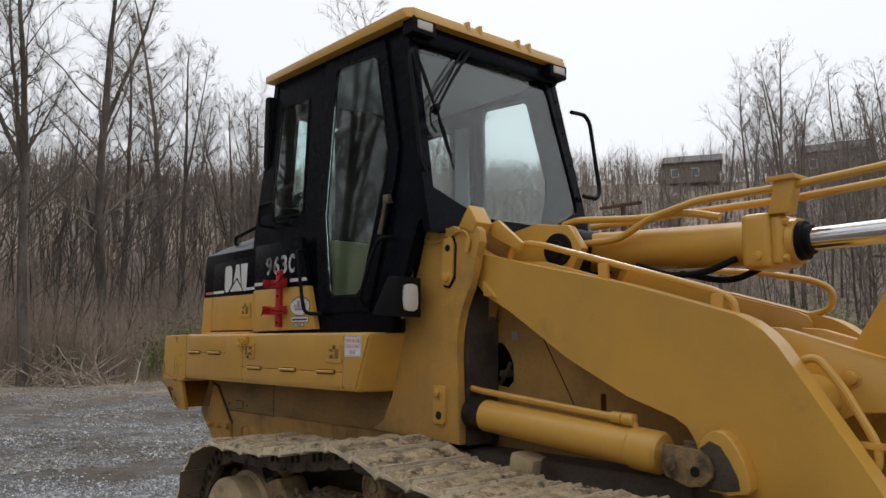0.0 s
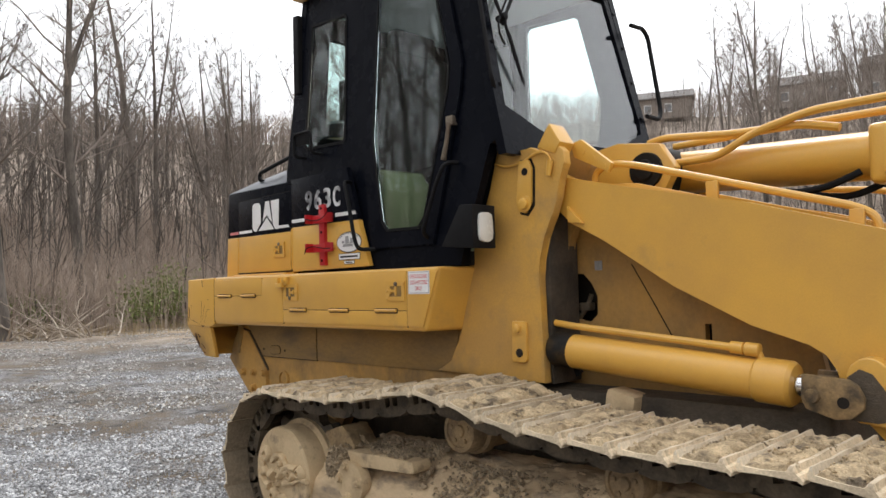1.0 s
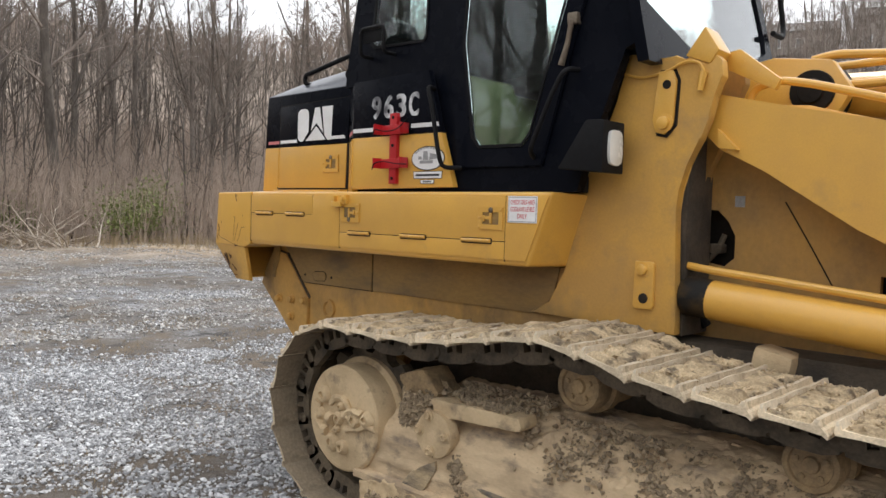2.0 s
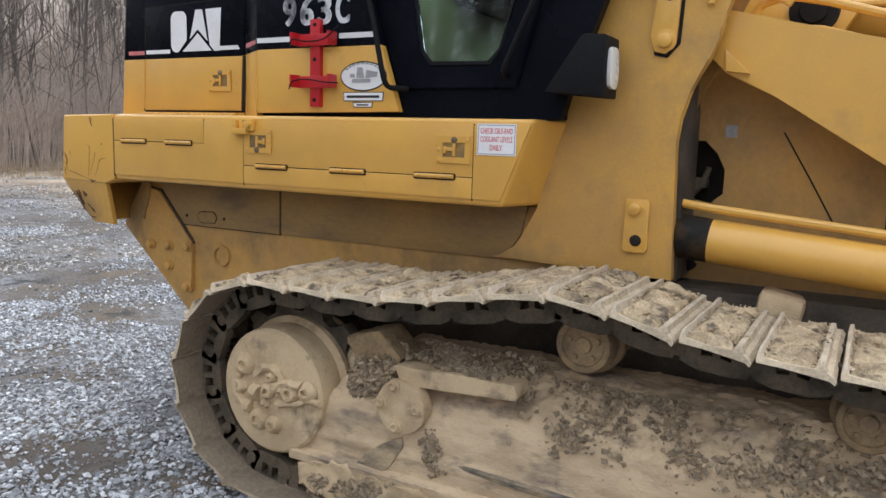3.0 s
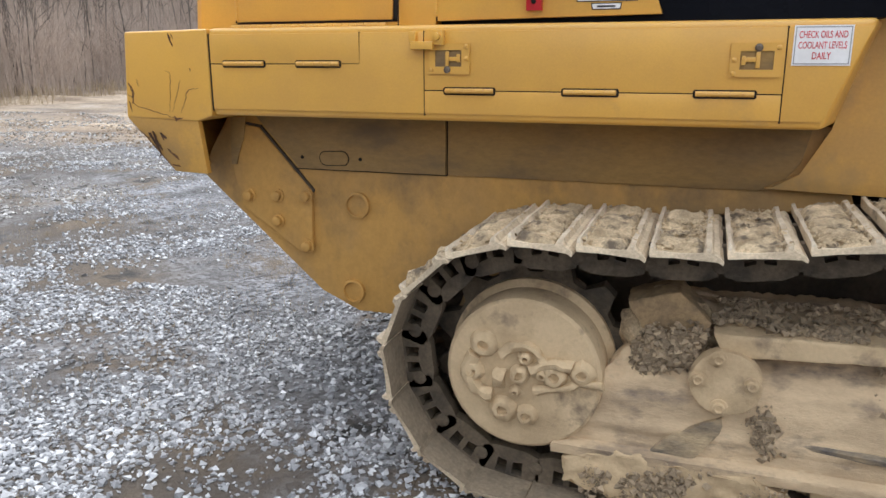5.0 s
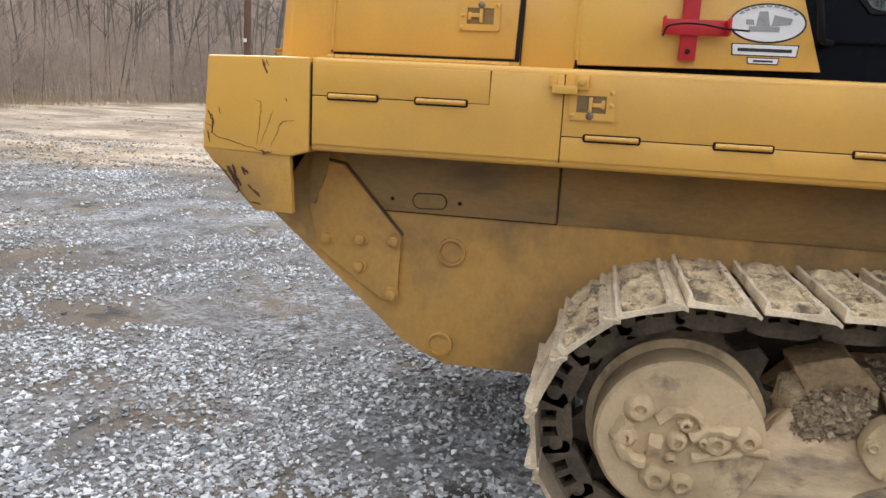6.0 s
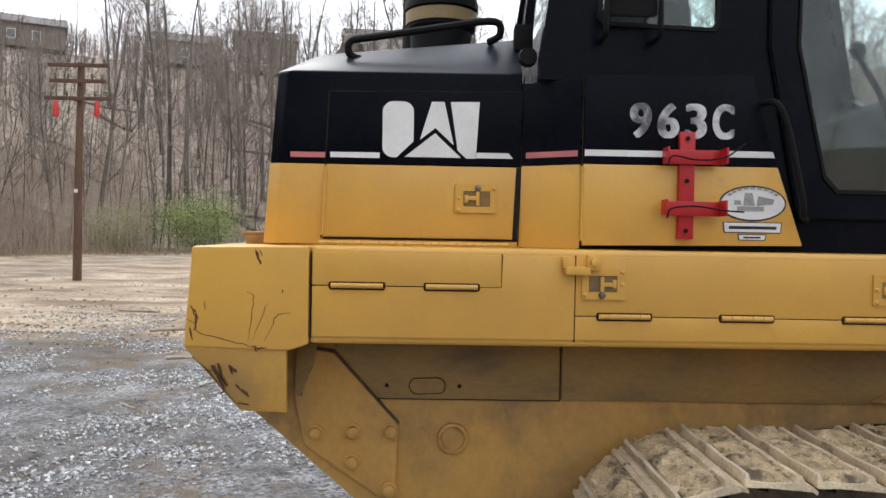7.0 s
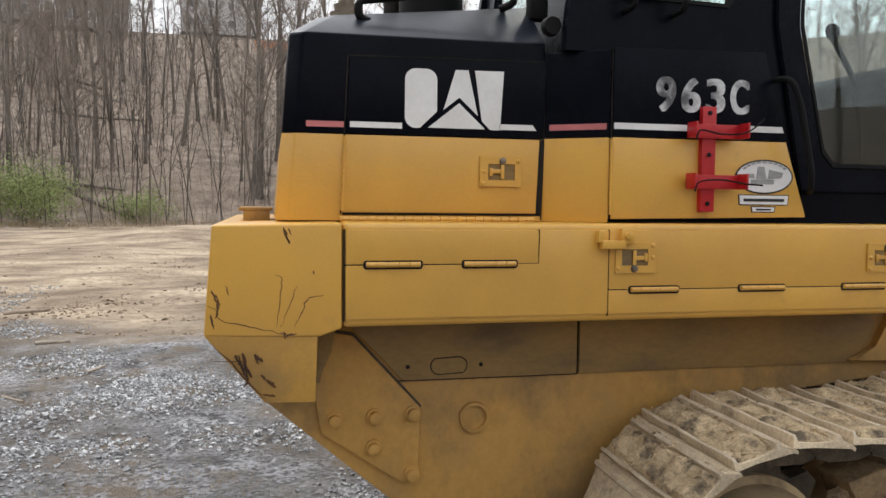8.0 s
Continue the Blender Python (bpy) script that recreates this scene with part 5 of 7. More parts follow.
plate(bm, [(0.8 + (u - 0.8) * 1.005, 2.6 + (v - 2.6) * 1.005) for u, v in SCREEN], [], lambda u, v, d: wind(u, v, d + 0.012), 0.006)
pane = part("windscreen", bm, CLEAR, front, "large windscreen with cut lower corners")
pane.visible_shadow = False
for k in range(4):
    for y in (0.165, 1.435):
        bm = bmesh.new()
        c = wind(y + (0.03 if y < 0.8 else -0.03) * k / 3, 2.35 + 0.22 * k, 0)
        lathe(bm, c, (1, 0, 0.2), [(0, 0.011), (0.006, 0.010), (0.008, 0.005)], 8)
        part("bolt", bm, RUBBER, front)
# back of the cab with a window
bm = bmesh.new()
plate(bm, [(0.13, 2.07), (1.47, 2.07), (1.44, 3.2), (0.16, 3.2)], [[(0.35, 2.35), (1.25, 2.35), (1.25, 3.0), (0.35, 3.0)]], lambda u, v, d: Vector((0.78 + 0.11 * (v - 2.1) + d, u, v)), 0.05)
back = part("cab_back", bm, BLACK, loader)
bm = bmesh.new()
plate(bm, [(0.345, 2.345), (1.255, 2.345), (1.255, 3.005), (0.345, 3.005)], [], lambda u, v, d: Vector((0.80 + 0.11 * (v - 2.1) + d, u, v)), 0.006)
pane = part("window_pane", bm, GLASS, back)
pane.visible_shadow = False
# floor, firewall and lining
bm = bmesh.new()
box(bm, (0.90, 0.18, 1.49), (2.28, other(0.18), 1.56), 0.004)
part("cab_floor", bm, DARK, loader)
bm = bmesh.new()
box(bm, (0.92, 0.20, 3.14), (2.30, other(0.20), 3.18), 0.01)
part("headliner", bm, LINER, loader, "grey headliner")
for y in (0.17, other(0.17)):
    bm = bmesh.new()
    s = 1 if y < 0.8 else -1
    box(bm, (1.42, y, 1.56), (1.56, y + 0.04 * s, 3.14), 0.008)
    part("pillar_lining", bm, LINER, loader)
bm = bmesh.new()
box(bm, (0.90, 0.18, 1.56), (1.0, other(0.18), 2.34), 0.02)
part("rear_shelf", bm, RUBBER, loader)
bm = bmesh.new()
prism(bm, [(2.28, 1.56), (2.50, 1.56), (2.54, 2.06), (2.40, 2.16), (2.30, 2.10)], 0.25, other(0.25), 0.015)
part("dashboard", bm, RUBBER, loader, "dark dashboard")
seat_base = bmesh.new()
prism(seat_base, [(1.28, 1.99), (1.84, 2.0), (1.86, 2.07), (1.80, 2.11), (1.42, 2.08), (1.28, 2.08)], 0.52, 1.08, 0.025, 3)
seat = part("operator_seat", seat_base, RUBBER, loader, "black operator seat with tall backrest")
bm = bmesh.new()
prism(bm, [(1.22, 2.05), (1.42, 2.07), (1.34, 2.80), (1.30, 2.90), (1.18, 2.88)], 0.46, 1.14, 0.04, 3)
part("backrest", bm, RUBBER, seat)
bm = bmesh.new()
prism(bm, [(1.15, 2.86), (1.28, 2.88), (1.27, 3.05), (1.17, 3.05)], 0.62, 0.98, 0.03, 3)
part("headrest", bm, RUBBER, seat)
bm = bmesh.new()
prism(bm, [(1.05, 1.56), (1.60, 1.56), (1.63, 1.95), (1.60, 2.06), (1.05, 2.06)], 0.20, other(0.20), 0.03, 3)
part("seat_box", bm, SEAT, loader, "pale green seat box with side consoles")
bm = bmesh.new()
tube(bm, smooth_line([(2.15, 0.40, 1.6), (2.12, 0.40, 2.0), (2.02, 0.42, 2.22)]), 0.012, 8)
lathe(bm, (2.02, 0.42, 2.22), (-0.3, 0, 1), [(0, 0.012), (0.02, 0.025), (0.05, 0.028), (0.07, 0.012)], 10)
part("control_lever", bm, RUBBER, loader)

# roof, rising a little towards the front
def raise_roof(bm):
    for v in bm.verts:
        v.co.z += max(0.0, (v.co.x - 0.87) / 1.5) * (0.035 + 0.035 * (v.co.y - 0.1) / 1.4)


bm = bmesh.new()
fs = loft(bm, [[(0.865, 0.105, 3.212), (2.40, 0.105, 3.172), (2.43, 0.15, 3.172), (2.43, 1.45, 3.172), (2.40, 1.495, 3.172), (0.865, 1.495, 3.212)],
               [(0.865, 0.105, 3.262), (2.36, 0.105, 3.240), (2.41, 0.15, 3.238), (2.41, 1.45, 3.238), (2.36, 1.495, 3.240), (0.865, 1.495, 3.262)],
               [(0.93, 0.19, 3.290), (2.27, 0.19, 3.272), (2.30, 0.22, 3.272), (2.30, 1.38, 3.272), (2.27, 1.41, 3.272), (0.93, 1.41, 3.290)]])
bevelled(bm, fs, 0.008, 2)
raise_roof(bm)
roof = part("roof", bm, YELLOW, loader, "yellow steel cab roof")
for y in (0.56, 0.66, 1.0, 1.1):
    bm = bmesh.new()
    box(bm, (2.35, y - 0.012, 3.190), (2.424, y + 0.012, 3.256), 0.005)
    raise_roof(bm)
    part("rib", bm, YELLOW, roof)
bm = bmesh.new()
box(bm, (2.25, 0.17, 3.06), (2.375, 1.43, 3.174), 0.012)
raise_roof(bm)
part("front_visor", bm, BLACK, roof)
for y in (0.215, 1.385):
    bm = bmesh.new()
    box(bm, (2.33, y - 0.085, 3.09), (2.425, y + 0.085, 3.185), 0.012)
    raise_roof(bm)
    lamp = part("work_lamp", bm, RUBBER, roof)
    bm = bmesh.new()
    box(bm, (2.420, y - 0.056, 3.113), (2.432, y + 0.056, 3.163), 0.006)
    raise_roof(bm)
    lens = part("lens", bm, LENS, lamp, "ribbed clear lens")


# wipers
for y0, y1, z0, z1 in ((0.235, 0.17, 2.66, 3.06), (0.235, 0.33, 2.70, 2.36)):
    bm = bmesh.new()
    tube(bm, [wind(y0, z0, -0.05), wind((y0 + y1) / 2, (z0 + z1) / 2, -0.035), wind(y1, z1, -0.02)], [0.006, 0.012, 0.005], 6)
    box(bm, wind(y0, z0, -0.055), wind(y0 + 0.012, z0 + 0.02, -0.03), 0)
    part("wiper_blade", bm, RUBBER, front)
bm = bmesh.new()
tube(bm, [wind(0.60, 3.14, -0.03), wind(0.40, 2.92, -0.06), wind(0.23, 2.69, -0.06)], [0.012, 0.010, 0.008], 6)
tube(bm, [wind(0.55, 3.14, -0.03), wind(0.37, 2.92, -0.06), wind(0.21, 2.71, -0.06)], 0.006, 6)
lathe(bm, wind(0.23, 2.69, -0.02), (1, 0, 0.2), [(0, 0.02), (0.05, 0.02), (0.055, 0.01)], 10)
part("wiper_arm", bm, RUBBER, front)
bm = bmesh.new()
tube(bm, smooth_line([wind(0.21, 2.69, -0.05), wind(0.165, 2.65, -0.07), wind(0.18, 2.59, -0.05), wind(0.23, 2.56, -0.03)]), 0.006, 6)
part("washer_hose", bm, RUBBER, front)

# door furniture and rails
bm = bmesh.new()
box(bm, (2.225, 0.085, 2.185), (2.275, 0.125, 2.235), 0.008)
tube(bm, [(2.25, 0.088, 2.20), (2.235, 0.080, 2.10), (2.205, 0.085, 2.02)], [0.012, 0.011, 0.014], 8)
part("door_handle", bm, STEEL, near_door, "bright steel door handle")
for name, pts in (("grab_rail", [(2.275, 0.12, 2.00), (2.255, 0.04, 1.995), (2.20, 0.035, 1.90), (2.09, 0.035, 1.66), (2.08, 0.10, 1.63)]),
                  ("grab_rail", [(1.49, 0.06, 1.985), (1.51, -0.01, 1.985), (1.545, -0.015, 1.90), (1.60, -0.015, 1.66), (1.61, 0.0, 1.60), (1.66, 0.08, 1.60)]),
                  ("grab_rail", [(2.42, 0.13, 3.02), (2.44, 0.09, 2.98), (2.50, 0.09, 2.62), (2.54, 0.09, 2.36), (2.52, 0.13, 2.32)])):
    bm = bmesh.new()
    tube(bm, rounded(pts, 0.04), 0.011, 8)
    part(name, bm, RUBBER, loader, "black grab rail")
bm = bmesh.new()
tube(bm, rounded([(0.955, 0.13, 2.20), (0.955, 0.04, 2.20), (0.955, 0.04, 2.335), (1.135, 0.04, 2.335), (1.135, 0.04, 2.20), (1.135, 0.13, 2.20)], 0.03), 0.010, 8)
part("mirror_bracket", bm, RUBBER, loader)
bm = bmesh.new()
box(bm, (0.965, 0.046, 2.262), (1.125, 0.056, 2.325), 0.008)
part("rear_mirror", bm, RUBBER, loader)
bm = bmesh.new()
tube(bm, rounded([(2.47, 1.45, 2.93), (2.45, 1.62, 2.95), (2.46, 1.66, 2.90), (2.53, 1.66, 2.42), (2.55, 1.60, 2.36), (2.555, 1.45, 2.36)], 0.05), 0.014, 8)
part("mirror_arm", bm, RUBBER, loader, "black tubular mirror arm")
bm = bmesh.new()
box(bm, (0.84, 0.12, 2.62), (0.90, 0.20, 3.12), 0.012)
part("rear_vent", bm, RUBBER, loader)
# headlight
bm = bmesh.new()
prism(bm, [(2.27, 1.58), (2.482, 1.562), (2.482, 1.768), (2.40, 1.772)], -0.012, 0.148, 0.008)
head = part("headlight", bm, RUBBER, loader, "square black headlight housing")
bm = bmesh.new()
prism(bm, [(0.03, 1.600), (0.06, 1.592), (0.09, 1.592), (0.114, 1.605), (0.118, 1.64), (0.118, 1.69), (0.112, 1.722), (0.09, 1.732), (0.05, 1.732), (0.028, 1.722), (0.022, 1.69), (0.022, 1.63)], 2.478, 2.495, 0.005, axis="x")
part("lens", bm, LENS, head, "frosted white lens")

# rail, cap and pre-cleaner on the hood
bm = bmesh.new()
tube(bm, rounded([(0.135, 0.36, 2.165), (0.075, 0.33, 2.175), (0.075, 0.33, 2.232), (0.14, 0.33, 2.240), (0.57, 0.33, 2.312), (0.63, 0.33, 2.310), (0.635, 0.34, 2.26), (0.59, 0.37, 2.245)], 0.045), 0.014, 8)
part("hood_rail", bm, RUBBER, loader, "black tubular hood rail")
bm = bmesh.new()
lathe(bm, (0.42, 0.78, 2.20), (0, 0, 1), [(0, 0.13), (0.17, 0.13), (0.19, 0.145), (0.21, 0.145)], 28)
stack = part("precleaner", bm, RUBBER, loader, "engine air pre-cleaner")
bm = bmesh.new()
lathe(bm, (0.42, 0.78, 2.405), (0, 0, 1), [(0, 0.15), (0.05, 0.152), (0.055, 0.13), (0.06, 0.13)], 28)
part("bowl", bm, TAN, stack, "tan dust bowl")
bm = bmesh.new()
lathe(bm, (0.42, 0.78, 2.465), (0, 0, 1), [(0, 0.155), (0.03, 0.155), (0.10, 0.13), (0.14, 0.05)], 28)
part("cover", bm, RUBBER, stack)
bm = bmesh.new()
tube(bm, [(0.30, 0.95, 2.15), (0.30, 0.95, 2.95)], 0.05, 14)
part("exhaust_pipe", bm, DARK, loader, "upright exhaust pipe")
bm = bmesh.new()
lathe(bm, (0.06, 0.60, 2.17), (0, 0, 1), [(0, 0.06), (0.08, 0.06), (0.082, 0.045), (0.11, 0.045), (0.112, 0.03), (0.14, 0.028), (0.15, 0.02)], 16)
part("filler_cap", bm, STEEL, loader)
bm = bmesh.new()
box(bm, (0.68, 0.30, 2.2), (0.75, 0.36, 2.30), 0.015)
part("hood_stop", bm, RUBBER, loader)
bm = bmesh.new()
lathe(bm, (0.715, 0.16, 2.15), (0, 1, 0), [(0, 0.03), (0.03, 0.035), (0.06, 0.02)], 12)
part("hood_stop", bm, RUBBER, loader)

# loader tower
POST = [(1.99, 0.95), (2.10, 1.0), (2.18, 1.15), (2.243, 1.49), (2.40, 1.86), (2.45, 2.01), (2.452, 2.055), (2.49, 2.052), (2.53, 2.022), (2.60, 2.018), (2.66, 2.03), (2.70, 2.0), (2.73, 2.03), (2.80, 2.035),
        (2.845, 1.99), (2.852, 1.93), (2.815, 1.86), (2.805, 1.78), (2.775, 1.70), (2.715, 1.60), (2.686, 1.50), (2.683, 1.42), (2.70, 0.93)]
for near in (True, False):
    for a, b in ((0.212, 0.262), (0.42, 0.47)):
        bm = bmesh.new()
        prism(bm, POST, a if near else other(a), b if near else other(b), 0.006)
        tower = part("tower_plate", bm, WEATHERED if a < 0.3 else DUSTY, loader, "upright yellow tower plate")
        if near and a < 0.3:
            near_tower = tower
bm = bmesh.new()
prism(bm, [(2.70, 2.02), (2.775, 2.125), (2.835, 2.03), (2.80, 1.98)], 0.205, 0.32, 0.008)
part("stop_block", bm, YELLOW, loader)
bm = bmesh.new()
prism(bm, [(2.80, 2.035), (2.86, 2.05), (3.02, 1.92), (3.0, 1.88), (2.82, 1.97)], 0.33, 0.355, 0.004)
for k in range(3):
    lathe(bm, (2.87 + 0.055 * k, 0.329, 1.993 - 0.042 * k), (0, -1, 0), [(0, 0.013), (0.002, 0.013), (0.002, 0.001)], 10)
part("lock_bar", bm, YELLOW, loader, "drilled arm lock bar")
for pts in ([(2.596, 1.97), (2.655, 1.97), (2.672, 1.93), (2.665, 1.77), (2.63, 1.72), (2.59, 1.73), (2.575, 1.78)],):
    bm = bmesh.new()
    prism(bm, pts, 0.194, 0.213, 0.006)
    pin = part("pin_keeper", bm, YELLOW, near_tower)
# Dark sheet drawn as the shadow the pin keeper casts on the plate.
bm = bmesh.new()
prism(bm, [(2.596, 1.976), (2.664, 1.976), (2.684, 1.93), (2.676, 1.755), (2.635, 1.708), (2.59, 1.718), (2.573, 1.78)], 0.2085, 0.2125, 0)
part("worn_patch", bm, DARK, near_tower)
for x, z, r in ((2.628, 1.765, 0.026), (2.562, 1.181, 0.022)):
    bm = bmesh.new()
    lathe(bm, (x, 0.196, z), (0, -1, 0), [(0, r * 1.5), (0.004, r * 1.5), (0.005, r), (0.02, r * 0.95), (0.023, r * 0.7)], 12)
    part("bolt", bm, YELLOW, near_tower)
bm = bmesh.new()
lathe(bm, (2.634, 0.1935, 1.915), (0, -1, 0), [(0, 0.018), (0.002, 0.018), (0.002, 0.001)], 14)
part("pin_hole", bm, DARK, near_tower)
bm = bmesh.new()
prism(bm, [(2.525, 1.215), (2.60, 1.215), (2.61, 1.205), (2.61, 1.035), (2.60, 1.022), (2.53, 1.022), (2.52, 1.035)], 0.194, 0.213, 0.005)
lug = part("tie_down_lug", bm, YELLOW, near_tower)
bm = bmesh.new()
lathe(bm, (2.568, 0.196, 1.066), (0, -1, 0), [(0, 0.021), (0.004, 0.021), (0.005, 0.018)], 16)
part("lug_hole", bm, DARK, lug)
bm = bmesh.new()
tube(bm, smooth_line([(2.44, 0.205, 1.975), (2.52, 0.203, 1.955), (2.62, 0.20, 1.965), (2.70, 0.20, 1.995), (2.76, 0.20, 1.985), (2.79, 0.20, 1.93)]), 0.006, 6)
part("grease_line", bm, YELLOW, near_tower)
bm = bmesh.new()
tube(bm, [(2.78, 0.20, 1.95), (2.77, 0.195, 1.88)], [0.016, 0.012], 8)
part("grease_fitting", bm, YELLOW, near_tower)

# inner frame wall with service opening
bm = bmesh.new()
plate(bm, [(2.5, 0.7), (3.9, 0.7), (3.75, 1.40), (3.3, 1.72), (2.5, 1.80)], [[(2.625, 1.22), (2.76, 1.195), (2.805, 1.235), (2.806, 1.325), (2.775, 1.385), (2.73, 1.43), (2.64, 1.435), (2.622, 1.40)], [(3.345, 1.11), (3.375, 1.11), (3.375, 1.20), (3.345, 1.20)]], lambda u, v, d: Vector((u, 0.50 + d, v)), 0.04)
inner_wall = part("inner_wall", bm, DUSTY, loader, "yellow inner frame wall with an opening")
bm = bmesh.new()
tube(bm, [(3.0, 0.498, 1.467), (3.10, 0.498, 1.30), (3.195, 0.498, 1.135)], 0.0028, 6)
part("crack_line", bm, DARK, inner_wall)
bm = bmesh.new()
box(bm, (2.80, 0.494, 1.445), (2.84, 0.499, 1.49), 0)
part("plate_label", bm, GREY_INK, inner_wall)
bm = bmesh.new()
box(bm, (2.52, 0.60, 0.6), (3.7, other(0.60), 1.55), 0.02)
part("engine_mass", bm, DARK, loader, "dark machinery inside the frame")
bm = bmesh.new()
box(bm, (2.68, 0.52, 1.25), (2.74, 0.58, 1.29), 0.01)
tube(bm, [(2.66, 0.54, 1.2), (2.72, 0.53, 1.26), (2.74, 0.55, 1.33)], 0.012, 8)
part("fitting", bm, LINK, loader)

# lift arms with cross tube
ARM = [(2.70, 1.93), (2.79, 1.872), (3.11, 1.80), (3.62, 1.687), (4.12, 1.542), (4.17, 1.52), (4.225, 1.478), (4.27, 1.43), (4.575, 0.975), (4.80, 0.60), (4.72, 0.45), (4.45, 0.45), (4.2, 0.70), (4.0, 0.92), (3.955, 0.98),
       (3.945, 1.06), (3.91, 1.115), (3.85, 1.145), (3.638, 1.212), (3.323, 1.366), (2.992, 1.575), (2.82, 1.66), (2.70, 1.78)]
for near in (True, False):
    bm = bmesh.new()
    prism(bm, ARM, 0.285 if near else other(0.285), 0.395 if near else other(0.395), 0.006)
    arm = part("lift_arm", bm, YELLOW, loader, "thick yellow lift arm plate")
    if near:
        near_arm = arm
bm = bmesh.new()
prism(bm, [(3.985, 1.05), (3.998, 1.083), (4.025, 1.106), (4.054, 1.116), (4.085, 1.110), (4.115, 1.085), (4.142, 1.045), (4.162, 1.0), (4.174, 0.955), (4.177, 0.915), (4.165, 0.895), (4.10, 0.888), (4.02, 0.892), (3.985, 0.93)], 0.225, 0.29, 0.008, 3)
boss = part("pin_boss", bm, YELLOW, near_arm, "half-round pin boss with sooty face")
bm = bmesh.new()
prism(bm, [(3.99, 1.045), (4.03, 1.075), (4.07, 1.06), (4.105, 1.01), (4.135, 0.95), (4.14, 0.91), (4.08, 0.897), (3.99, 0.90)], 0.219, 0.226, 0.003)
part("sooty_face", bm, GRIME_SHADE, boss, "greasy black pin face")
bm = bmesh.new()
lathe(bm, (4.27, 0.39, 1.22), (0, 1, 0), [(0, 0.10), (0.82, 0.10)], 28)
part("cross_tube", bm, YELLOW, loader)
bm = bmesh.new()
BRACKET = [(4.08, 1.50), (4.16, 1.496), (4.53, 1.38), (4.80, 1.26), (4.80, 1.12), (4.55, 1.20), (4.42, 1.19), (4.30, 1.10), (4.12, 1.15)]
prism(bm, BRACKET, 0.58, 0.64, 0.008)
lever_plate = part("lever_bracket", bm, YELLOW, loader, "yellow bracket plate on the cross tube")
bm = bmesh.new()
lathe(bm, (4.41, 0.581, 1.308), (0, -1, 0), [(0, 0.036), (0.006, 0.036), (0.007, 0.027), (0.024, 0.025), (0.027, 0.018)], 14)
part("bolt", bm, YELLOW, lever_plate)
bm = bmesh.new()
prism(bm, BRACKET, other(0.58), other(0.64), 0.008)
part("lever_bracket", bm, YELLOW, loader)
bm = bmesh.new()
box(bm, (4.46, 0.405, 1.075), (4.56, 0.43, 1.10), 0.004)
part("rail_bracket", bm, YELLOW, loader)
bm = bmesh.new()
prism(bm, [(4.36, 1.42), (4.70, 1.98), (4.84, 1.95), (4.80, 1.20), (4.60, 1.15)], 0.74, 0.86, 0.012)
part("tilt_lever", bm, YELLOW, loader, "yellow tilt lever")

# lift cylinder
A, B = Vector((2.72, 0.30, 1.084)), Vector((3.82, 0.30, 0.994))
ax = (B - A).normalized()
bm = bmesh.new()
lathe(bm, A, ax, [(0, 0.05), (0.02, 0.078), (0.93, 0.078), (0.94, 0.086), (1.06, 0.086), (1.075, 0.075), (1.08, 0.04)], 28)
cyl = part("lift_cylinder", bm, YELLOW, loader, "yellow hydraulic lift cylinder")
bm = bmesh.new()
lathe(bm, A - ax * 0.04, ax, [(0, 0.06), (0.03, 0.080), (0.10, 0.0795), (0.13, 0.0785)], 24)
part("sooty_end", bm, SOOT, cyl, "blackened cylinder end")
bm = bmesh.new()
lathe(bm, B - ax * 0.02, ax, [(0, 0.04), (0.16, 0.04)], 20)
part("piston_rod", bm, CHROME, cyl)
bm = bmesh.new()
q = B + ax * 0.06
FORK = [(q.x - 0.02, q.z - 0.058), (q.x + 0.075, q.z - 0.088), (q.x + 0.13, q.z - 0.080), (q.x + 0.168, q.z - 0.045), (q.x + 0.172, q.z - 0.010), (q.x + 0.15, q.z + 0.035), (q.x + 0.12, q.z + 0.052), (q.x - 0.03, q.z + 0.062), (q.x - 0.035, q.z - 0.02)]
prism(bm, FORK, 0.190, 0.216, 0.006)
prism(bm, FORK, 0.345, 0.372, 0.006)
box(bm, (q.x - 0.03, 0.20, q.z - 0.045), (q.x + 0.05, 0.36, q.z + 0.045), 0.008)
clevis = part("rod_clevis", bm, GREASY, cyl, "greasy brown steel rod clevis")
bm = bmesh.new()
lathe(bm, (q.x + 0.005, 0.191, q.z - 0.012), (0, -1, 0), [(0, 0.026), (0.012, 0.024), (0.014, 0.01)], 12)
part("bolt", bm, GREASY, clevis)
bm = bmesh.new()
lathe(bm, (q.x + 0.105, 0.1905, q.z - 0.028), (0, -1, 0), [(0, 0.020), (0.001, 0.020)], 14)
part("slot", bm, DARK, clevis)
bm = bmesh.new()
tube(bm, rounded([(2.70, 0.30, 1.205), (2.78, 0.29, 1.195), (3.55, 0.29, 1.126), (3.66, 0.29, 1.116), (3.67, 0.30, 1.06)], 0.03), 0.016, 10)
lathe(bm, (3.555, 0.29, 1.126), (1, 0, -0.08), [(0, 0.016), (0.0, 0.024), (0.05, 0.024), (0.05, 0.018), (0.06, 0.027), (0.11, 0.027), (0.115, 0.016)], 12)
part("oil_pipe", bm, YELLOW, cyl, "yellow oil pipe along the cylinder")
bm = bmesh.new()
tube(bm, smooth_line([(2.70, 0.32, 1.20), (2.66, 0.36, 1.17), (2.66, 0.42, 1.05), (2.72, 0.46, 0.95)]), 0.022, 8)
part("hose", bm, RUBBER, loader)
bm = bmesh.new()
prism(bm, [(2.97, 0.80), (3.12, 0.80), (3.14, 0.90), (2.99, 0.93)], 0.26, 0.40, 0.03, 2)
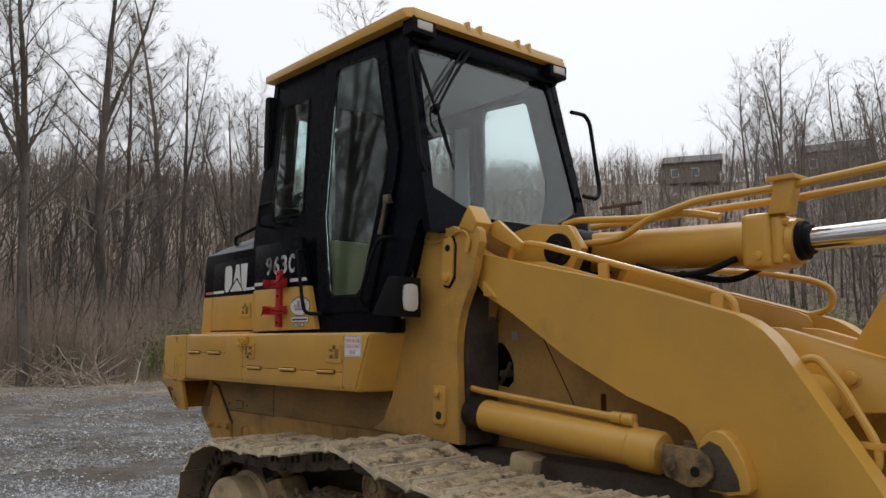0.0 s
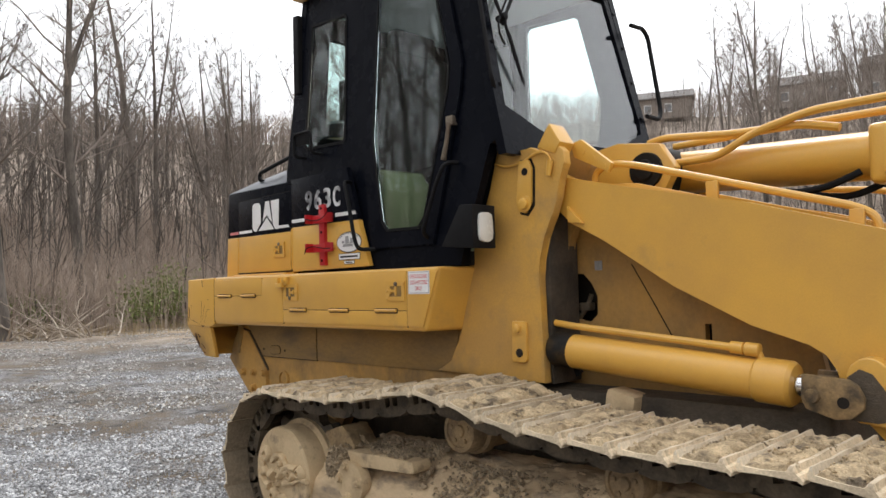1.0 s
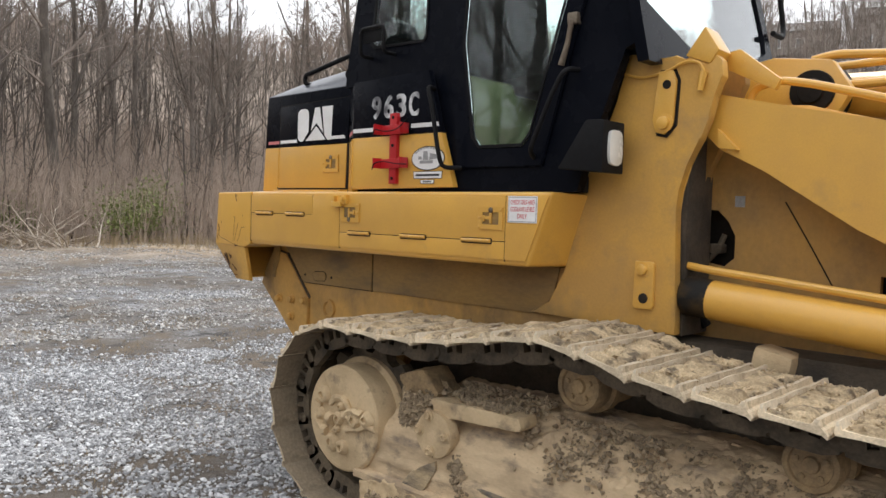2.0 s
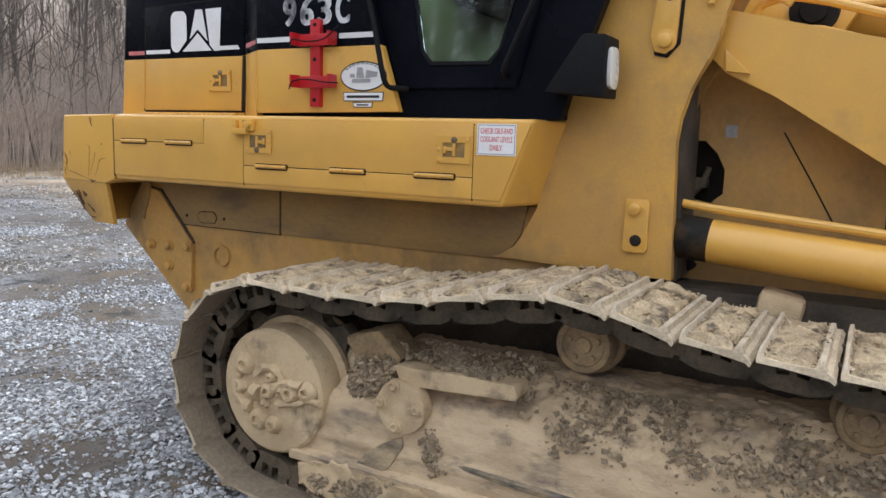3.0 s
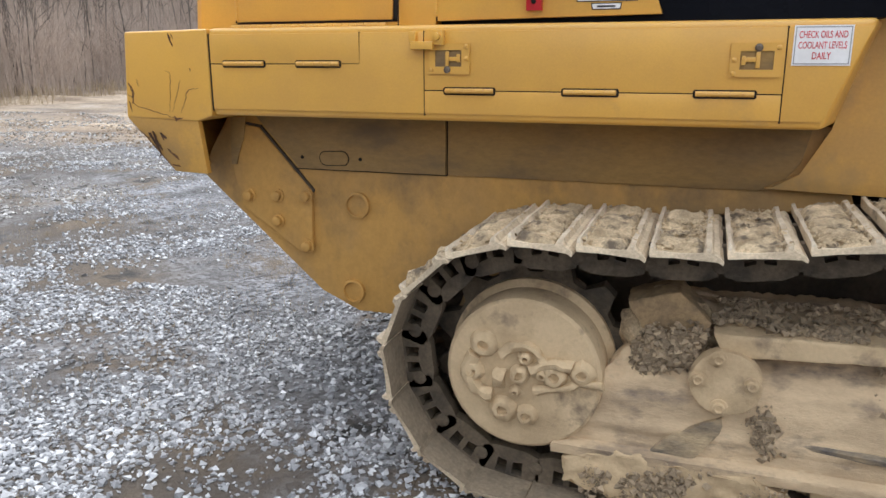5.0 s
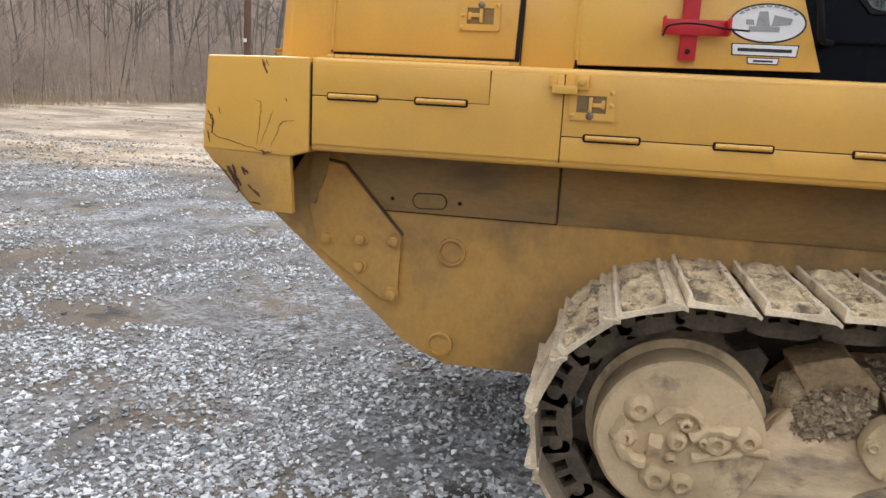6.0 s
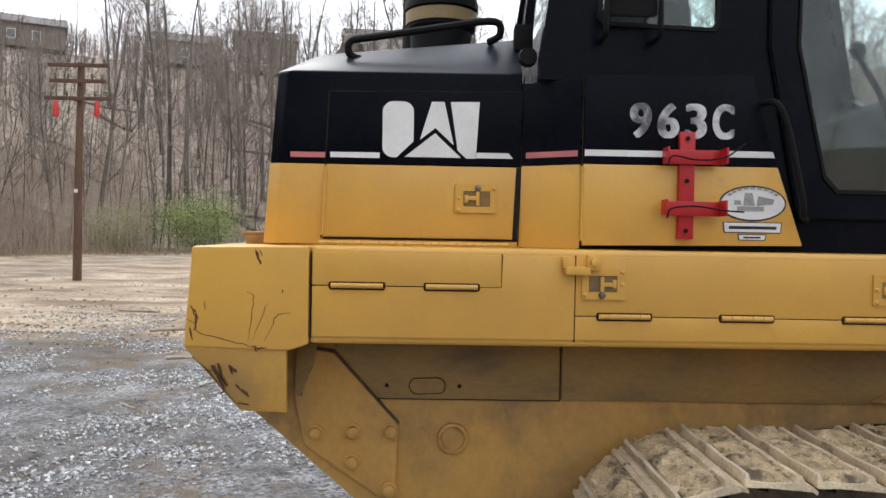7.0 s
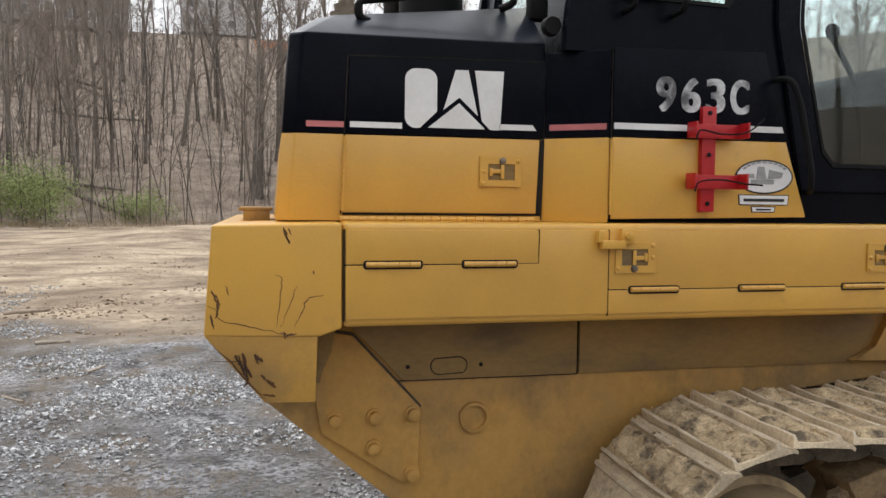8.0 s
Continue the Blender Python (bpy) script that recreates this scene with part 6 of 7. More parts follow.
part("mud_guard", bm, MUDDY, loader)

# tilt cylinder on the centre line
A, B = Vector((3.10, MID, 1.90)), Vector((4.02, MID, 1.865))
ax = (B - A).normalized()
bm = bmesh.new()
lathe(bm, A, ax, [(-0.06, 0.06), (-0.05, 0.085), (0.0, 0.10), (0.9, 0.10), (0.91, 0.105)], 28)
tilt = part("tilt_cylinder", bm, YELLOW, loader, "large yellow tilt cylinder")
bm = bmesh.new()
box(bm, (3.955, MID - 0.115, 1.745), (4.085, MID + 0.115, 1.985), 0.03, 3)
box(bm, (4.075, MID - 0.105, 1.755), (4.137, MID + 0.105, 1.972), 0.035, 3)
for dy in (-0.085, 0.085):
    for dz in (1.785, 1.94):
        lathe(bm, (4.13, MID + dy, dz), (1, 0, 0), [(0, 0.018), (0.018, 0.017), (0.02, 0.008)], 8)
lathe(bm, (4.03, MID - 0.113, 1.80), (0, -1, 0), [(0, 0.022), (0.012, 0.02), (0.014, 0.008)], 8)
lathe(bm, (4.135, MID, 1.862), (1, 0, -0.03), [(0, 0.10), (0.03, 0.098), (0.032, 0.06)], 24)
part("cylinder_head", bm, YELLOW, tilt)
bm = bmesh.new()
lathe(bm, (4.16, MID, 1.862), (1, 0, 0.02), [(0, 0.085), (0.03, 0.082), (0.032, 0.065), (0.055, 0.062)], 24)
part("gland", bm, RUBBER, tilt)
bm = bmesh.new()
lathe(bm, (4.16, MID, 1.862), (1, 0, 0.02), [(0, 0.048), (0.55, 0.048)], 24)
part("piston_rod", bm, CHROME, tilt, "bright chrome piston rod")
bm = bmesh.new()
lathe(bm, (3.05, MID - 0.17, 1.905), (0, 1, 0), [(0, 0.07), (0.02, 0.115), (0.32, 0.115), (0.34, 0.07)], 24)
part("pin_eye", bm, DARK, tilt)
bm = bmesh.new()
prism(bm, [(2.55, 1.99), (2.90, 2.05), (3.12, 2.02), (3.20, 1.90), (3.12, 1.76), (2.55, 1.6)], 0.57, 0.63, 0.01)
part("tilt_mount", bm, YELLOW, loader)
bm = bmesh.new()
prism(bm, [(2.55, 1.99), (2.90, 2.05), (3.12, 2.02), (3.20, 1.90), (3.12, 1.76), (2.55, 1.6)], 0.97, 1.03, 0.01)
part("tilt_mount", bm, YELLOW, loader)
bm = bmesh.new()
box(bm, (2.5, 0.47, 1.55), (2.62, other(0.47), 2.0), 0.01)
part("tower_bridge", bm, YELLOW, loader)
for y, pts in ((0.72, [(3.02, 0.66, 2.04), (3.10, 0.66, 2.055), (3.42, 0.70, 2.03), (3.70, 0.72, 2.03), (3.85, 0.72, 1.99)]),
               (0.66, [(3.12, 0.66, 1.93), (3.35, 0.66, 1.93), (3.52, 0.68, 2.02), (3.75, 0.70, 2.075), (4.16, 0.72, 2.085), (4.65, 0.72, 2.12)]),
               (0.9, [(3.02, 0.90, 2.05), (3.4, 0.90, 2.06), (4.1, 0.88, 2.06), (4.65, 0.88, 2.09)])):
    bm = bmesh.new()
    tube(bm, rounded(pts, 0.06), 0.0175, 10)
    part("oil_pipe", bm, YELLOW, tilt)
bm = bmesh.new()
prism(bm, [(4.08, 1.97), (4.12, 2.12), (4.20, 2.12), (4.17, 1.97)], 0.68, 0.76, 0.005)
box(bm, (4.09, 0.66, 2.105), (4.21, 0.80, 2.125), 0.004)
lathe(bm, (4.15, 0.73, 2.12), (0, 0, 1), [(0, 0.014), (0.012, 0.013), (0.014, 0.004)], 8)
part("pipe_clamp", bm, YELLOW, tilt)
for y, pts in ((0, [(3.45, 0.66, 1.80), (3.62, 0.68, 1.745), (3.78, 0.70, 1.75), (3.92, 0.72, 1.80)]), (1, [(3.60, 0.80, 1.76), (3.84, 0.80, 1.715), (4.03, 0.80, 1.775)])):
    bm = bmesh.new()
    tube(bm, smooth_line(pts), 0.015, 8)
    part("hose", bm, RUBBER, loader, "black hydraulic hose")

bm = bmesh.new()
lathe(bm, (3.055, 0.572, 1.90), (0, -1, 0), [(0, 0.085), (0.02, 0.082), (0.022, 0.05), (0.035, 0.045), (0.036, 0.004)], 24)
part("pin_end", bm, DARK, loader, "black greasy pin end")
for near in (True, False):
    bm = bmesh.new()
    a, b = (0.405, 0.43) if near else (other(0.405), other(0.43))
    prism(bm, [(2.86, 1.78), (2.98, 1.835), (3.10, 1.825), (3.98, 1.578), (4.02, 1.56), (4.04, 1.53), (4.03, 1.45), (3.6, 1.43), (2.86, 1.64)], a, b, 0.005)
    inner = part("inner_arm_plate", bm, YELLOW, loader, "yellow inner plate of the lift arm")
    if near:
        for x, z in ((3.93, 1.555), (3.45, 1.69)):
            bm = bmesh.new()
            lathe(bm, (x, 0.405, z), (0, -1, 0), [(0, 0.024), (0.006, 0.022), (0.016, 0.014), (0.018, 0.006)], 10)
            part("bolt", bm, YELLOW, inner)
# Added block: its dark colour supplies the shadow and grease of this gap.
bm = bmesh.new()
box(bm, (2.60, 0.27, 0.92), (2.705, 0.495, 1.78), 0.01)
part("grease_channel", bm, GRIME_SHADE, loader, "dark greasy filler for the shaded gap behind the tower plate")

# pipe rails on the arms
for y, pts in ((0.42, [(2.88, 0.40, 1.84), (2.89, 0.40, 1.90), (2.98, 0.40, 1.928), (3.10, 0.40, 1.905), (3.99, 0.40, 1.640), (4.06, 0.40, 1.60), (4.065, 0.40, 1.535)]),
               (1.2, [(3.55, 1.22, 1.80), (3.80, 1.22, 1.775), (4.05, 1.22, 1.72), (4.13, 1.22, 1.67), (4.11, 1.22, 1.585), (3.98, 1.22, 1.555), (3.92, 1.22, 1.575)]),
               (0.5, [(4.27, 0.42, 1.33), (4.30, 0.42, 1.375), (4.355, 0.42, 1.384), (4.43, 0.42, 1.29), (4.54, 0.42, 1.09), (4.535, 0.42, 1.01), (4.49, 0.42, 0.99), (4.44, 0.40, 1.06)])):
    bm = bmesh.new()
    tube(bm, rounded(pts, 0.05), 0.0155, 10)
    part("pipe_rail", bm, YELLOW, loader, "yellow pipe running over the arm")
for x, z in ((3.46, 1.79), (4.0, 1.63)):
    bm = bmesh.new()
    box(bm, (x - 0.025, 0.375, z - 0.13), (x + 0.025, 0.395, z), 0.003)
    part("rail_bracket", bm, YELLOW, near_arm)
bm = bmesh.new()
prism(bm, [(2.815, 1.74), (2.90, 1.655), (2.82, 1.665)], 0.264, 0.290, 0.003)
part("gusset", bm, YELLOW, near_arm)


# ---- undercarriage ----
def track_line():
    """The closed line of the shoes' outer faces, as evenly spaced (x, z)."""
    pts = [(1.30 + 0.462 * math.cos(radians(a)), 0.41 + 0.460 * math.sin(radians(a))) for a in range(180, 84, -6)]
    pts += [(1.5, 0.866), (1.8, 0.868), (2.13, 0.908), (2.35, 0.952), (2.53, 0.968), (2.66, 0.938), (2.80, 0.900), (2.97, 0.876), (3.2, 0.858), (3.5, 0.845), (3.85, 0.853), (4.05, 0.862)]
    pts += [(4.15 + 0.435 * math.cos(radians(a)), 0.425 + 0.435 * math.sin(radians(a))) for a in range(84, -91, -6)]
    pts += [(1.40, -0.025)]
    pts += [(1.30 + 0.455 * math.cos(radians(a)), 0.43 + 0.455 * math.sin(radians(a))) for a in range(264, 180, -6)]
    v = [Vector((x, 0, z)) for x, z in pts]
    v.append(v[0])
    lens = [0.0]
    for a, b in zip(v, v[1:]):
        lens.append(lens[-1] + (b - a).length)
    count = round(lens[-1] / 0.203)

    def at(s):
        s %= lens[-1]
        i = next(k for k in range(len(lens) - 1) if lens[k + 1] >= s)
        return v[i].lerp(v[i + 1], (s - lens[i]) / max(1e-9, lens[i + 1] - lens[i]))
    joints = [at(lens[-1] * (k + 0.35) / count) for k in range(count)]
    return joints


JOINTS = track_line()
SHOE_HALF = 0.285
TRACK_Y = -0.122


def shoe_mesh(length):
    """A two-bar track shoe: a plate with a worn bar at each edge and a lip that laps the next shoe."""
    bm = bmesh.new()
    prof = [(-0.445, -0.004), (-0.435, 0.020), (-0.385, 0.022), (-0.355, 0.002), (-0.10, -0.002), (0.26, -0.001), (0.30, 0.014), (0.37, 0.015), (0.40, -0.003), (0.47, -0.006), (0.525, -0.018),
            (0.52, -0.028), (0.45, -0.019), (-0.10, -0.016), (-0.435, -0.016)]
    rng = random.Random(17)
    rings = []
    for j, f in enumerate((0.0, 0.012, 0.15, 0.3, 0.45, 0.6, 0.75, 0.88, 0.988, 1.0)):
        end = j in (0, 9)
        worn = 0.5 if end else rng.uniform(0.75, 1.08)
        rings.append([(u * length + rng.uniform(-0.0015, 0.0015), -SHOE_HALF + 2 * SHOE_HALF * f + (0.020 if end and u > 0.44 and f == 1.0 else -0.020 if end and u > 0.44 else 0), (w * worn if w > 0.01 else w) - 0.008) for u, w in prof])
    loft(bm, rings)
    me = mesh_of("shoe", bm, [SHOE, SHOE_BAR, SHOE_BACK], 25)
    # Inward faces take the colour darkened for the enclosed track's shade.
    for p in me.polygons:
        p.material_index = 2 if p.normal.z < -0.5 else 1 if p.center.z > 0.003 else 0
    return me


def joint_frame(a, b, y):
    u = (b - a).normalized()
    w = Vector((-u.z, 0, u.x))
    m = Matrix((u, (0, 1, 0), w)).transposed().to_4x4()
    m.translation = (a + b) / 2 + Vector((0, y, 0))
    return m


def build_track(y):
    pitch = sum((b - a).length for a, b in zip(JOINTS, JOINTS[1:])) / (len(JOINTS) - 1)
    shoe_me = shoe_mesh(pitch)
    link = bmesh.new()
    for s in (-0.145, 0.10):
        plate(link, [(-0.53 * pitch, -0.022), (0.49 * pitch, -0.022), (0.51 * pitch, -0.055), (0.47 * pitch, -0.112), (0.25 * pitch, -0.126), (-0.25 * pitch, -0.126), (-0.49 * pitch, -0.112)],
              [[(-0.24 * pitch, -0.032), (-0.22 * pitch, -0.082), (-0.06 * pitch, -0.076), (-0.06 * pitch, -0.032)], [(0.04 * pitch, -0.032), (0.04 * pitch, -0.076), (0.20 * pitch, -0.082), (0.22 * pitch, -0.032)]],
              lambda u, v, d: Vector((u, s + d, v)), 0.04)
    lathe(link, (0.5 * pitch, -0.150, -0.078), (0, 1, 0), [(0, 0.016), (0.003, 0.024), (0.303, 0.024), (0.306, 0.016)], 10)
    bmesh.ops.recalc_face_normals(link, faces=link.faces[:])
    base = bpy.data.meshes.new("link")
    link.to_mesh(base)
    link.free()
    chain = bmesh.new()
    frames = []
    for k in range(len(JOINTS)):
        frames.append(joint_frame(JOINTS[k], JOINTS[(k + 1) % len(JOINTS)], y))
        start = len(chain.verts)
        chain.from_mesh(base)
        chain.verts.ensure_lookup_table()
        for v in chain.verts[start:]:
            v.co = frames[-1] @ v.co
    ob = part("track_chain", chain, LINK, loader, "dirty steel track chain")
    for m in frames:
        place("shoe", shoe_me, m, ob)
    return frames


FRAMES = build_track(TRACK_Y)
build_track(other(TRACK_Y))


def track_frame(near):
    def Y(y):
        return y if near else other(y)
    prof = [(0.10, 0.14), (-0.25, 0.150), (-0.312, 0.152), (-0.316, 0.185), (-0.300, 0.196), (-0.286, 0.200), (-0.285, 0.246), (-0.294, 0.260), (-0.294, 0.284), (-0.286, 0.300), (-0.285, 0.36), (-0.272, 0.42), (-0.235, 0.48), (-0.17, 0.55), (-0.10, 0.60), (0.02, 0.63), (0.10, 0.62)]
    fine = []
    for a, b in zip(prof, prof[1:]):
        n = max(1, int(math.dist(a, b) / (0.009 if near else 0.03)))
        fine += [(a[0] + (b[0] - a[0]) * i / n, a[1] + (b[1] - a[1]) * i / n) for i in range(n)]
    fine.append(prof[-1])
    verts, faces = [], []
    xs = [1.40 + 0.009 * i for i in range(292)] if near else [1.40 + 0.036 * i for i in range(74)]
    for x in xs:
        cut = max(0.0, 1.80 - x) / 0.40
        for y, z in fine:
            q = Vector((x * 6, y * 9, z * 9))
            crumbly = sstep(z + 0.10 * noise.noise(Vector((x * 3, 0, z * 5))), 0.40, 0.52)
            bump = (0.009 + 0.018 * crumbly) * noise.fractal(q, 0.9, 2.0, 4) + 0.020 * crumbly * abs(noise.fractal(Vector((x * 17, y * 17, z * 17)), 0.7, 2.2, 4))
            bump += 0.0014 * noise.noise(Vector((x * 5, y * 30, z * 40)))
            zz = min(z, 0.62 - 0.36 * cut * cut - 0.08 * cut)
            verts.append((x, Y(y - bump * (1 if y < 0.05 else 0)), zz + 0.6 * bump))
    n = len(fine)
    for i in range(len(xs) - 1):
        for j in range(n - 1):
            faces.append((i * n + j, i * n + j + 1, (i + 1) * n + j + 1, (i + 1) * n + j))
    faces.append(tuple(range(n)))
    faces.append(tuple((len(xs) - 1) * n + j for j in range(n)))
    me = fast_mesh("track_frame", verts, faces, MUDFRAME, 60)
    return place("track_frame", me, Matrix(), loader, "track frame buried under dried tan mud")


near_frame = track_frame(True)
track_frame(False)
for near in (True, False):
    def Y(y):
        return y if near else other(y)
    sgn = -1 if near else 1
    # sprocket and final drive
    bm = bmesh.new()
    teeth = []
    for k in range(24):
        r = 0.345 if k % 2 else 0.285
        for da in (-4.5, 4.5):
            a = radians(k * 15 + da)
            teeth.append((1.30 + r * math.cos(a), 0.41 + r * math.sin(a)))
    prism(bm, teeth, Y(-0.145), Y(-0.085), 0.004)
    part("sprocket", bm, LINK, loader, "dirty toothed drive sprocket")
    bm = bmesh.new()
    lathe(bm, (1.30, Y(-0.02), 0.402), (0, sgn, 0), [(0, 0.275), (0.15, 0.278), (0.165, 0.254), (0.26, 0.254), (0.282, 0.251), (0.292, 0.240), (0.296, 0.20), (0.297, 0.06), (0.296, 0.01)], 40)
    hub = part("final_drive", bm, MUDDY, loader, "round muddy final drive hub")
    if near:
        near_hub = hub
    for k in range(6):
        bm = bmesh.new()
        x = 1.84 + 0.41 * k
        lathe(bm, (x, Y(-0.02), 0.115), (0, sgn, 0), [(0, 0.09), (0.10, 0.09), (0.11, 0.115), (0.17, 0.115), (0.18, 0.085), (0.24, 0.08), (0.25, 0.05)], 20)
        part("track_roller", bm, MUDDY, loader)
    for x, z, r in ((2.52, 0.752, 0.098), (3.35, 0.66, 0.09)):
        bm = bmesh.new()
        lathe(bm, (x, Y(0.10), z), (0, sgn, 0), [(0, r), (0.13, r), (0.14, r * 1.15), (0.19, r * 1.15), (0.20, r), (0.265, r), (0.28, r * 0.92), (0.283, r * 0.74), (0.274, r * 0.70), (0.272, r * 0.30), (0.284, r * 0.26), (0.286, 0.005)], 26)
        roller = part("carrier_roller", bm, ROLLER, loader, "brown muddy carrier roller")
        for k in range(5):
            a = radians(72 * k + 20)
            bm = bmesh.new()
            lathe(bm, (x + 0.52 * r * math.cos(a), Y(-0.172), z + 0.52 * r * math.sin(a)), (0, sgn, 0), [(0, 0.011), (0.008, 0.010), (0.010, 0.004)], 8)
            part("bolt", bm, ROLLER, roller)
    bm = bmesh.new()
    lathe(bm, (4.15, Y(0.10), 0.425), (0, sgn, 0), [(0, 0.31), (0.08, 0.31), (0.09, 0.335), (0.20, 0.335), (0.21, 0.31), (0.30, 0.30), (0.31, 0.24), (0.29, 0.22), (0.29, 0.10), (0.34, 0.09), (0.345, 0.01)], 36)
    part("front_idler", bm, MUDDY, loader, "muddy front idler wheel")

# mud-choked bolts and boss on the hub
rng = random.Random(3)
for u, w, r in ((-0.47, 0.36, 0.030), (0.40, 0.06, 0.028), (0.73, 0.13, 0.026), (-0.62, 0.0, 0.026), (-0.22, -0.46, 0.030), (-0.02, 0.02, 0.022), (-0.07, -0.20, 0.013), (0.05, 0.24, 0.016), (0.26, 0.06, 0.014), (0.08, -0.50, 0.024)):
    bm = bmesh.new()
    x, z = 1.30 + 0.262 * u, 0.402 + 0.262 * w
    lathe(bm, (x, -0.322, z), (0, -1, 0), [(-0.005, r * 1.6), (0.010, r * 1.35), (0.020, r), (0.022, r * 0.6), (0.008, r * 0.5), (0.008, 0.003)], 14)
    for v in bm.verts:
        v.co += 0.006 * noise.noise_vector(v.co * 40)
    part("drive_bolt", bm, MUDDY, near_hub)
for pts, r in (([(1.30 + 0.078 * math.cos(radians(a)), -0.324, 0.42 + 0.085 * math.sin(radians(a))) for a in range(15, 150, 12)], 0.012),
               ([(1.145, -0.322, 0.46), (1.125, -0.324, 0.40), (1.15, -0.324, 0.345), (1.205, -0.324, 0.325)], 0.017),
               ([(1.33, -0.324, 0.425), (1.40, -0.326, 0.455), (1.46, -0.324, 0.45)], 0.016),
               ([(1.34, -0.323, 0.365), (1.42, -0.325, 0.375), (1.48, -0.324, 0.40), (1.558, -0.322, 0.402)], 0.009),
               ([(1.21, -0.324, 0.39), (1.25, -0.326, 0.385)], 0.024)):
    bm = bmesh.new()
    tube(bm, smooth_line(pts, 4), r * 1.3, 9)
    for v in bm.verts:
        v.co += 0.010 * noise.noise_vector(v.co * 35)
    part("mud_ridge", bm, MUDDY, near_hub)

def cake(bm, amount):
    """Roughens a part as dried mud does."""
    bmesh.ops.triangulate(bm, faces=bm.faces[:])
    for _ in range(5):
        long = [e for e in bm.edges if e.calc_length() > 0.024]
        if not long:
            break
        bmesh.ops.subdivide_edges(bm, edges=long, cuts=1)
        bmesh.ops.triangulate(bm, faces=[f for f in bm.faces if len(f.verts) > 3])
    bmesh.ops.recalc_face_normals(bm, faces=bm.faces[:])
    bm.normal_update()
    moves = [v.normal * (0.9 * noise.noise(v.co * 9) + 0.6 * noise.noise(v.co * 24) + 0.35 * noise.noise(v.co * 60)) for v in bm.verts]
    for v, m in zip(bm.verts, moves):
        v.co += amount * m


# pivot plate, guard strip and step on the near track frame
bm = bmesh.new()
prism(bm, [(1.905 + 0.102 * math.cos(k * math.pi / 12), 0.458 + 0.100 * math.sin(k * math.pi / 12)) for k in range(24)], -0.318, -0.26, 0.010)
cake(bm, 0.004)
piv = part("pivot_plate", bm, MUDDY, loader, "muddy bolted cover plate")
for x, z in ((1.976, 0.463), (1.826, 0.466), (1.891, 0.385), (1.880, 0.535)):
    bm = bmesh.new()
    lathe(bm, (x, -0.318, z), (0, -1, 0), [(-0.01, 0.026), (0.005, 0.025), (0.006, 0.017), (0.016, 0.016), (0.018, 0.012), (0.013, 0.007)], 10)
    part("bolt", bm, MUDDY, piv)
bm = bmesh.new()
prism(bm, [(1.86, 0.600), (2.33, 0.612), (2.347, 0.575), (2.335, 0.557), (1.95, 0.532), (1.885, 0.545)], -0.292, -0.18, 0.008)
cake(bm, 0.004)
part("guard_strip", bm, MUDDY, loader)
bm = bmesh.new()
prism(bm, [(1.60, 0.66), (1.76, 0.70), (1.86, 0.61), (1.80, 0.55), (1.66, 0.56)], -0.24, -0.08, 0.01)
cake(bm, 0.010)
part("frame_bracket", bm, ROLLER, loader)
bm = bmesh.new()
lathe(bm, (1.725, -0.20, 0.535), (0, -1, 0), [(-0.04, 0.14), (-0.02, 0.13), (0.0, 0.115), (0.015, 0.08), (0.028, 0.05), (0.034, 0.004)], 20)
for v in bm.verts:
    v.co += 0.05 * noise.noise_vector(v.co * 9)
cake(bm, 0.022)
part("mud_lump", bm, MUD, loader, "crumbling lump of dried mud", 30)
bm = bmesh.new()
prism(bm, [(1.43, 0.15), (1.44, 0.05), (1.70, 0.032), (1.75, 0.018), (2.05, 0.030), (2.125, 0.085), (2.10, 0.125), (1.986, 0.168), (1.80, 0.172), (1.60, 0.19)], -0.322, -0.22, 0.014, 3)
cake(bm, 0.020)
part("roller_guard", bm, MUDDY, loader, "thick muddy roller guard", 60)
bm = bmesh.new()
prism(bm, [(1.703, 0.199), (1.76, 0.262), (1.822, 0.297), (1.905, 0.347), (1.912, 0.315), (1.902, 0.284), (1.86, 0.225), (1.814, 0.173), (1.74, 0.163)], -0.300, -0.25, 0.006)
cake(bm, 0.006)
part("wear_pad", bm, SCUFFED, loader, "scraped steel pad under mud", 60)
bm = bmesh.new()
tube(bm, [(2.00, -0.278, 0.282), (2.3, -0.284, 0.272), (2.65, -0.284, 0.264), (2.9, -0.274, 0.262)], [0.004, 0.018, 0.018, 0.004], 8)
for v in bm.verts:
    v.co += 0.008 * noise.noise_vector(v.co * 25)
part("scuffed_rail", bm, SCUFFED, loader, "dark scuffed steel edge")


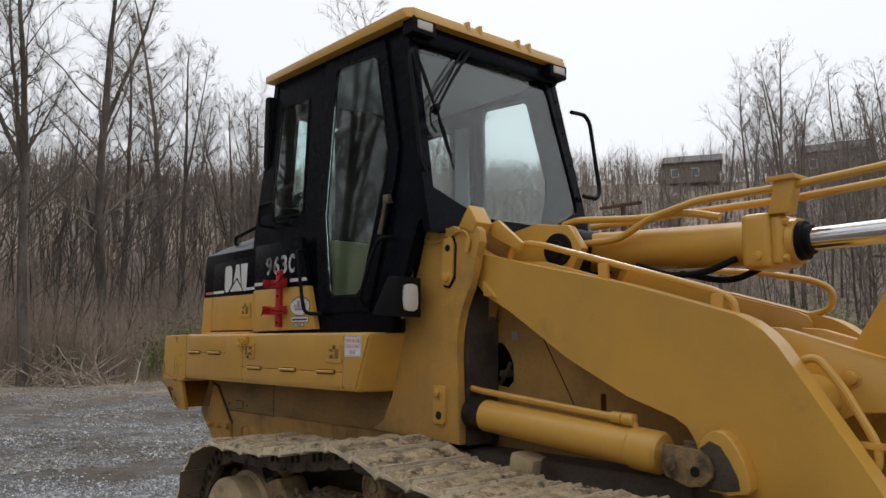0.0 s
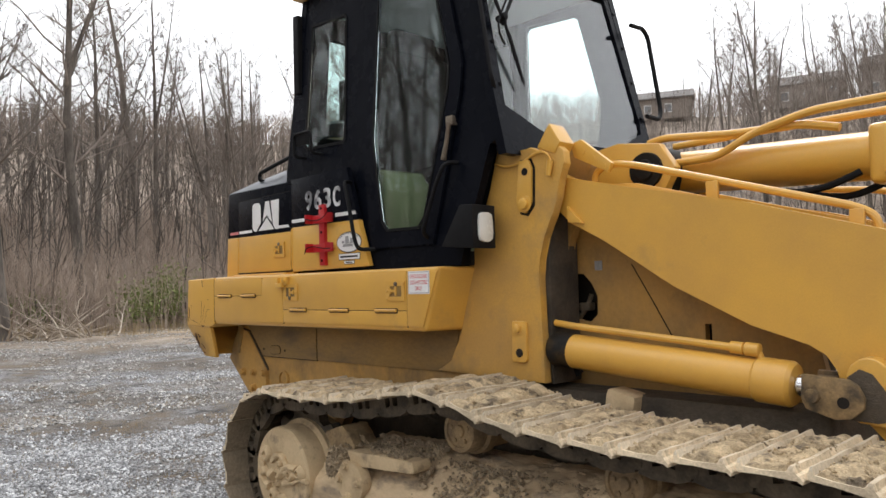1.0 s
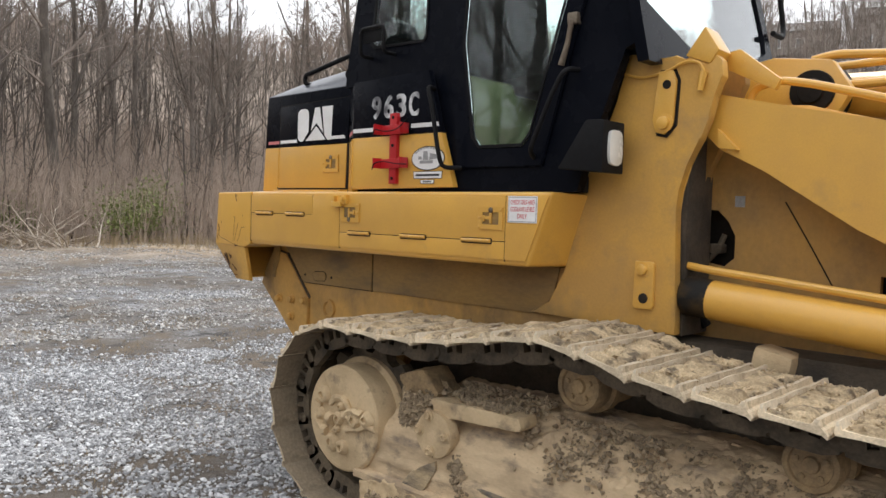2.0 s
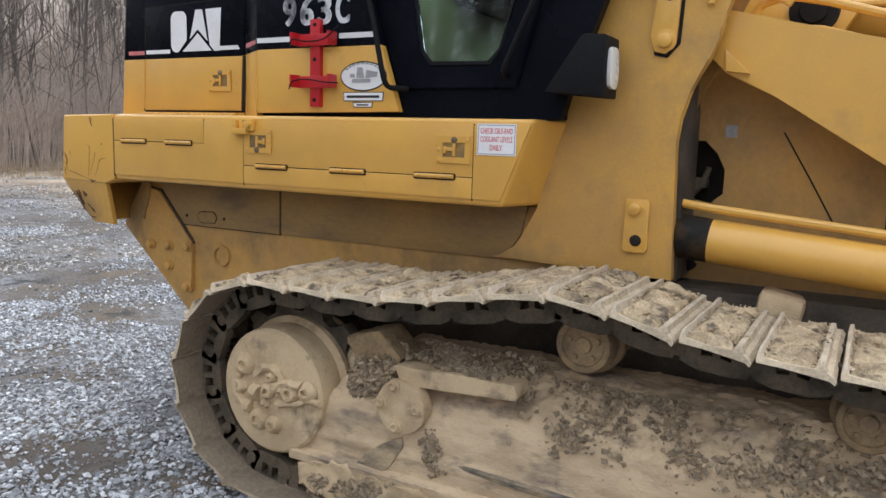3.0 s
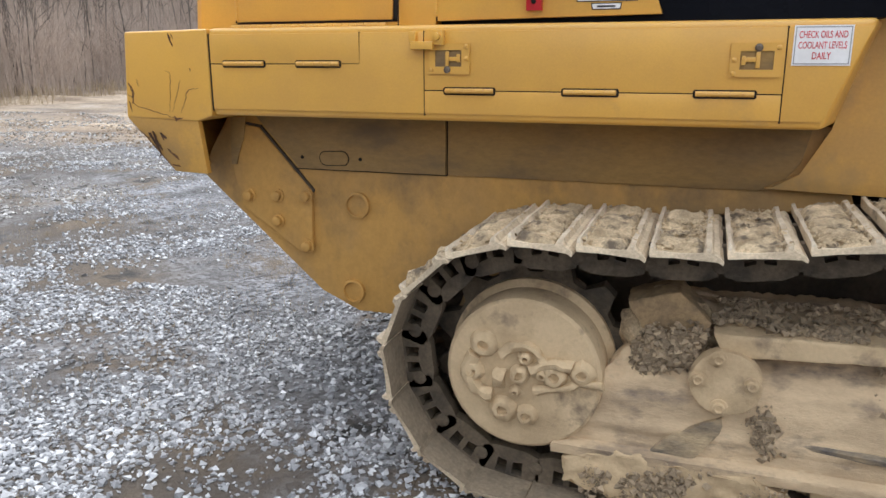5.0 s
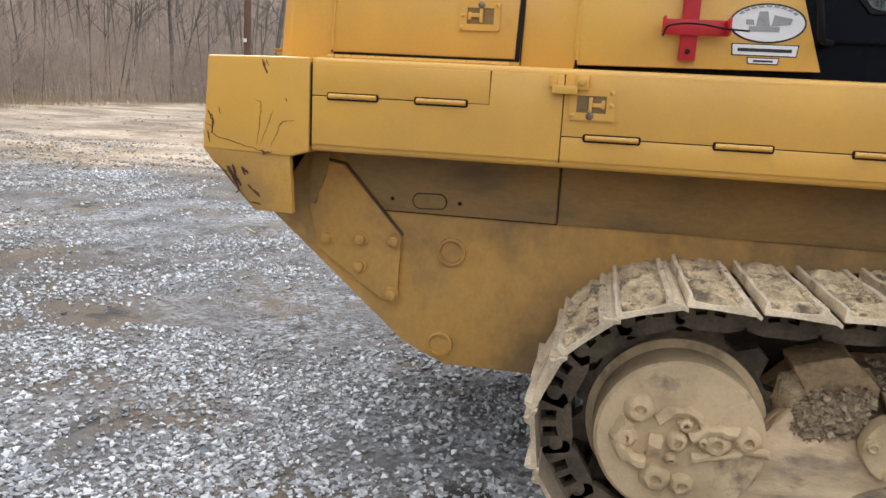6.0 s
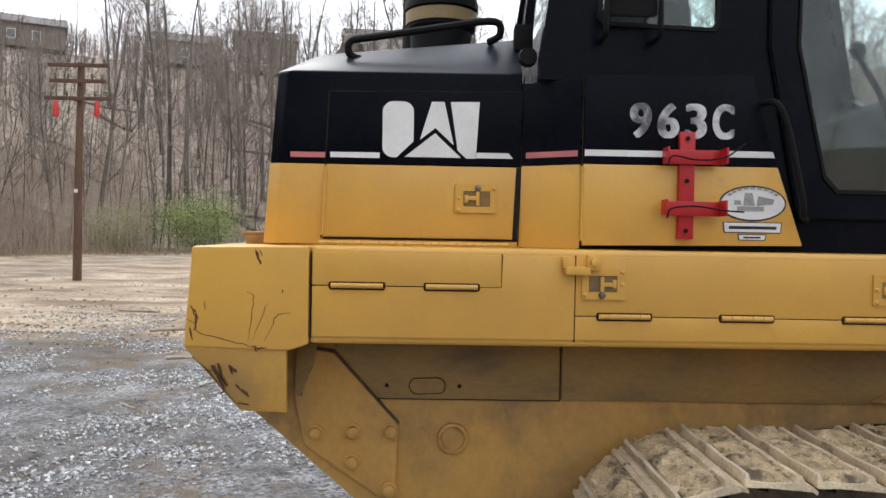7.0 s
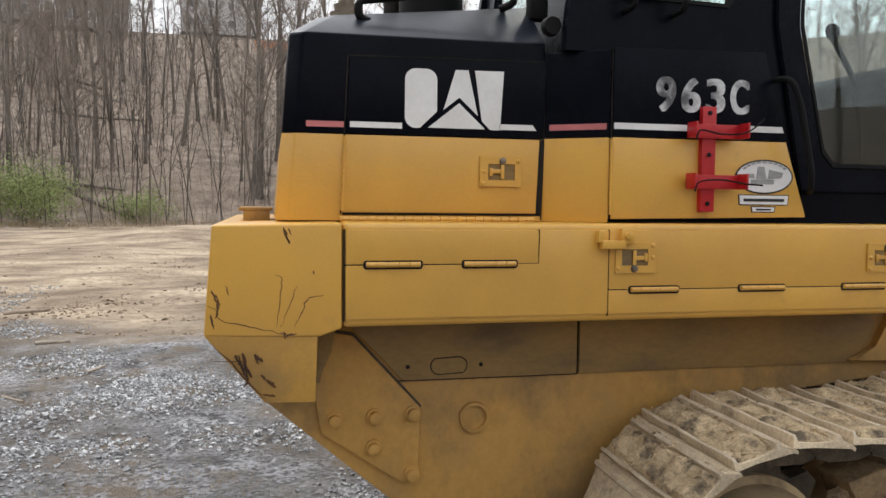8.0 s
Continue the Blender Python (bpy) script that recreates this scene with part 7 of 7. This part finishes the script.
# ---- mud: crust on the upper shoes, clods on the shoes and on the frame ----
def build_mud():
    verts, faces = [], []
    for m in FRAMES:
        if m.translation.z < 0.70 or m.to_3x3().col[2].z < 0.5:
            continue
        nx, ny = 13, 48
        start = len(verts)
        for i in range(nx):
            for j in range(ny):
                u, v = (-0.37 + 0.65 * i / (nx - 1)) * 0.203, -SHOE_HALF + 0.004 + (2 * SHOE_HALF - 0.008) * j / (ny - 1)
                w = m @ Vector((u, v, 0))
                edge = min(1.0, min(i, nx - 1 - i, j, ny - 1 - j) / 1.5)
                h = 0.014 + 0.017 * noise.fractal(Vector((w.x * 11, w.y * 11, 1)), 0.8, 2.1, 5) + 0.006 * abs(noise.noise(Vector((w.x * 70, w.y * 70, 2))))
                verts.append(m @ Vector((u, v, -0.013 + edge * max(-0.001, h) * 1.2)))
        for i in range(nx - 1):
            for j in range(ny - 1):
                a = start + i * ny + j
                faces.append((a, a + 1, a + ny + 1, a + ny))
    crust = place("mud_crust", fast_mesh("mud_crust", verts, faces, MUD, 30), Matrix(), loader, "dried tan mud pressed into the track shoes")
    tagged(crust, kind="stuff")
    top = [m for m in FRAMES if m.translation.z > 0.70 and m.to_3x3().col[2].z > 0.5]

    def on_top(rng, n):
        out = []
        while len(out) < n:
            m = top[rng.integers(len(top))]
            p = m @ Vector((rng.uniform(-0.075, 0.075), SHOE_HALF * rng.uniform(-0.95, 0.97), rng.uniform(-0.006, 0.006)))
            if noise.noise(Vector((p.x * 5, p.y * 5, 7))) > rng.uniform(-0.5, 0.35):
                out.append(p)
        return np.array(out)
    v, f = lumps(9000, on_top, lambda rng, n: 0.002 + 0.010 * rng.random(n) ** 3.5, 61, 0.8)
    tagged(place("mud_crumb", fast_mesh("mud_crumb", v, f, MUD), Matrix(), loader), kind="stuff")

    slope = [(-0.285, 0.36), (-0.272, 0.42), (-0.235, 0.48), (-0.17, 0.55), (-0.10, 0.60), (0.02, 0.63)]

    def face_y(z):
        return float(np.interp(z, [q[1] for q in slope], [q[0] for q in slope]))

    def on_frame(rng, n):
        out = []
        while len(out) < n:
            pick = rng.random()
            if pick < 0.10:
                x, z, y = rng.uniform(1.5, 2.1), rng.normal(0.09, 0.03), -0.325
            elif pick < 0.13:
                x, z, y = rng.normal(2.02, 0.02), rng.normal(0.31, 0.04), -0.290
            elif pick < 0.34:
                a, k = rng.uniform(0, 6.28), rng.random() ** 0.5
                x, z = 1.735 + 0.10 * k * math.cos(a) + 0.04 * k * math.sin(a), 0.525 + 0.12 * k * math.sin(a)
                y = -0.215 - 0.045 * math.sqrt(max(0.0, 1 - k * k)) - rng.uniform(0, 0.02)
            elif pick < 0.60:
                x, y = rng.uniform(1.86, 2.36), rng.uniform(-0.28, -0.06)
                z = 0.614 if y < -0.18 and x < 2.33 else float(np.interp(y, [q[0] for q in slope], [q[1] for q in slope])) + 0.035
            else:
                x, z = rng.uniform(2.3, 3.95), min(0.60, rng.normal(0.535, 0.055))
                y = face_y(z) - 0.022
            if noise.noise(Vector((x * 7, y * 7, z * 7 + 3))) > rng.uniform(-0.25, 0.4):
                out.append((x, y, z))
        return np.array(out)
    v, f = lumps(12000, on_frame, lambda rng, n: 0.002 + 0.016 * rng.random(n) ** 4, 62, 0.9)
    tagged(place("mud_crumb", fast_mesh("mud_crumb", v, f, CLOD), Matrix(), loader), kind="stuff")


build_mud()
